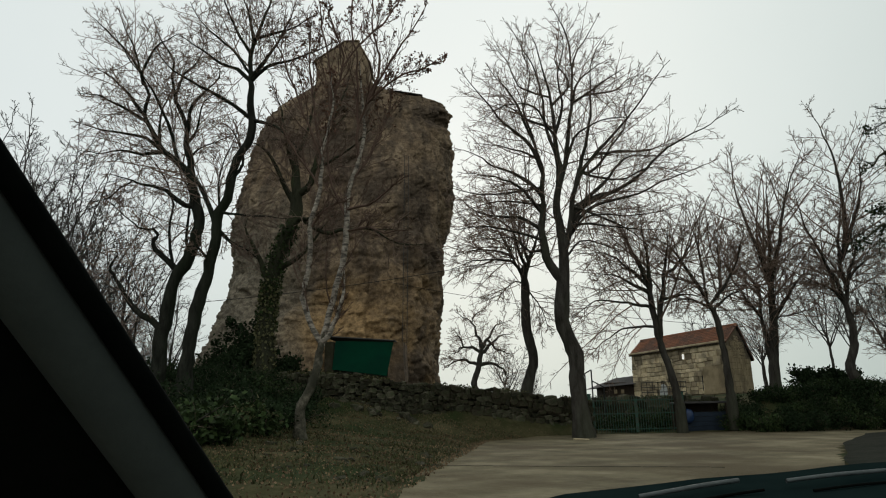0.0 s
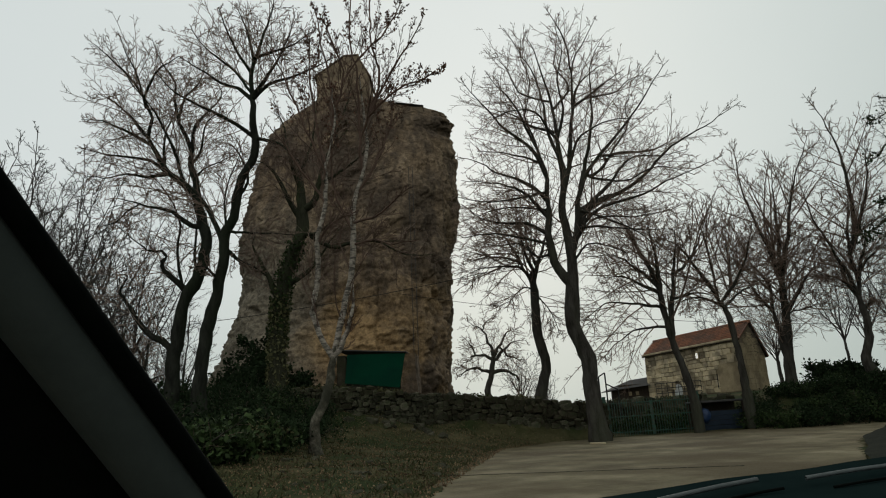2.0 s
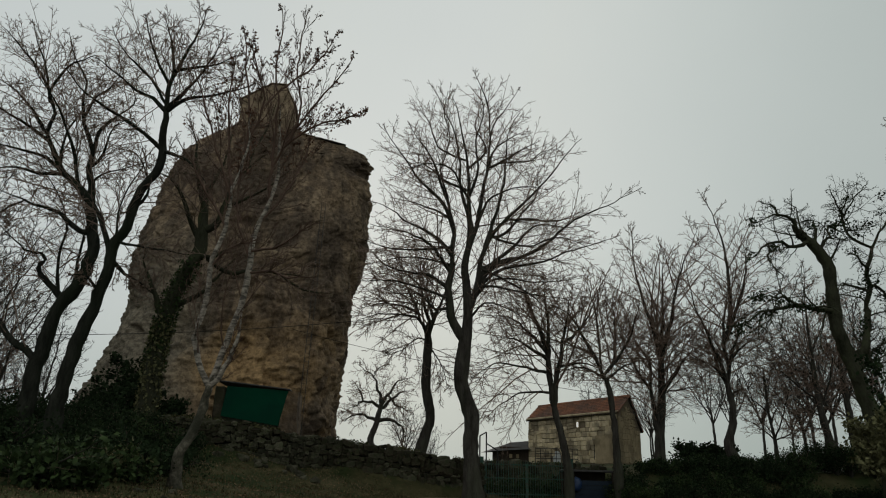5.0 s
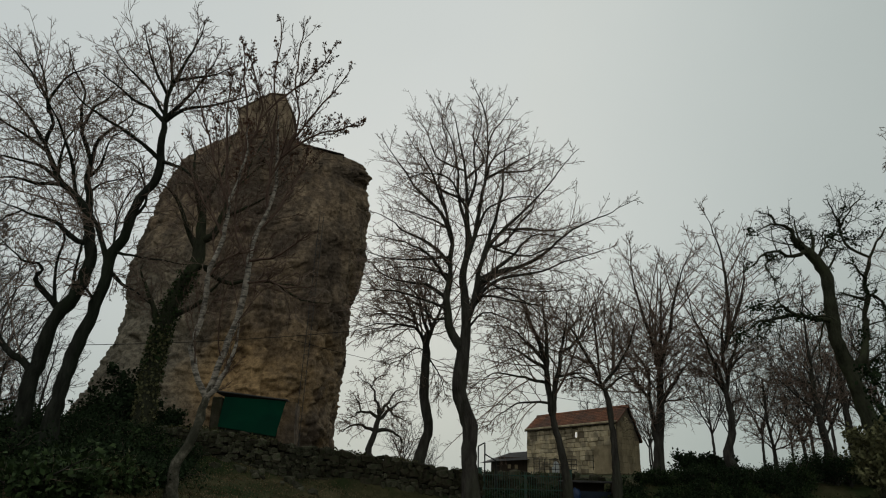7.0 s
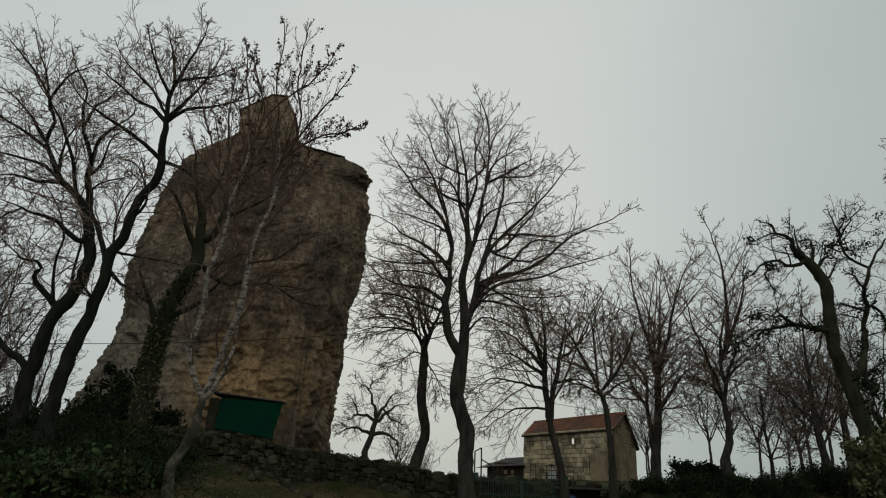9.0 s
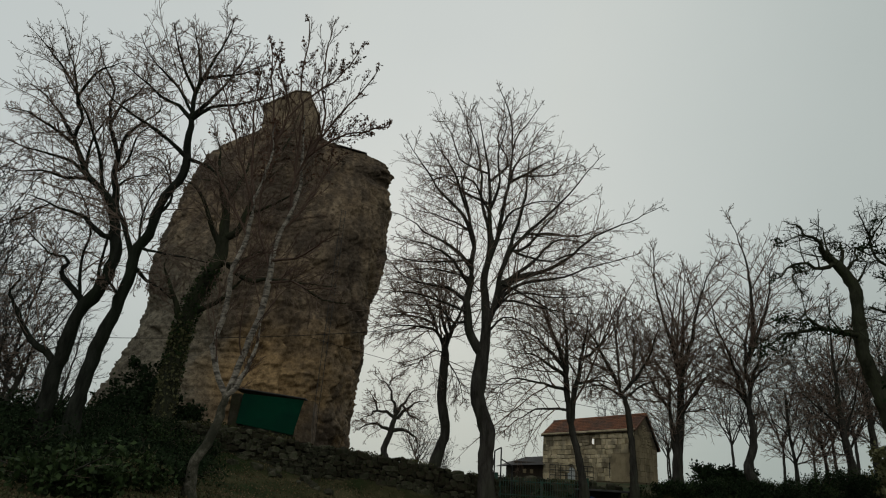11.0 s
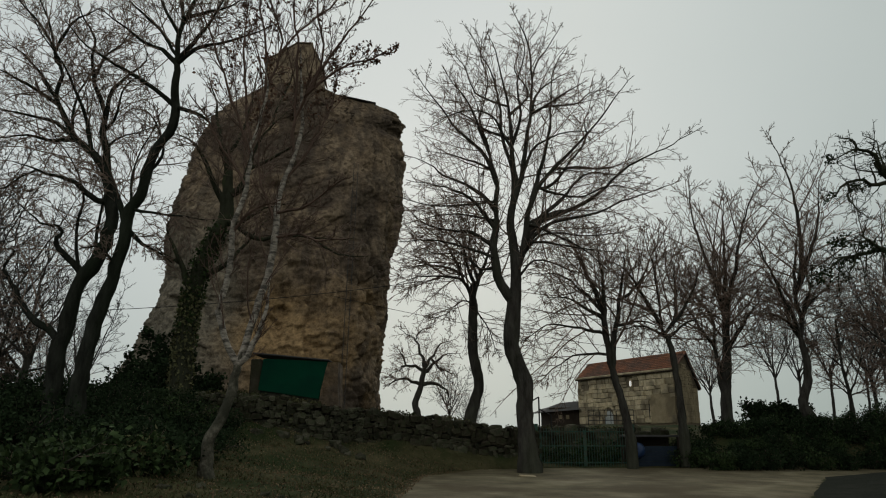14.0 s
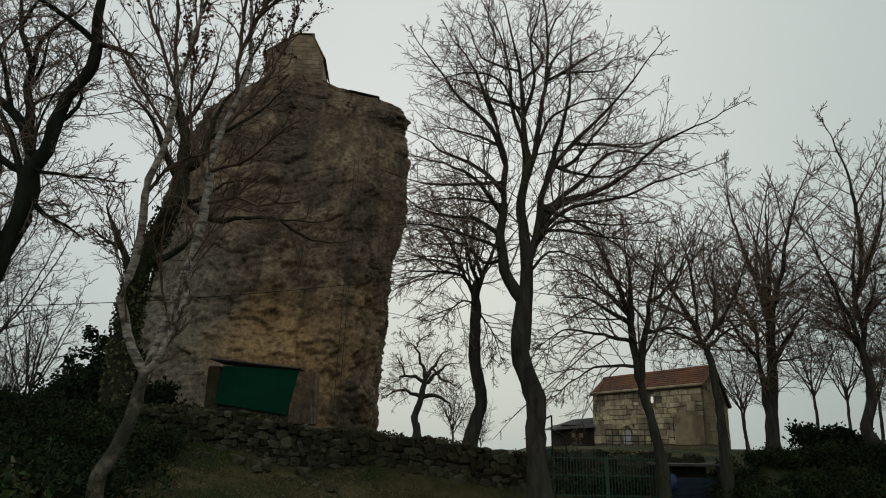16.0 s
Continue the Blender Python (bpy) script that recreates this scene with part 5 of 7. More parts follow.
def left_tree():
    stem = [(-10.06, 24.50, 1.71), (-10.08, 24.50, 2.62), (-10.07, 24.50, 4.45), (-9.90, 24.50, 5.80), (-9.75, 24.50, 6.69), (-9.30, 24.50, 7.47), (-9.04, 24.50, 8.38), (-9.04, 24.50, 9.23), (-9.27, 24.50, 10.07)]
    limbs = []
    limbs.append((0.19, [(-9.25, 24.50, 9.97), (-9.54, 24.59, 10.97), (-9.82, 24.67, 12.01), (-9.91, 24.76, 12.93), (-9.84, 24.84, 13.70), (-9.31, 24.93, 14.46), (-8.86, 25.01, 14.99), (-9.17, 25.10, 15.97)]))
    limbs.append((0.17, [(-9.23, 24.50, 9.86), (-9.67, 24.44, 10.90), (-10.18, 24.38, 11.34), (-10.54, 24.32, 11.78), (-10.86, 24.26, 12.45), (-11.14, 24.20, 13.08), (-11.01, 24.14, 13.84), (-11.47, 24.08, 14.88), (-11.74, 24.02, 15.86), (-12.25, 23.96, 16.88), (-12.55, 23.90, 17.51)]))
    limbs.append((0.1, [(-9.83, 24.50, 12.81), (-10.28, 24.74, 13.84), (-10.67, 24.98, 14.96), (-10.83, 25.22, 16.11), (-11.54, 25.46, 17.28), (-12.22, 25.70, 18.61)]))
    limbs.append((0.1, [(-11.26, 24.50, 14.13), (-11.37, 24.12, 14.58), (-10.88, 23.75, 15.61), (-10.24, 23.38, 15.89), (-9.67, 23.00, 16.00)]))
    limbs.append((0.13, [(-9.15, 24.50, 9.50), (-9.54, 24.39, 9.47), (-10.07, 24.27, 9.92), (-10.39, 24.16, 10.13), (-11.08, 24.04, 10.24), (-11.33, 23.93, 10.30), (-11.74, 23.81, 10.45), (-12.25, 23.70, 10.51)]))
    limbs.append((0.07, [(-11.49, 24.50, 10.43), (-11.74, 24.00, 10.08), (-11.90, 23.50, 9.58), (-12.22, 23.00, 9.26)]))
    limbs.append((0.13, [(-9.74, 24.50, 6.83), (-10.04, 24.44, 7.26), (-10.50, 24.39, 7.73), (-10.50, 24.33, 8.04), (-10.30, 24.28, 8.24), (-10.45, 24.22, 8.42), (-10.85, 24.17, 8.45), (-11.17, 24.11, 8.60), (-11.78, 24.06, 9.17), (-12.19, 24.00, 9.49)]))
    limbs.append((0.15, [(-9.99, 24.5, 4.68), (-10.47, 24.5, 5.18), (-11.07, 24.6, 5.52), (-11.57, 24.7, 6.03), (-11.88, 24.8, 6.52), (-12.25, 24.8, 7.05), (-12.43, 24.9, 7.44), (-12.26, 24.9, 7.87), (-12.39, 25.0, 8.09), (-12.97, 25.0, 8.1), (-13.47, 25.1, 8.81)]))
    limbs.append((0.06, [(-9.52, 24.50, 7.52), (-9.69, 24.77, 8.52), (-9.76, 25.03, 9.46), (-9.93, 25.30, 10.44), (-10.43, 25.57, 11.42), (-10.84, 25.83, 12.45), (-11.37, 26.10, 13.63)]))
    limbs.append((0.06, [(-9.81, 24.50, 7.19), (-10.17, 24.74, 8.58), (-10.24, 24.98, 9.73), (-10.75, 25.22, 11.02), (-11.51, 25.46, 11.98), (-12.12, 25.70, 12.75)]))
    limbs.append((0.09, [(-10.55, 24.50, 11.72), (-11.15, 24.20, 12.18), (-11.81, 23.90, 12.22), (-12.52, 23.60, 12.26), (-13.27, 23.30, 12.45)]))
    limbs.append((0.08, [(-10.57, 24.50, 11.59), (-11.57, 24.85, 11.65), (-12.59, 25.20, 11.99), (-13.40, 25.55, 12.05), (-14.67, 25.90, 12.36)]))
    limbs.append((0.08, [(-11.08, 24.50, 12.82), (-11.66, 24.05, 13.23), (-12.29, 23.60, 13.49), (-12.63, 23.15, 13.49), (-13.20, 22.70, 13.34)]))
    limbs.append((0.08, [(-11.33, 24.50, 13.27), (-12.55, 25.10, 14.58), (-13.64, 25.70, 15.66), (-14.65, 26.30, 16.39)]))
    limbs.append((0.07, [(-11.66, 24.50, 15.06), (-12.57, 24.77, 16.32), (-13.49, 25.03, 17.27), (-14.30, 25.30, 18.15)]))
    limbs.append((0.08, [(-9.72, 24.50, 11.26), (-10.20, 24.00, 12.75), (-10.65, 23.50, 13.86), (-11.32, 23.00, 14.88), (-11.73, 22.50, 15.63)]))
    limbs.append((0.06, [(-9.73, 24.50, 11.94), (-9.23, 24.12, 12.22), (-8.90, 23.75, 13.03), (-8.48, 23.37, 13.29), (-7.88, 23.00, 13.33)]))
    limbs.append((0.05, [(-9.53, 24.50, 11.27), (-9.40, 25.00, 11.92), (-8.93, 25.50, 12.48), (-8.41, 26.00, 13.00)]))
    limbs.append((0.06, [(-10.37, 24.50, 14.47), (-10.25, 25.17, 15.43), (-9.90, 25.83, 16.34), (-9.92, 26.50, 17.57)]))
    limbs.append((0.06, [(-10.62, 24.50, 11.85), (-10.97, 25.05, 13.50), (-10.95, 25.60, 14.79), (-10.64, 26.15, 15.65), (-10.05, 26.70, 15.72)]))
    tree("tree", "dark bare tree with crooked spreading limbs on the bank", stem, limbs, 0.29, 23, bark=M_BARK_DIM, taper=0.4, wobble=0.15, up=0.03, knot=0.022, reach=0.72, min_r=0.0064)


def left_second_tree():
    stem = [(-7.61, 20.60, 1.87), (-7.67, 20.60, 3.08), (-7.60, 20.60, 3.86), (-7.48, 20.60, 4.83), (-7.26, 20.60, 5.75), (-7.09, 20.60, 6.61), (-6.98, 20.60, 7.45), (-6.93, 20.60, 7.99), (-6.72, 20.60, 8.44), (-6.62, 20.60, 9.08), (-6.49, 20.60, 9.76), (-6.15, 20.60, 10.29), (-6.05, 20.60, 10.87), (-6.12, 20.60, 11.66), (-6.18, 20.60, 12.52)]
    limbs = []
    limbs.append((0.11, [(-6.17, 20.60, 12.48), (-6.26, 20.73, 13.56), (-6.20, 20.85, 14.23), (-6.47, 20.98, 15.24), (-6.97, 21.10, 16.66)]))
    limbs.append((0.09, [(-6.14, 20.60, 12.40), (-5.88, 20.40, 12.81), (-5.48, 20.20, 13.24), (-5.11, 20.00, 13.71), (-4.67, 19.80, 14.35), (-4.39, 19.60, 14.99)]))
    limbs.append((0.07, [(-6.12, 20.60, 12.49), (-5.49, 20.20, 12.82), (-4.71, 19.80, 12.80), (-3.79, 19.40, 12.87), (-3.14, 19.00, 12.90)]))
    limbs.append((0.08, [(-6.24, 20.60, 12.56), (-6.76, 20.80, 13.08), (-7.43, 21.00, 13.42), (-8.25, 21.20, 14.10), (-9.01, 21.40, 14.72)]))
    limbs.append((0.07, [(-6.24, 20.60, 12.81), (-6.88, 20.95, 13.88), (-7.67, 21.30, 14.79), (-8.44, 21.65, 15.69), (-8.97, 22.00, 16.68)]))
    limbs.append((0.08, [(-6.14, 20.60, 11.22), (-6.63, 20.40, 11.59), (-7.34, 20.20, 12.00), (-7.92, 20.00, 12.25), (-8.62, 19.80, 12.79), (-8.96, 19.60, 13.23)]))
    limbs.append((0.07, [(-6.16, 20.60, 14.05), (-5.96, 21.00, 15.05), (-5.75, 21.40, 16.24), (-5.74, 21.80, 17.41)]))
    limbs.append((0.06, [(-6.15, 20.60, 14.10), (-5.36, 20.10, 13.95), (-4.60, 19.60, 13.85), (-3.95, 19.10, 13.93)]))
    limbs.append((0.06, [(-6.18, 20.60, 13.49), (-6.71, 20.33, 14.42), (-7.01, 20.07, 15.20), (-7.16, 19.80, 15.64)]))
    limbs.append((0.07, [(-6.07, 20.60, 11.23), (-5.38, 20.20, 10.84), (-4.77, 19.80, 10.22), (-4.28, 19.40, 9.53)]))
    limbs.append((0.08, [(-6.87, 20.60, 7.38), (-6.49, 20.80, 6.97), (-6.12, 21.00, 6.79), (-5.83, 21.20, 6.56)]))
    limbs.append((0.05, [(-6.77, 20.60, 7.86), (-6.25, 20.40, 7.76), (-5.41, 20.20, 7.67), (-4.70, 20.00, 7.53)]))
    limbs.append((0.04, [(-7.03, 20.60, 7.68), (-7.12, 20.87, 9.49), (-6.83, 21.13, 10.57), (-6.82, 21.40, 11.18)]))
    limbs.append((0.1, [(-7.00, 20.60, 7.55), (-7.46, 20.77, 8.59), (-7.88, 20.93, 9.26), (-8.33, 21.10, 9.81), (-8.93, 21.27, 10.20), (-9.47, 21.43, 10.74), (-10.13, 21.60, 11.16)]))
    limbs.append((0.05, [(-7.16, 20.60, 6.42), (-7.35, 20.33, 6.71), (-7.55, 20.07, 6.76), (-7.79, 19.80, 6.57)]))
    limbs.append((0.05, [(-6.57, 20.60, 9.24), (-6.39, 20.95, 9.82), (-6.69, 21.30, 10.74), (-7.22, 21.65, 11.47), (-7.80, 22.00, 11.76)]))
    tree("tree", "dark bare tree with a leaning trunk and high crown", stem, limbs, 0.22, 24, bark=M_BARK_DIM, taper=0.55, wobble=0.15, up=0.03, knot=0.016, reach=0.72, min_r=0.0062)


def ivy_tree():
    stem = [(-6.98, 27.00, 2.97), (-7.00, 27.00, 4.11), (-6.96, 27.00, 5.38), (-6.87, 27.00, 6.68), (-6.71, 27.00, 7.70), (-6.30, 27.00, 8.88), (-5.97, 27.00, 9.92), (-5.94, 27.00, 11.06)]
    limbs = []
    limbs.append((0.2, [(-5.91, 27.00, 10.81), (-6.06, 27.12, 12.09), (-6.50, 27.25, 13.52), (-6.85, 27.38, 14.87), (-7.29, 27.50, 16.12)]))
    limbs.append((0.16, [(-6.84, 27.00, 7.02), (-7.17, 26.92, 7.65), (-7.36, 26.84, 8.07), (-7.73, 26.76, 8.82), (-7.88, 26.68, 9.36), (-7.77, 26.60, 9.74)]))
    limbs.append((0.08, [(-7.37, 27.00, 8.04), (-7.63, 26.80, 8.11), (-8.02, 26.60, 8.30), (-8.29, 26.40, 8.50)]))
    limbs.append((0.14, [(-6.02, 27.00, 10.32), (-6.39, 26.84, 10.96), (-6.77, 26.68, 11.72), (-7.08, 26.52, 12.27), (-7.52, 26.36, 12.51), (-8.14, 26.20, 12.58)]))
    limbs.append((0.11, [(-6.04, 27.00, 11.62), (-6.25, 26.70, 12.40), (-6.34, 26.40, 12.64), (-6.57, 26.10, 12.66), (-7.27, 25.80, 12.58)]))
    limbs.append((0.17, [(-5.89, 27.00, 10.65), (-5.37, 26.88, 10.89), (-5.09, 26.76, 11.65), (-4.83, 26.64, 12.63), (-4.36, 26.52, 13.38), (-3.69, 26.40, 14.01)]))
    limbs.append((0.13, [(-6.49, 27.00, 7.49), (-5.88, 26.92, 7.85), (-5.49, 26.84, 8.22), (-5.06, 26.76, 8.82), (-4.74, 26.68, 9.29), (-4.20, 26.60, 9.96)]))
    limbs.append((0.09, [(-5.93, 27.00, 9.61), (-5.15, 26.53, 9.59), (-4.31, 26.07, 10.01), (-3.53, 25.60, 10.05)]))
    limbs.append((0.11, [(-5.58, 27.00, 9.28), (-4.68, 26.70, 8.74), (-3.62, 26.40, 8.91), (-2.51, 26.10, 8.90), (-1.18, 25.80, 8.84)]))
    limbs.append((0.08, [(-5.93, 27.00, 12.30), (-5.60, 27.27, 13.61), (-5.45, 27.53, 15.10), (-5.28, 27.80, 16.65)]))
    limbs.append((0.08, [(-4.44, 27.00, 13.60), (-4.29, 27.07, 14.65), (-3.90, 27.13, 15.76), (-3.65, 27.20, 17.06)]))
    limbs.append((0.07, [(-5.14, 27.00, 11.74), (-4.21, 26.50, 12.07), (-3.31, 26.00, 12.49), (-2.61, 25.50, 13.07)]))
    limbs.append((0.06, [(-2.60, 27.00, 9.16), (-1.59, 26.20, 8.35), (-0.55, 25.40, 8.02)]))
    root = tree("tree", "thick old tree with ivy round its leaning trunk", stem, limbs, 0.34, 25, bark=M_MOSS, taper=0.3, density=0.85, wobble=0.15, knot=0.03, limb=1.0, reach=0.8)
    rng = np.random.default_rng(6)
    line = spline(stem, 0.1) - np.array(stem[0])
    for count, lo, hi, mat, label in ((1300, 0.05, 0.5, M_IVY_PALE, "pale green ivy on the trunk"), (1100, 0.3, 0.8, M_IVY, "dark green ivy on the trunk")):
        pick = line[rng.integers(int(len(line) * lo), int(len(line) * hi), count)]
        off = rng.normal(size=(count, 3)) * np.array([1, 1, 0.3])
        off /= np.linalg.norm(off[:, :2], axis=1, keepdims=True) + 1e-6
        v, f = leaf_cloud(rng, pick + off * (0.31 + 0.12 * rng.random((count, 1))), 0.1, 0.5, 1.1)
        link("ivy", v, f, mat, root, label)


def birch_tree():
    stem = [(-3.75, 18.50, 1.02), (-3.80, 18.50, 1.49), (-3.77, 18.50, 1.93), (-3.55, 18.50, 2.34), (-3.39, 18.50, 2.80), (-3.32, 18.50, 3.28), (-3.27, 18.50, 3.55)]
    limbs = []
    limbs.append((0.105, [(-3.25, 18.50, 3.46), (-3.11, 18.55, 4.01), (-2.92, 18.59, 4.70), (-2.79, 18.64, 5.34), (-2.69, 18.68, 5.98), (-2.65, 18.73, 6.64), (-2.64, 18.77, 7.24), (-2.61, 18.82, 7.85), (-2.43, 18.86, 8.48), (-2.32, 18.91, 9.22), (-2.32, 18.95, 10.25), (-2.50, 19.00, 11.98)]))
    limbs.append((0.075, [(-3.21, 18.50, 3.52), (-2.91, 18.44, 3.99), (-2.75, 18.38, 4.37), (-2.68, 18.31, 4.97), (-2.65, 18.25, 5.54)]))
    limbs.append((0.085, [(-3.26, 18.50, 3.49), (-3.51, 18.47, 3.91), (-3.73, 18.43, 4.51), (-3.76, 18.40, 5.15), (-3.73, 18.37, 5.84), (-3.70, 18.33, 6.62), (-3.56, 18.30, 7.18), (-3.41, 18.27, 7.92), (-3.34, 18.23, 8.59), (-3.24, 18.20, 9.10), (-3.05, 18.17, 9.63), (-2.89, 18.13, 10.52), (-2.93, 18.10, 11.42)]))
    limbs.append((0.031, [(-2.27, 18.50, 9.06), (-2.33, 18.66, 10.48), (-2.50, 18.82, 12.27), (-2.68, 18.98, 13.96), (-2.69, 19.14, 15.14), (-2.85, 19.30, 16.07)]))
    limbs.append((0.031, [(-2.25, 18.50, 9.86), (-1.81, 18.35, 11.08), (-1.23, 18.20, 12.04), (-0.70, 18.05, 12.79), (-0.29, 17.90, 13.49)]))
    limbs.append((0.025, [(-2.27, 18.50, 10.22), (-1.90, 18.90, 11.98), (-2.15, 19.30, 14.03), (-2.03, 19.70, 16.54)]))
    limbs.append((0.025, [(-2.23, 18.50, 10.56), (-1.32, 18.10, 11.18), (-0.50, 17.70, 11.20), (0.08, 17.30, 11.22)]))
    limbs.append((0.028, [(-3.11, 18.50, 9.78), (-3.16, 18.77, 11.39), (-3.56, 19.03, 13.07), (-3.91, 19.30, 14.88)]))
    limbs.append((0.025, [(-3.38, 18.50, 8.87), (-4.15, 18.17, 10.92), (-4.64, 17.83, 12.00), (-4.90, 17.50, 12.54)]))
    limbs.append((0.028, [(-3.29, 18.50, 9.14), (-3.73, 18.83, 10.57), (-4.10, 19.17, 12.29), (-4.28, 19.50, 14.16)]))
    limbs.append((0.028, [(-2.55, 18.50, 7.41), (-1.91, 18.23, 7.37), (-1.47, 17.97, 7.72), (-0.99, 17.70, 8.03)]))
    limbs.append((0.025, [(-2.60, 18.50, 7.14), (-2.94, 18.68, 7.91), (-3.21, 18.85, 8.64), (-3.29, 19.02, 9.64), (-3.17, 19.20, 10.66)]))
    limbs.append((0.025, [(-2.60, 18.50, 6.74), (-1.99, 18.17, 6.72), (-1.49, 17.83, 6.47), (-0.74, 17.50, 6.49)]))
    limbs.append((0.022, [(-3.48, 18.50, 7.92), (-4.07, 18.20, 8.86), (-4.43, 17.90, 9.72), (-4.78, 17.60, 10.23)]))
    limbs.append((0.022, [(-2.36, 18.50, 8.44), (-1.85, 18.80, 9.49), (-1.49, 19.10, 10.78), (-1.34, 19.40, 12.13)]))
    limbs.append((0.022, [(-2.96, 18.50, 10.70), (-2.68, 18.23, 11.71), (-2.85, 17.97, 12.87), (-3.16, 17.70, 13.63)]))
    limbs.append((0.022, [(-3.74, 18.50, 6.67), (-3.37, 18.30, 7.12), (-2.81, 18.10, 7.42), (-2.32, 17.90, 7.52)]))
    limbs.append((0.022, [(-2.43, 18.50, 11.70), (-2.00, 18.67, 12.83), (-1.38, 18.83, 13.61), (-0.96, 19.00, 15.05)]))
    tree("tree", "forked birch, pale bark, few withered leaves", stem, limbs, 0.135, 26, bark=M_BIRCH, twig=M_TWIG_RED, density=0.9, up=0.14, wobble=0.12,
         spread=0.62, leaves=2400, leaf_size=0.055, shoot=M_TWIG_RED, decay=0.75, foot=M_BIRCH_FOOT, leaf_from=9.0, min_r=0.005, taper=0.3, limb=1.0, reach=0.52)


def fence_tree():
    stem = [(9.96, 29.50, 1.81), (9.74, 29.50, 3.18), (9.37, 29.50, 4.58), (9.19, 29.50, 6.03), (9.11, 29.50, 7.15)]
    limbs = []
    limbs.append((0.14, [(9.42, 29.50, 4.70), (9.58, 29.33, 6.28), (9.74, 29.17, 8.03), (10.01, 29.00, 9.84)]))
    limbs.append((0.1, [(9.11, 29.50, 7.02), (8.68, 29.83, 8.60), (8.23, 30.17, 10.24), (7.49, 30.50, 10.82)]))
    limbs.append((0.08, [(9.11, 29.50, 6.52), (7.69, 29.00, 7.33), (6.31, 28.50, 7.38)]))
    limbs.append((0.08, [(9.84, 29.50, 7.33), (10.87, 30.00, 8.28), (11.92, 30.50, 10.11)]))
    limbs.append((0.1, [(9.19, 29.50, 6.53), (9.09, 29.00, 8.46), (8.80, 28.50, 10.38)]))
    limbs.append((0.06, [(9.19, 29.50, 5.91), (7.70, 29.00, 6.22), (6.34, 28.50, 6.29), (5.18, 28.00, 5.55)]))
    limbs.append((0.045, [(9.22, 29.50, 5.29), (8.19, 29.83, 5.26), (7.39, 30.17, 4.86), (6.72, 30.50, 4.11)]))
    limbs.append((0.05, [(9.63, 29.50, 6.31), (10.89, 30.10, 6.74), (12.19, 30.70, 6.66)]))
    limbs.append((0.07, [(9.11, 29.50, 7.02), (7.73, 30.25, 8.60), (6.29, 31.00, 9.04)]))
    tree("tree", "bare spreading tree with twin stems before the church", stem, limbs, 0.17, 27, limb=1.15, min_r=0.0074, reach=1.25, stout=1.2, up=0.0, density=0.95, spread=0.9, wobble=0.10, flare=1.2)


def fence_second_tree():
    stem = [(12.37, 30.00, 2.17), (12.31, 30.00, 3.83), (12.15, 30.00, 5.55), (11.90, 30.00, 6.16)]
    limbs = []
    limbs.append((0.12, [(11.90, 30.00, 6.16), (11.27, 29.67, 7.22), (10.11, 29.33, 8.61), (9.22, 29.00, 8.98)]))
    limbs.append((0.12, [(12.04, 30.00, 6.17), (12.60, 30.33, 6.90), (12.90, 30.67, 8.04), (12.97, 31.00, 10.32)]))
    limbs.append((0.1, [(11.78, 30.00, 6.41), (11.80, 30.25, 8.94), (11.65, 30.50, 10.92)]))
    limbs.append((0.06, [(12.11, 30.00, 5.80), (13.20, 30.50, 6.71), (14.55, 31.00, 7.14)]))
    limbs.append((0.05, [(12.03, 30.00, 5.92), (10.67, 29.50, 6.39), (9.47, 29.00, 6.11)]))
    limbs.append((0.07, [(12.17, 30.00, 6.31), (13.09, 29.50, 7.85), (13.46, 29.00, 9.35)]))
    tree("tree", "bare tree with a bent trunk before the church", stem, limbs, 0.17, 28, limb=1.15, min_r=0.0074, reach=1.25, stout=1.2, up=0.02, wobble=0.10, density=0.98, flare=1.2)


def bank_tree():
    stem = [(15.75, 33.00, 2.33), (15.84, 33.00, 3.70), (15.99, 33.00, 4.96), (16.16, 33.00, 6.11)]
    limbs = []
    limbs.append((0.24, [(15.65, 33.00, 3.69), (15.52, 32.92, 4.93), (15.41, 32.85, 5.89), (15.02, 32.77, 6.41), (14.69, 32.70, 6.76)]))
    limbs.append((0.14, [(15.50, 33.00, 5.79), (15.61, 33.20, 7.29), (15.18, 33.40, 8.50), (14.54, 33.60, 9.58)]))
    limbs.append((0.17, [(16.15, 33.00, 5.90), (16.28, 32.80, 7.26), (16.48, 32.60, 8.57), (17.04, 32.40, 9.77)]))
    limbs.append((0.17, [(16.12, 33.00, 5.89), (16.17, 33.27, 7.62), (16.11, 33.53, 9.04), (16.24, 33.80, 10.68)]))
    limbs.append((0.11, [(16.20, 33.00, 5.75), (17.05, 33.27, 6.92), (18.09, 33.53, 8.07), (19.00, 33.80, 9.25)]))
    limbs.append((0.05, [(16.06, 33.00, 5.53), (16.77, 33.33, 6.00), (17.83, 33.67, 6.27), (18.84, 34.00, 6.58)]))
    limbs.append((0.13, [(16.12, 33.00, 6.97), (16.04, 33.33, 9.34), (15.55, 33.67, 12.44), (15.64, 34.00, 14.82)]))
    limbs.append((0.13, [(16.17, 33.00, 7.26), (16.82, 32.67, 9.87), (17.25, 32.33, 12.23), (18.18, 32.00, 14.71)]))
    limbs.append((0.12, [(16.24, 33.00, 7.55), (16.81, 33.50, 10.65), (17.38, 34.00, 13.68)]))
    limbs.append((0.07, [(15.71, 33.00, 5.82), (14.81, 33.50, 7.51), (14.34, 34.00, 9.93)]))
    tree("tree", "bare many-stemmed tree on the hedged bank", stem, limbs, 0.25, 29, limb=1.1, min_r=0.0084, reach=1.15, stout=1.15, up=0.03, density=1.05, wobble=0.11, taper=0.25)


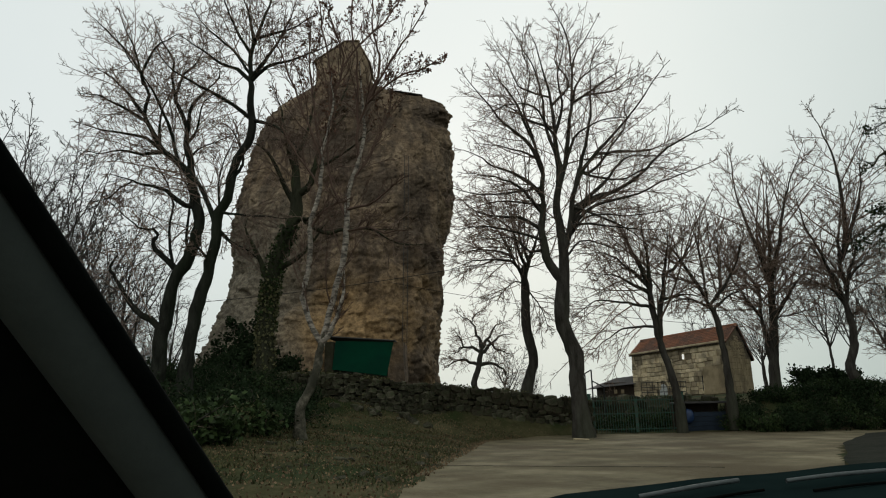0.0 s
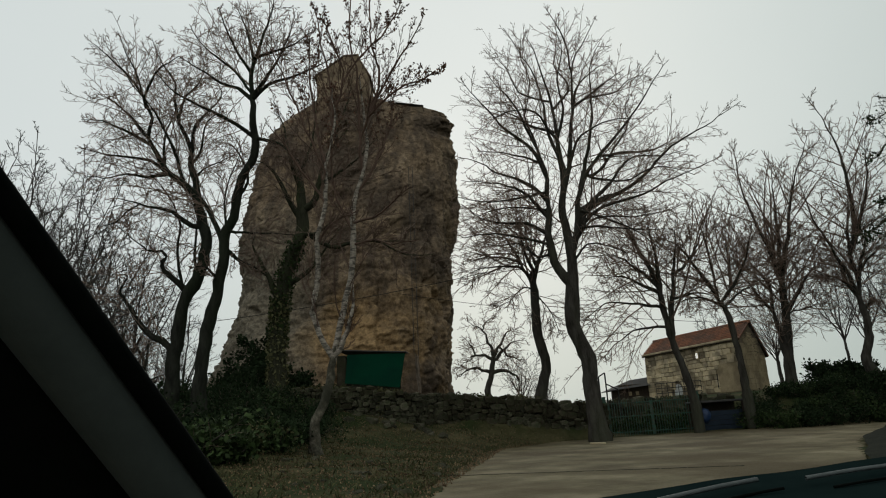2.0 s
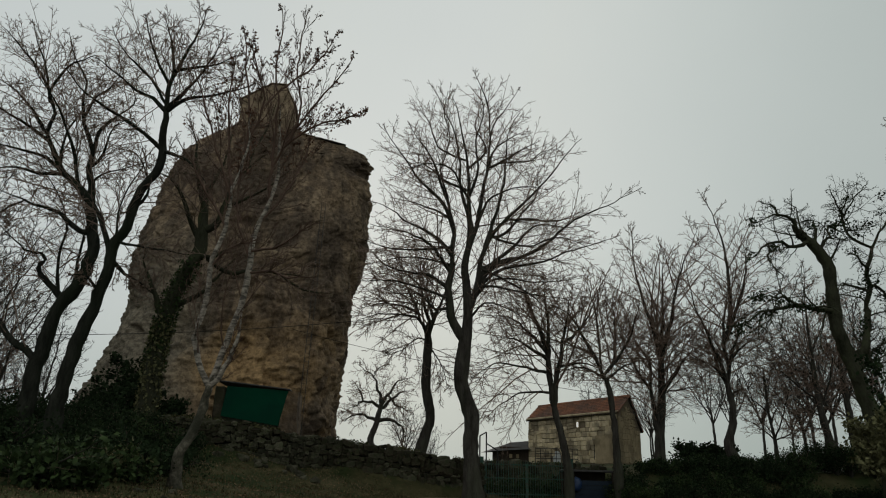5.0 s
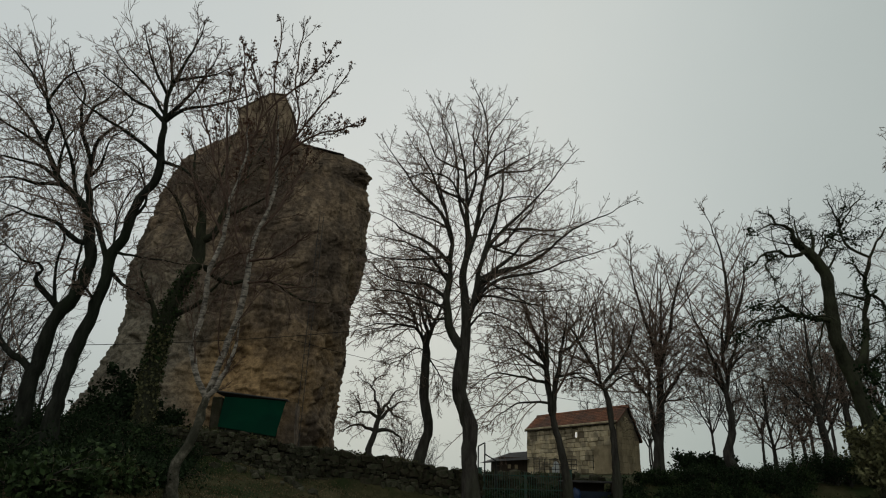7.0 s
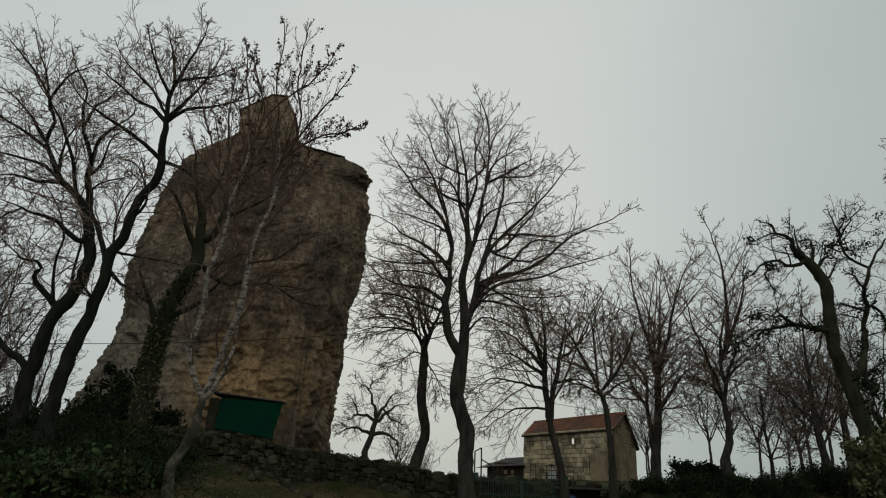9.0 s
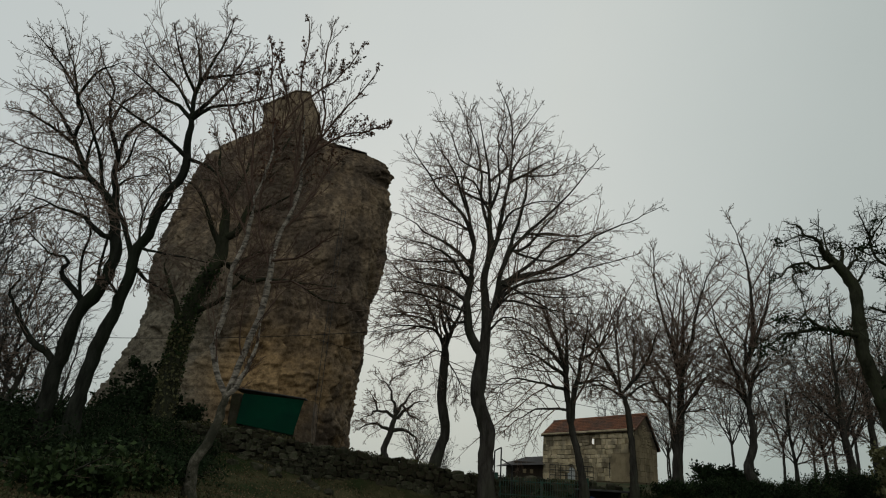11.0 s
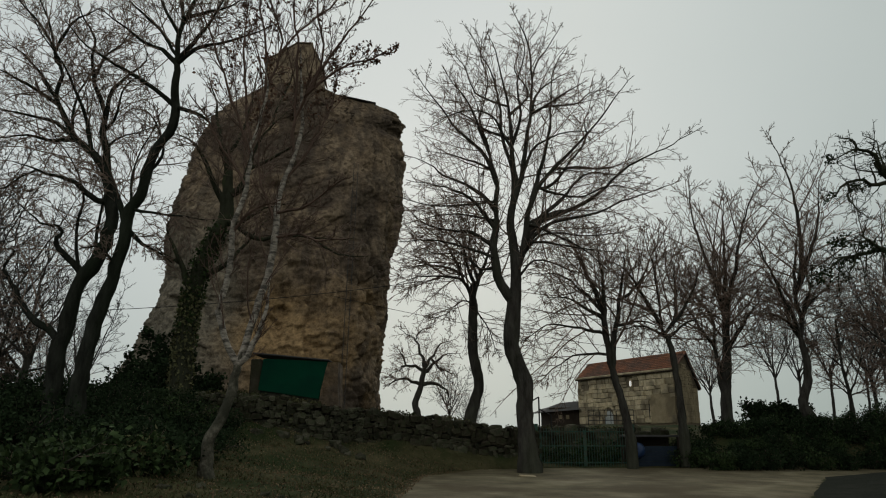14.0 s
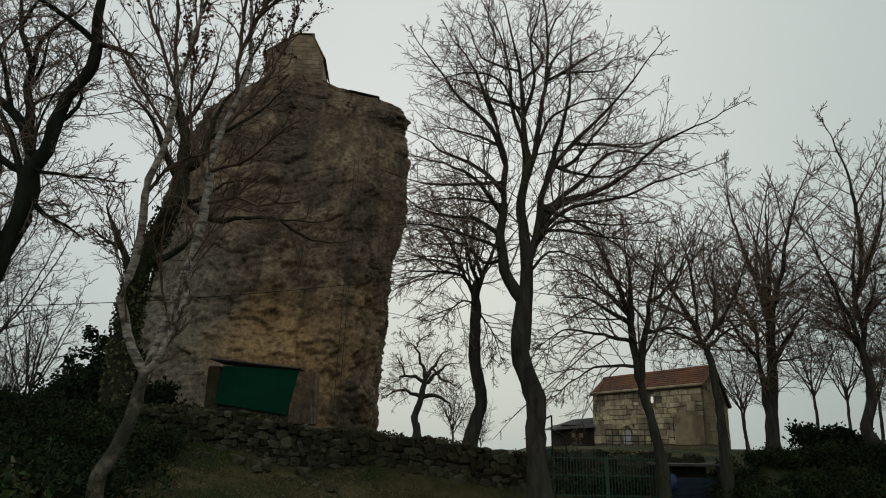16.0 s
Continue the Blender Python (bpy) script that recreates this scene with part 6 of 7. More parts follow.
def bank_second_tree():
    stem = [(18.57, 31.00, 2.58), (18.36, 31.00, 3.03), (18.28, 31.00, 3.48), (18.64, 31.00, 4.35), (18.67, 31.00, 5.44), (18.54, 31.00, 6.12)]
    limbs = []
    limbs.append((0.14, [(18.49, 31.00, 5.98), (18.31, 31.20, 6.83), (18.24, 31.40, 8.00), (17.81, 31.60, 9.04)]))
    limbs.append((0.15, [(18.56, 31.00, 6.05), (18.68, 30.80, 7.35), (19.04, 30.60, 8.33), (19.03, 30.40, 9.44)]))
    limbs.append((0.07, [(18.70, 31.00, 5.37), (19.02, 31.05, 5.79), (19.38, 31.10, 5.96)]))
    limbs.append((0.12, [(18.69, 31.00, 6.96), (18.70, 31.27, 8.29), (19.14, 31.53, 10.16), (19.68, 31.80, 12.12)]))
    limbs.append((0.08, [(18.78, 31.00, 7.25), (20.11, 31.40, 8.39), (21.38, 31.80, 8.99)]))
    limbs.append((0.07, [(18.41, 31.00, 6.32), (17.37, 30.60, 6.98), (16.44, 30.20, 7.14)]))
    limbs.append((0.13, [(18.76, 31.00, 8.01), (19.38, 31.20, 10.35), (19.45, 31.40, 13.39), (19.24, 31.60, 15.00), (18.70, 31.80, 16.79)]))
    limbs.append((0.09, [(18.39, 31.00, 6.09), (17.83, 30.67, 7.88), (16.94, 30.33, 9.95), (16.58, 30.00, 11.52)]))
    limbs.append((0.12, [(18.76, 31.00, 8.01), (19.44, 30.50, 10.77), (19.66, 30.00, 13.27)]))
    tree("tree", "bare upright tree with a curved foot on the bank", stem, limbs, 0.21, 30, limb=1.1, min_r=0.0084, reach=1.1, stout=1.1, up=0.05, density=1.05, wobble=0.11)


def oak_tree():
    stem = [(23.35, 27.00, 2.49), (23.03, 27.00, 3.60), (22.70, 27.00, 4.74), (22.31, 27.00, 6.19), (21.93, 27.00, 7.53), (21.71, 27.00, 8.57), (21.75, 27.00, 9.87), (21.79, 27.00, 11.07), (21.48, 27.00, 11.85), (20.83, 27.00, 12.47)]
    limbs = []
    limbs.append((0.17, [(21.04, 27.00, 12.33), (20.32, 26.90, 12.55), (19.81, 26.80, 13.10), (19.03, 26.70, 13.29), (18.38, 26.60, 13.07), (17.79, 26.50, 12.75)]))
    limbs.append((0.13, [(20.92, 27.00, 12.32), (20.14, 26.76, 11.94), (19.31, 26.52, 11.94), (18.39, 26.28, 11.35), (17.61, 26.04, 10.78), (17.15, 25.80, 10.87)]))
    limbs.append((0.15, [(21.70, 27.00, 9.21), (20.38, 26.65, 9.05), (19.05, 26.30, 9.01), (17.80, 25.95, 9.26), (16.56, 25.60, 8.87)]))
    limbs.append((0.11, [(19.71, 27.00, 9.17), (18.00, 26.60, 8.58), (16.82, 26.20, 7.91), (16.10, 25.80, 7.63), (15.08, 25.40, 7.66)]))
    limbs.append((0.24, [(22.15, 27.00, 6.86), (22.77, 27.06, 7.66), (23.15, 27.12, 8.46), (23.43, 27.18, 9.80), (23.89, 27.24, 10.65), (23.97, 27.30, 11.50), (24.52, 27.36, 12.69), (24.70, 27.42, 13.59), (25.35, 27.48, 14.27), (25.44, 27.54, 14.95), (26.29, 27.60, 15.62)]))
    limbs.append((0.09, [(23.72, 27.00, 10.98), (23.39, 26.93, 11.56), (23.12, 26.87, 11.95), (22.73, 26.80, 12.00)]))
    limbs.append((0.08, [(23.45, 27.00, 10.23), (22.65, 27.13, 10.62), (22.33, 27.27, 10.52), (21.99, 27.40, 10.25)]))
    limbs.append((0.11, [(23.70, 27.00, 10.04), (24.74, 27.40, 10.50), (25.21, 27.80, 9.77), (26.36, 28.20, 10.15)]))
    limbs.append((0.11, [(24.18, 27.00, 12.77), (23.58, 27.23, 13.00), (23.43, 27.45, 13.75), (23.97, 27.68, 15.08), (24.17, 27.90, 16.35)]))
    limbs.append((0.1, [(21.24, 27.00, 12.13), (21.46, 27.23, 13.29), (20.91, 27.47, 13.20), (20.66, 27.70, 13.66)]))
    limbs.append((0.09, [(21.48, 27.00, 11.82), (22.49, 27.25, 12.73), (22.67, 27.50, 13.40), (23.60, 27.75, 13.59), (25.07, 28.00, 13.89)]))
    limbs.append((0.07, [(23.30, 27.00, 14.15), (24.51, 27.70, 15.27), (25.93, 28.40, 16.21)]))
    limbs.append((0.07, [(23.16, 27.00, 14.43), (22.69, 27.10, 14.70), (22.44, 27.20, 15.31)]))
    limbs.append((0.07, [(20.41, 27.00, 12.54), (21.02, 27.40, 13.47), (21.18, 27.80, 14.33), (21.04, 28.20, 14.83)]))
    limbs.append((0.07, [(19.24, 27.00, 13.36), (18.94, 26.80, 13.88), (18.37, 26.60, 13.96)]))
    limbs.append((0.07, [(21.71, 27.00, 11.47), (22.03, 26.70, 11.68), (21.91, 26.40, 12.01), (21.47, 26.10, 12.03)]))
    limbs.append((0.1, [(22.35, 27.00, 6.14), (23.59, 27.27, 7.25), (24.48, 27.53, 7.87), (25.70, 27.80, 8.53)]))
    limbs.append((0.06, [(18.73, 27.00, 11.44), (18.28, 26.20, 10.64), (18.10, 25.40, 10.00)]))
    limbs.append((0.06, [(18.56, 27.00, 9.53), (18.02, 26.10, 8.58), (17.53, 25.20, 7.64)]))
    root = tree("tree", "old gnarled oak with thick twisted mossy limbs", stem, limbs, 0.36, 31, bark=M_MOSS, twig=M_MOSS, wobble=0.3, up=0.02, spread=1.1, density=0.8, min_r=0.0062, knot=0.08, taper=0.4, reach=0.55, limb=0.8, stout=2.2)
    # clumps of moss and ivy on the limbs
    rng = np.random.default_rng(12)
    pool = np.vstack([spline(p, 0.12)[4:] for q, p in limbs if q > 0.08]) - np.array(stem[0])
    seeds = pool[rng.integers(0, len(pool), 60)]
    at = np.repeat(seeds, 45, axis=0) + rng.normal(size=(2700, 3)) * np.array([0.16, 0.16, 0.12])
    v, f = leaf_cloud(rng, at, 0.09, 0.5, 1.1)
    link("ivy", v, f, M_SHRUB, root, "dark clumps of ivy and moss on the limbs")


def roadside_tree():
    stem = [(23.92, 24.00, 0.12), (24.10, 24.00, 1.81), (24.36, 24.00, 5.40), (24.76, 24.00, 9.79), (24.80, 24.00, 13.49)]
    limbs = []
    limbs.append((0.12, [(24.79, 24.00, 13.21), (25.03, 24.13, 15.23), (24.53, 24.27, 16.12), (23.24, 24.40, 15.64)]))
    limbs.append((0.1, [(24.88, 24.00, 14.32), (24.64, 23.80, 16.74), (24.27, 23.60, 17.81)]))
    limbs.append((0.1, [(24.76, 24.00, 9.79), (24.10, 24.25, 12.61), (23.18, 24.50, 12.26)]))
    limbs.append((0.14, [(24.76, 24.00, 13.35), (26.65, 24.25, 16.56), (27.36, 24.50, 19.80)]))
    limbs.append((0.14, [(24.67, 24.00, 8.29), (27.06, 23.75, 10.83), (28.94, 23.50, 14.33)]))
    limbs.append((0.07, [(24.76, 24.00, 9.79), (23.64, 23.75, 10.69), (22.51, 23.50, 10.31)]))
    tree("tree", "tall bare tree at the edge of the verge", stem, limbs, 0.3, 36, density=1.05, up=0.03, wobble=0.13)


def wood_edge_tree():
    stem = [(-14.54, 31.00, 2.33), (-14.57, 31.00, 2.77), (-14.58, 31.00, 3.34), (-14.27, 31.00, 4.28), (-14.06, 31.00, 5.11)]
    limbs = []
    limbs.append((0.09, [(-14.05, 31.00, 5.04), (-14.46, 31.30, 5.97), (-15.04, 31.60, 6.97)]))
    limbs.append((0.06, [(-14.25, 31.00, 4.28), (-13.51, 31.25, 4.77), (-13.12, 31.50, 5.06)]))
    limbs.append((0.09, [(-14.08, 31.00, 4.99), (-15.02, 30.70, 5.84), (-16.09, 30.40, 6.31)]))
    limbs.append((0.07, [(-14.34, 31.00, 4.09), (-15.49, 31.25, 4.71), (-16.51, 31.50, 4.68)]))
    limbs.append((0.08, [(-14.08, 31.00, 4.99), (-13.65, 30.75, 5.88), (-13.58, 30.50, 6.73)]))
    limbs.append((0.05, [(-14.60, 31.00, 3.23), (-15.70, 31.20, 3.76), (-16.42, 31.40, 3.51)]))
    limbs.append((0.08, [(-14.18, 31.00, 4.40), (-15.22, 31.40, 5.22), (-16.14, 31.80, 6.44)]))
    tree("tree", "small bare tree with a dense dark crown at the wood's edge", stem, limbs, 0.17, 37, density=0.9, up=0.0, spread=1.0, wobble=0.18, knot=0.05)


def slope_tree():
    stem = [(25.03, 33.00, 3.30), (25.01, 33.00, 3.87), (24.80, 33.00, 5.31), (24.70, 33.00, 7.24)]
    limbs = []
    limbs.append((0.15, [(24.70, 33.00, 7.02), (24.96, 33.27, 9.16), (25.22, 33.53, 11.17), (25.75, 33.80, 13.64)]))
    limbs.append((0.09, [(24.80, 33.00, 5.31), (25.18, 32.60, 6.91), (25.35, 32.20, 8.67)]))
    limbs.append((0.07, [(24.73, 33.00, 5.90), (23.58, 32.73, 6.56), (22.53, 32.47, 7.22), (21.38, 32.20, 7.12)]))
    limbs.append((0.05, [(24.84, 33.00, 5.09), (24.21, 33.40, 5.47), (23.64, 33.80, 5.33)]))
    limbs.append((0.06, [(24.69, 33.00, 7.70), (24.20, 33.40, 8.67), (23.67, 33.80, 9.03)]))
    limbs.append((0.09, [(24.73, 33.00, 8.47), (25.83, 33.40, 9.87), (26.68, 33.80, 11.66)]))
    limbs.append((0.04, [(24.90, 33.00, 4.44), (23.50, 32.60, 4.51), (22.54, 32.20, 4.16)]))
    limbs.append((0.05, [(24.67, 33.00, 7.24), (24.15, 33.60, 7.46), (23.61, 34.20, 7.99)]))
    tree("tree", "bare slender tree on the bank beside the oak", stem, limbs, 0.2, 32, limb=0.7, min_r=0.0088, up=0.03, density=1.05, wobble=0.13)


def slope_second_tree():
    stem = [(27.68, 34.50, 3.58), (27.62, 34.50, 4.18), (27.55, 34.50, 6.01), (27.54, 34.50, 7.91)]
    limbs = []
    limbs.append((0.15, [(27.53, 34.50, 7.67), (28.04, 34.90, 9.98), (28.67, 35.30, 12.52)]))
    limbs.append((0.1, [(27.55, 34.50, 6.01), (28.13, 34.10, 7.56), (28.48, 33.70, 9.27)]))
    limbs.append((0.06, [(27.52, 34.50, 6.32), (26.30, 34.10, 7.00), (25.09, 33.70, 6.59)]))
    limbs.append((0.08, [(27.57, 34.50, 7.59), (27.00, 34.90, 8.76), (26.77, 35.30, 9.98)]))
    limbs.append((0.05, [(27.59, 34.50, 5.24), (27.02, 34.90, 5.72), (26.59, 35.30, 5.58)]))
    limbs.append((0.09, [(27.71, 34.50, 4.48), (28.85, 34.80, 5.63), (29.61, 35.10, 7.45)]))
    tree("tree", "bare slender tree on the bank beside the oak", stem, limbs, 0.2, 34, limb=0.7, min_r=0.0088, up=0.03, density=1.05, wobble=0.13)


def sapling():
    stem = [(23.98, 36.00, 3.21), (23.97, 36.00, 3.98), (23.79, 36.00, 5.45), (23.78, 36.00, 6.81), (23.78, 36.00, 7.78)]
    limbs = []
    limbs.append((0.04, [(23.99, 36.00, 4.05), (23.53, 36.40, 4.61), (22.55, 36.80, 5.31)]))
    limbs.append((0.04, [(23.78, 36.00, 5.37), (22.60, 35.60, 5.92), (21.65, 35.20, 6.43)]))
    limbs.append((0.04, [(24.02, 36.00, 3.98), (25.33, 36.25, 4.43), (26.40, 36.50, 5.11)]))
    limbs.append((0.05, [(23.98, 36.00, 3.98), (24.43, 35.75, 5.38), (24.88, 35.50, 6.96)]))
    limbs.append((0.035, [(23.76, 36.00, 6.01), (23.60, 36.30, 7.00), (23.32, 36.60, 7.77)]))
    limbs.append((0.035, [(23.83, 36.00, 4.90), (24.72, 36.40, 6.25), (25.24, 36.80, 7.47)]))
    limbs.append((0.03, [(23.76, 36.00, 6.97), (24.21, 35.80, 7.94), (24.26, 35.60, 8.57)]))
    limbs.append((0.03, [(23.92, 36.00, 4.28), (23.50, 36.50, 5.24), (23.23, 37.00, 5.60)]))
    tree("sapling", "thin bare sapling with fine branches above the hedge", stem, limbs, 0.09, 35, up=0.02, density=0.8)


def far_tree():
    stem = [(2.85, 58.00, 2.44), (2.76, 58.00, 3.57), (2.59, 58.00, 4.41), (3.04, 58.00, 5.87), (3.31, 58.00, 7.17)]
    limbs = []
    limbs.append((0.2, [(3.32, 58.00, 6.99), (4.29, 58.67, 7.70), (5.15, 59.33, 8.26), (6.46, 60.00, 8.58)]))
    limbs.append((0.18, [(3.29, 58.00, 6.99), (2.37, 57.67, 7.52), (1.58, 57.33, 7.17), (0.56, 57.00, 6.15)]))
    limbs.append((0.17, [(3.04, 58.00, 5.87), (1.89, 58.33, 6.27), (0.85, 58.67, 5.71), (0.05, 59.00, 6.04)]))
    limbs.append((0.17, [(3.31, 58.00, 7.10), (2.89, 57.75, 8.32), (2.28, 57.50, 9.34), (1.38, 57.25, 10.08), (0.44, 57.00, 10.95)]))
    limbs.append((0.16, [(3.31, 58.00, 7.10), (3.93, 58.33, 8.40), (4.54, 58.67, 9.53), (5.94, 59.00, 10.14)]))
    limbs.append((0.2, [(3.14, 58.00, 6.00), (4.13, 58.20, 5.90), (4.87, 58.40, 5.01), (4.84, 58.60, 3.60)]))
    limbs.append((0.16, [(2.35, 58.00, 9.27), (2.90, 58.50, 10.29), (3.74, 59.00, 10.79)]))
    limbs.append((0.15, [(4.24, 58.00, 7.63), (4.81, 58.50, 7.11), (5.94, 59.00, 6.90)]))
    limbs.append((0.15, [(1.59, 58.00, 7.23), (1.32, 58.50, 8.38), (0.64, 59.00, 8.97)]))
    tree("tree", "distant gnarled leafless tree beyond the wall", stem, limbs, 0.3, 33, wobble=0.24, up=0.02, spread=0.95, density=0.85, min_r=0.010, knot=0.09)


for build in (big_tree, thin_tree, left_tree, left_second_tree, ivy_tree, birch_tree, fence_tree, fence_second_tree, bank_tree, bank_second_tree, oak_tree, slope_tree, slope_second_tree, roadside_tree, wood_edge_tree, sapling, far_tree):
    build()


def plain_tree(label, seed, h, spread_r, r, **kw):
    rng = random.Random(seed)
    stem = [(0, 0, 0), (rng.uniform(-0.2, 0.2), rng.uniform(-0.2, 0.2), h * 0.18), (rng.uniform(-0.3, 0.3), rng.uniform(-0.3, 0.3), h * 0.36)]
    limbs = []
    n = 7
    for k in range(n):
        a = 2 * math.pi * k / n + rng.uniform(-0.3, 0.3)
        lean = rng.uniform(0.35, 1.0) * spread_r
        z0 = h * rng.uniform(0.24, 0.36)
        b = [p * (z0 / stem[2][2]) if i < 2 else z0 for i, p in enumerate(stem[2])]
        limbs.append((r * 0.5, [tuple(b), (b[0] + math.cos(a) * lean * 0.4, b[1] + math.sin(a) * lean * 0.4, z0 + h * 0.2),
                                (b[0] + math.cos(a) * lean * 0.75, b[1] + math.sin(a) * lean * 0.75, z0 + h * 0.42),
                                (b[0] + math.cos(a) * lean, b[1] + math.sin(a) * lean, h * rng.uniform(0.85, 1.0))]))
    return tree("tree", label, stem, limbs, r, seed, group="trees of the wood", **kw)


wood = [plain_tree("slender bare winter tree in an open wood", 41, 13.0, 3.9, 0.15, up=0.05, density=0.72, min_r=0.011, wobble=0.13, twig=M_TWIG_FAR),
        plain_tree("bare winter tree with a broad thin crown", 42, 11.0, 4.8, 0.16, up=0.02, density=0.72, min_r=0.011, wobble=0.13, twig=M_TWIG_FAR)]
wood.append(plain_tree("tall bare winter tree with a fine twiggy crown", 43, 13.0, 4.4, 0.12, up=0.03, density=0.86, min_r=0.006, wobble=0.12, limb=0.72, bark=M_TWIG_FAR, twig=M_TWIG_FAR))
for w, (x, y) in zip(wood, ((-19.0, 33.0), (35.5, 50.0), (-20.5, 40.0))):
    w.matrix_world = pose(x, y, float(height(x, y)), 0, 0, 20)
spots = [(-15.5, 31.0, 1, 0.7, 40), (-23.0, 38.0, 2, 1.3, 150), (-25.0, 46.0, 2, 1.55, 250), (-20.0, 43.0, 2, 1.2, 10), (-16.0, 40.0, 0, 0.7, 300), (-30.0, 42.0, 2, 1.7, 80), (-27.0, 41.0, 2, 1.6, 200), (-33.0, 45.0, 2, 1.75, 33), (-18.0, 36.0, 1, 0.5, 100), (-21.5, 35.0, 1, 0.55, 220), (-15.5, 36.5, 0, 0.42, 300),
         (24.5, 41.0, 2, 0.7, 60), (20.0, 43.0, 2, 0.5, 10), (22.0, 47.0, 2, 0.65, 330), (31.5, 38.0, 2, 0.85, 200), (29.0, 45.0, 2, 0.85, 100), (35.0, 40.0, 0, 1.0, 10),
         (6.0, 66.0, 1, 0.7, 70), (10.0, 78.0, 0, 0.5, 120), (8.5, 72.0, 1, 0.45, 190), (-24.0, 54.0, 0, 0.7, 15), (20.5, 54.0, 0, 0.6, 260)]
spots += [(26.3, 38.0, 2, 0.62, 130), (30.5, 41.5, 2, 0.95, 310), (33.5, 44.0, 2, 1.05, 170), (27.0, 48.0, 2, 0.9, 220), (36.0, 48.0, 1, 1.2, 20)]
for x, y, k, s, a in spots:
    c = copy_thing(wood[k], pose(x, y, float(height(x, y)) - 0.1, 0, 0, a))
    c.scale = (s, s, s)


# ================= shrubs, hedge, grass =================
def shrub(label, at, size, seed, n=2600, leaf=0.09, mat=None, name="shrub", stems=14):
    """A bush: thin stems from one foot, leaves in uneven clumps round their ends."""
    rng = np.random.default_rng(seed)
    z0 = float(height(at[0], at[1])) - 0.05
    root = thing(name, (at[0], at[1], z0), label, "shrub", "shrubs on the bank")
    ends = rng.normal(size=(stems, 3)) * 0.5
    ends[:, 2] = np.abs(ends[:, 2]) * 0.6 + 0.45
    ends *= np.array(size)
    P = np.stack([ends * t ** np.array([1.2, 1.2, 0.8]) for t in np.linspace(0, 1, 5)], 1)
    P[:, 1:-1] += rng.normal(size=P[:, 1:-1].shape) * 0.05
    v, f = tubes(P, np.broadcast_to(np.linspace(0.03, 0.008, 5), (stems, 5)).copy(), 4)
    link("branchwork", v, f, M_BARK, root)
    P2, R2 = sprout(rng, P, np.broadcast_to(np.linspace(0.02, 0.008, 5), (stems, 5)), 7, 0.5, 0.9, 0.1, 0.2, 0.2, 4, 0.6, 0.012, 0.004)
    v, f = tubes(P2, R2, 3)
    link("crown", v, f, M_TWIG, root)
    pool = P2[:, 1:].reshape(-1, 3)
    pick = pool[rng.integers(0, len(pool), n)] + rng.normal(size=(n, 3)) * 0.11
    v, f = leaf_cloud(rng, pick, leaf, 0.6)
    link("foliage", v, f, mat or M_SHRUB, root)
    return root


shrub("dark evergreen shrub before the foot of the rock", (-8.9, 30.5), (1.9, 1.1, 3.6), 51, 9000, 0.1)
shrub("dark evergreen shrub before the foot of the rock", (-7.5, 29.9), (1.3, 0.9, 2.0), 55, 6000, 0.1)
shrub("dark evergreen shrub before the foot of the rock", (-10.6, 31.0), (1.6, 1.2, 2.3), 52, 7000, 0.1)
shrub("tall ivy-grown bush with pale leaves on the verge", (17.6, 20.0), (0.95, 0.8, 3.3), 53, 6000, 0.1, M_IVY_PALE)
shrub("tall dark ivy bush on the verge", (19.0, 20.8), (1.0, 0.9, 4.2), 54, 6500, 0.1)
brng = random.Random(77)
for k in range(16):
    y = brng.uniform(20.0, 27.5)
    x = brng.uniform(-9.5, -3.6) if y > 22 else brng.uniform(-10, -5.0)
    s = brng.uniform(0.5, 1.0)
    shrub("tangled dark green bramble bush on the grassy bank", (x, y), (1.1 * s, 0.9 * s, 1.0 * s), 60 + k, 2000, 0.055, M_SHRUB if k % 3 else M_IVY)
for k in range(5):
    shrub("tangled dark green bramble bush on the grassy bank", (brng.uniform(-6.6, -4.4), brng.uniform(13.5, 17.5)), (0.8, 0.7, 0.8), 90 + k, 1300, 0.085, M_IVY_PALE if k % 4 == 1 else M_IVY)
for k in range(16):
    y = brng.uniform(14.5, 23.0)
    shrub("low tangle of bramble and ivy on the bank", (brng.uniform(-12.0, -6.0 + 0.12 * (y - 14)), y), (1.2, 1.0, 0.62), 460 + k, 1700, 0.06, M_IVY if k % 3 == 0 else M_SHRUB)


for k in range(14):
    y = brng.uniform(18.0, 26.0)
    shrub("dark bramble bush beside the birch on the bank", (brng.uniform(-9.0, -4.6 - 0.09 * (y - 18)), y), (1.05, 0.9, 0.9), 490 + k, 2200, 0.06)
for k in range(22):
    y = brng.uniform(21.5, 28.0)
    shrub("dark evergreen undergrowth below the leaning trees", (brng.uniform(-0.43, -0.27) * y, y), (1.0, 0.9, brng.uniform(0.7, 1.2)), 520 + k, 2200, 0.06)
shrub("dark evergreen shrub before the foot of the rock", (-8.2, 27.8), (1.1, 0.8, 1.9), 56, 5000, 0.09)


def hedge_top(x):
    return float(lerp_at(x, [12.4, 14.6, 15.5, 16.6, 17.7, 18.7, 20.5, 22.0, 23.4, 25.5, 30.0], [2.2, 2.6, 3.1, 3.4, 3.3, 3.0, 3.3, 3.7, 4.0, 4.3, 4.5]))


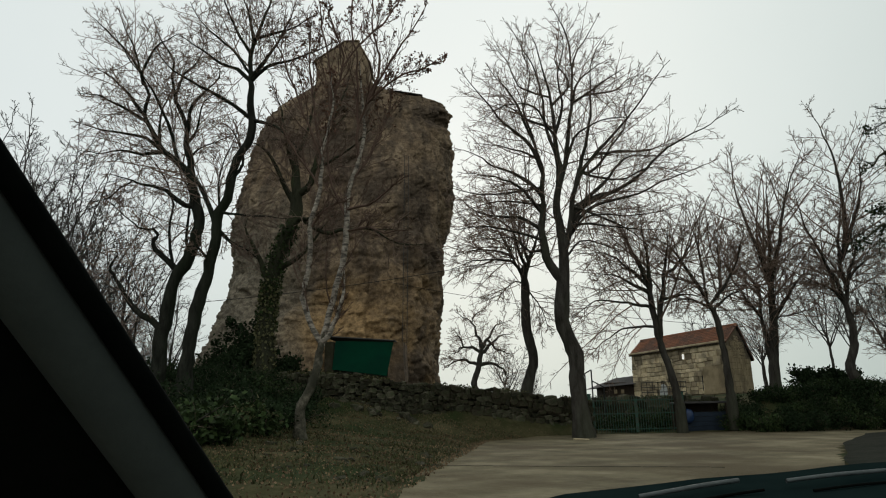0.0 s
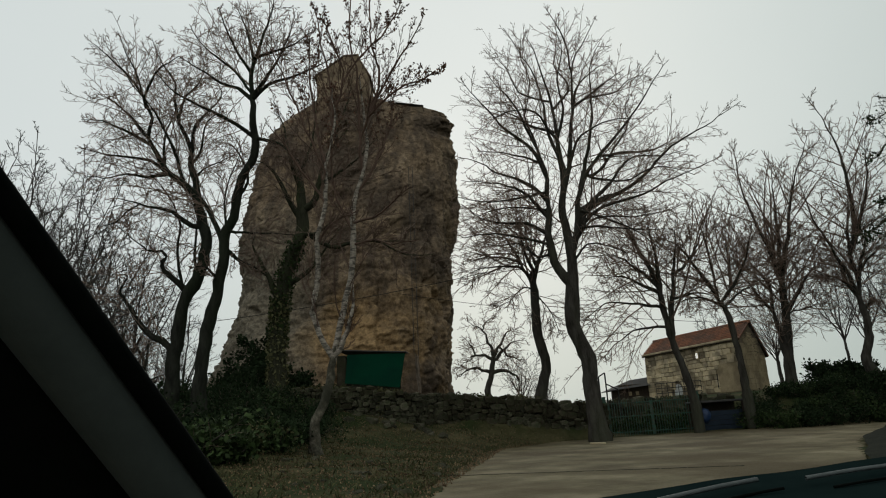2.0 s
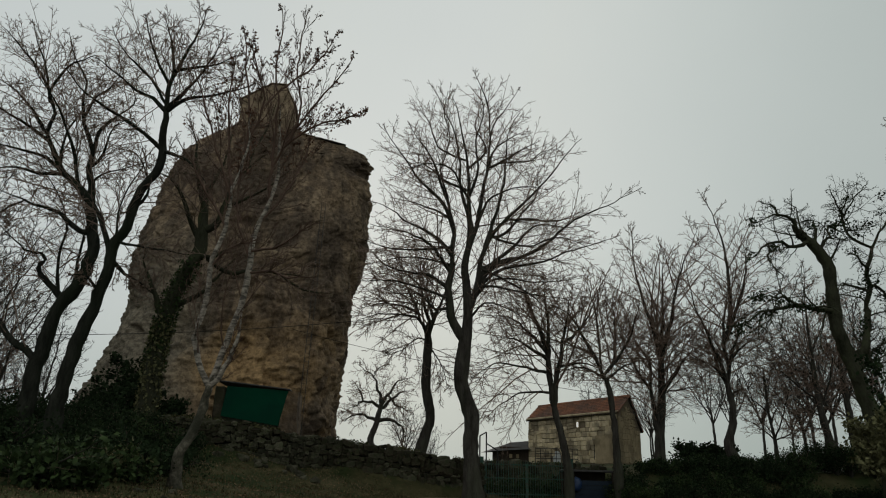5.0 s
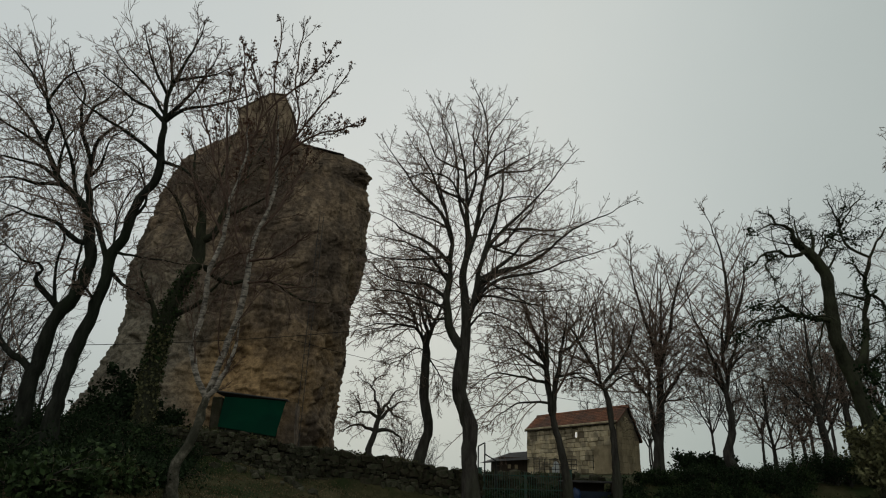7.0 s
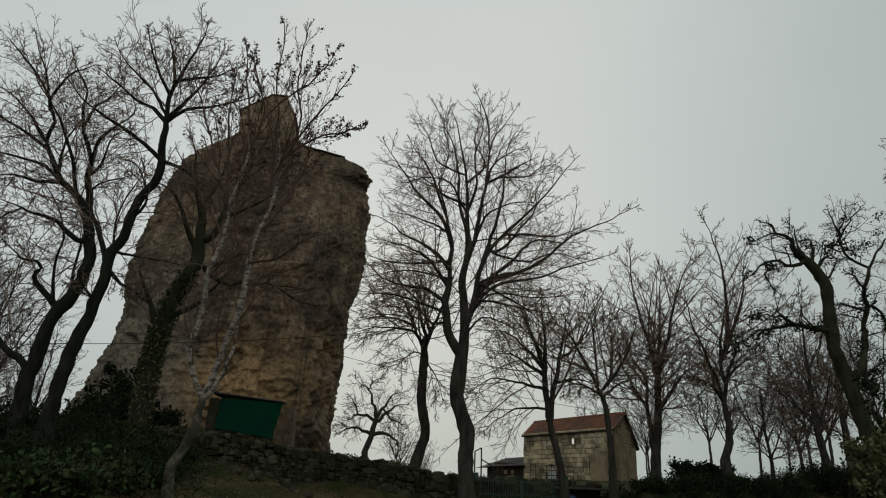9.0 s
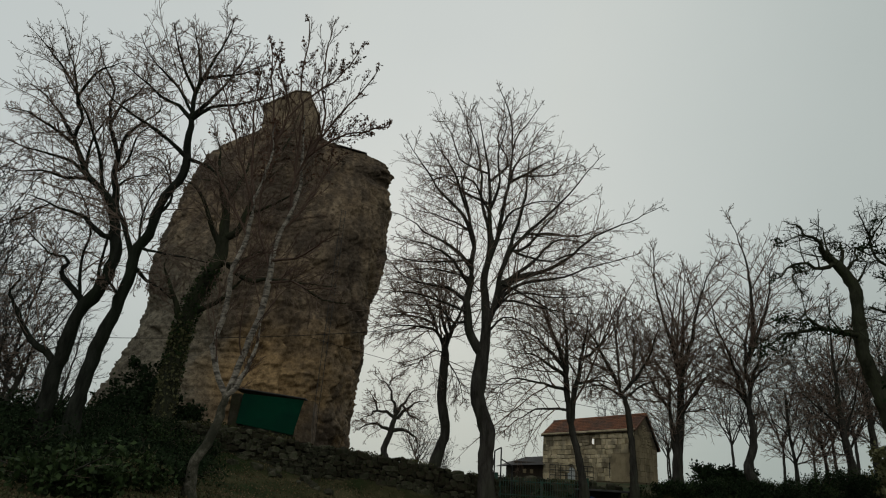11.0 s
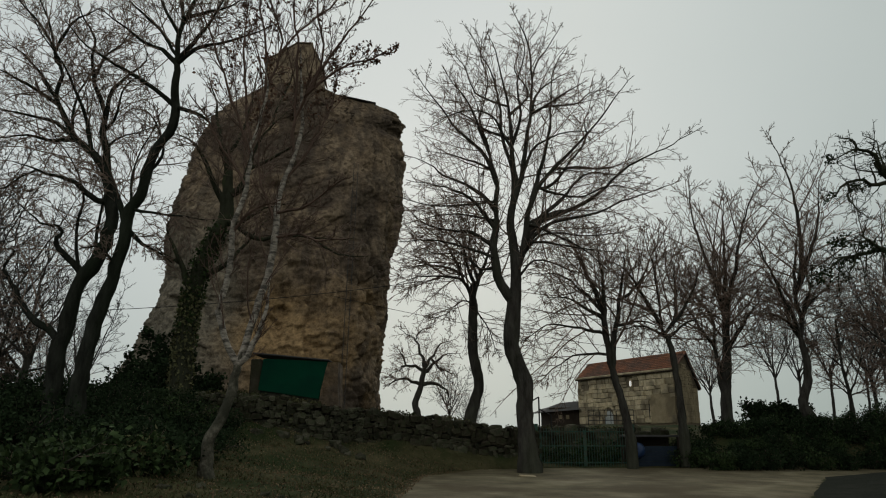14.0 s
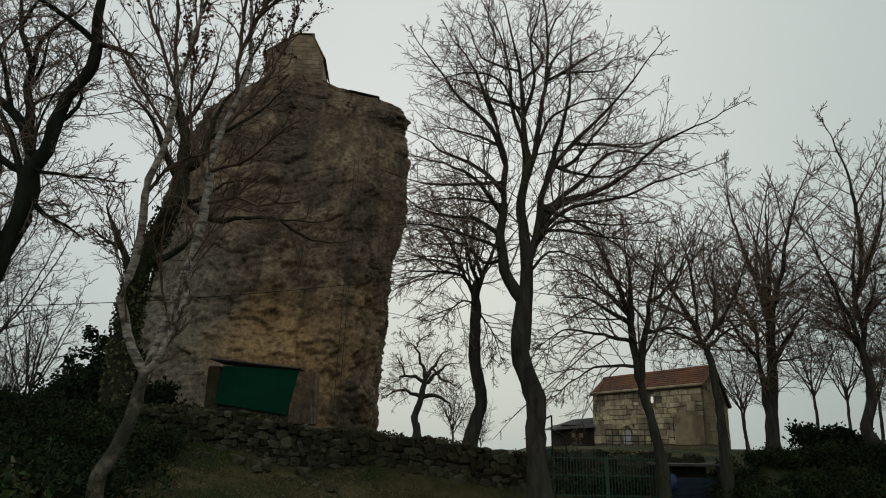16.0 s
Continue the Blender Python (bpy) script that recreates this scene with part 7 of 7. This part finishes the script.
for k in range(34):
    x = 12.4 + k * 0.46 + brng.uniform(-0.25, 0.25)
    y = 30.6 + brng.uniform(-0.6, 1.0)
    s = brng.uniform(0.85, 1.05)
    rise = (hedge_top(x) - float(height(x, y))) * s * (0.56 if x < 18.5 else 0.76)
    shrub("dark hedge bush of ivy and bramble on the roadside bank", (x, y), (0.75, 0.7, max(0.6, rise)), 110 + k, 2400, 0.055, M_SHRUB if k % 5 else M_IVY)
for k in range(12):
    shrub("low dark bramble bush at the foot of the hedge", (13.0 + k * 1.0 + brng.uniform(-0.3, 0.3), 28.9 + brng.uniform(-0.3, 0.3)), (0.8, 0.6, 0.75), 400 + k, 2000, 0.06, M_SHRUB if k % 4 else M_IVY)
for k in range(14):
    shrub("low dark bramble bush at the foot of the hedge", (13.0 + k * 0.62 + brng.uniform(-0.3, 0.3), 29.8 + brng.uniform(-0.4, 0.4)), (0.75, 0.6, brng.uniform(0.45, 0.85)), 570 + k, 1700, 0.055, M_SHRUB if k % 3 else M_IVY)
for k in range(4):
    shrub("tall dark thicket bush at the edge of the wood", (-23.5 + k * 1.8, 38.5 + brng.uniform(-1, 1)), (1.6, 1.3, 3.9), 430 + k, 3200, 0.13)
for k in range(14):
    x = brng.uniform(-17, -10)
    shrub("dark evergreen thicket bush on the bank", (x, brng.uniform(24, 30.5)), (1.3, 1.1, 0.5 if x < -12 else 1.0), 200 + k, 2200, 0.075)
for k in range(5):
    shrub("green bush growing behind the iron gate", (6.9 + k * 0.8, 32.2 + brng.uniform(-0.3, 0.5)), (0.6, 0.5, 0.75), 230 + k, 1500, 0.07, M_IVY)
shrub("dark round evergreen bush on the bank", (17.9, 33.6), (1.1, 0.9, 1.6), 151, 4500, 0.1)
shrub("dark round evergreen bush on the bank", (19.2, 33.2), (1.1, 0.9, 1.0), 152, 4500, 0.1)
for k in range(8):
    shrub("dark hedge bush of ivy and bramble on the roadside bank", (24.5 + k * 0.7, 27.0 + brng.uniform(0, 3.0)), (1.0, 0.9, 1.0), 160 + k, 2200, 0.065)


def grass():
    """Tufts of dry grass on the bank."""
    rng = np.random.default_rng(8)
    n = 34000
    y = rng.uniform(9.5, 29.1, n)
    x = road_left(y) - 0.1 - rng.random(n) ** 1.3 * 11
    right = np.arange(n) % 6 == 0
    y = np.where(right, rng.uniform(6.0, 28.0, n), y)
    x = np.where(right, road_right(y) + 4.6 + rng.random(n) ** 1.2 * 7, x)
    keep = rng.random(n) < 0.55 + 0.45 * np.sin(x * 1.3 + y) * np.sin(y * 0.9 - x * 0.7)
    x, y = x[keep], y[keep]
    z = ground_z(x, y)
    base = np.stack([x, y, z], 1)
    m = len(x)
    lean = rng.normal(size=(m, 3)) * 0.5
    lean[:, 2] = 1
    h = (0.03 + 0.08 * rng.random(m) ** 2)[:, None]
    side = rng.normal(size=(m, 3)) * np.array([1, 1, 0])
    side /= np.linalg.norm(side, axis=1, keepdims=True)
    v = np.stack([base - side * 0.012, base + side * 0.012, base + lean * h * 0.6 + side * 0.008, base + lean * h + rng.normal(size=(m, 3)) * 0.03], 1)
    o = np.arange(m)[:, None] * 4
    f = np.concatenate([o + np.array([0, 1, 2]), o + np.array([0, 2, 3])])
    g = link("grass", v.reshape(-1, 3), f, M_GRASS)
    tagged(g, "short dry winter grass on the bank", "grass", kind="stuff")
    n = 20000
    y = 5.0 + 24.0 * rng.random(n) ** 0.8
    x = road_left(y) + 0.35 - rng.random(n) ** 1.3 * 9.5
    at = np.stack([x, y, ground_z(x, y) + 0.015 + 0.03 * rng.random(n)], 1)
    v, f = leaf_cloud(rng, at, 0.03, 3.0, 1.3)
    g = link("fallen_leaves", v, f, M_LITTER)
    tagged(g, "brown fallen leaves scattered over the bank", "leaves", kind="stuff")


grass()


# ================= cable, car =================
def cable(label, a, b, sag):
    p = np.array([np.array(a) * (1 - t) + np.array(b) * t - np.array([0, 0, 4 * sag * t * (1 - t)]) for t in np.linspace(0, 1, 40)])
    v, f = tubes(p[None], np.full((1, 40), 0.014), 5)
    tagged(link("power_cable", v, f, M_CABLE), label, "cable")


cable("thin black overhead cable slung before the rock", (-24.0, 30.0, 6.6), (8.0, 30.0, 9.4), 1.0)
cable("thin black overhead cable slung before the rock", (-3.0, 40.0, 9.5), (24.0, 40.0, 6.0), 0.6)


def car_front():
    """The parked car's corner post, seal, cowl and rods for reflected streaks, seen from the seat."""
    root = thing("car_front", (0, 0.6, 1.2), "black inside of a car: corner post, cowl and bonnet edge", "car")
    base = np.array([0, 0.6, 1.2])
    # the post runs straight; its section is swept along it
    lo, hi = np.array([-0.0736, 1.07, 1.037]), np.array([-0.3902, 0.27, 1.8738])
    along = (hi - lo) / np.linalg.norm(hi - lo)
    ahead = np.array([0.0, 1.0, 0.0]) - along[1] * along
    ahead /= np.linalg.norm(ahead)
    inward = np.cross(along, ahead)
    inward *= -np.sign(inward[0])

    def strip(name, prof, mat, label=""):
        V, F = [], []
        n, k = 24, len(prof)
        for i in range(n):
            p = lo + (hi - lo) * i / (n - 1) - base
            V += [tuple(p + inward * u + ahead * w) for u, w in prof]
        for i in range(n - 1):
            for j in range(k):
                F.append((i * k + j, i * k + (j + 1) % k, (i + 1) * k + (j + 1) % k, (i + 1) * k + j))
        F.append(tuple(range(k)))
        F.append(tuple((n - 1) * k + j for j in reversed(range(k))))
        return link(name, V, F, mat, root, label, smooth=True)

    strip("seal", [(0.0, 0.0), (0.002, -0.004), (0.010, -0.006), (0.018, -0.004), (0.02, 0.004), (0.014, 0.016), (0.004, 0.012)], M_RUBBER, "black rubber seal")
    # the grey is raised to carry the post's soft sheen band
    strip("corner_post", [(0.018, 0.004), (0.020, -0.002), (0.026, -0.008), (0.036, -0.014), (0.050, -0.017), (0.060, -0.016), (0.072, -0.008), (0.06, 0.02), (0.03, 0.02)], M_TRIM, "grey-black post cover with its sheen in the colour")
    strip("door_lining", [(0.070, -0.006), (0.10, 0.012), (0.2, 0.03), (0.36, 0.04), (0.36, 0.07), (0.07, 0.03)], M_RUBBER, "black inner door lining")
    # bonnet's rear edge and the dark gap before the glass
    V, F = [], []
    m = 20
    for i in range(m + 1):
        x = 0.10 + 1.3 * i / m
        z = float(np.interp(x, [0.1, 0.2, 0.4, 0.5, 0.65, 0.78, 1.4], [1.30, 1.331, 1.347, 1.357, 1.363, 1.376, 1.40])) - base[2]
        for y, dz in ((0.92, -0.06), (0.98, -0.045), (1.08, -0.032), (1.22, -0.022), (1.34, -0.006), (1.40, 0.0), (1.46, -0.008), (1.5, -0.05)):
            V.append((x, y - base[1], z + dz))
    k = 8
    for i in range(m):
        for j in range(k - 1):
            F.append((i * k + j, i * k + k + j, i * k + k + 1 + j, i * k + 1 + j))
    link("bonnet", V, F, M_PAINT, root, "dark glossy bonnet edge", smooth=True)
    # pale rods stand in for streaks of light reflected on the bonnet
    for label, pts, r in (("pale rod standing in for a reflected streak", [(0.34, 1.28, 1.338), (0.45, 1.28, 1.354), (0.52, 1.28, 1.362)], 0.0045), ("pale rod standing in for a reflected streak", [(0.60, 1.27, 1.360), (0.68, 1.27, 1.368), (0.78, 1.27, 1.374)], 0.004)):
        streak = spline(pts, 0.03) - base
        v, f = tubes(streak[None], np.full((1, len(streak)), r), 6)
        w = link("wiper", v, f, M_STREAK, root, label, smooth=True)
        v, f = tubes((streak + np.array([0.03, -0.03, -0.014]))[None], np.full((1, len(streak)), r * 0.6), 6)
        link("blade", v, f, M_RUBBER, w)


car_front()
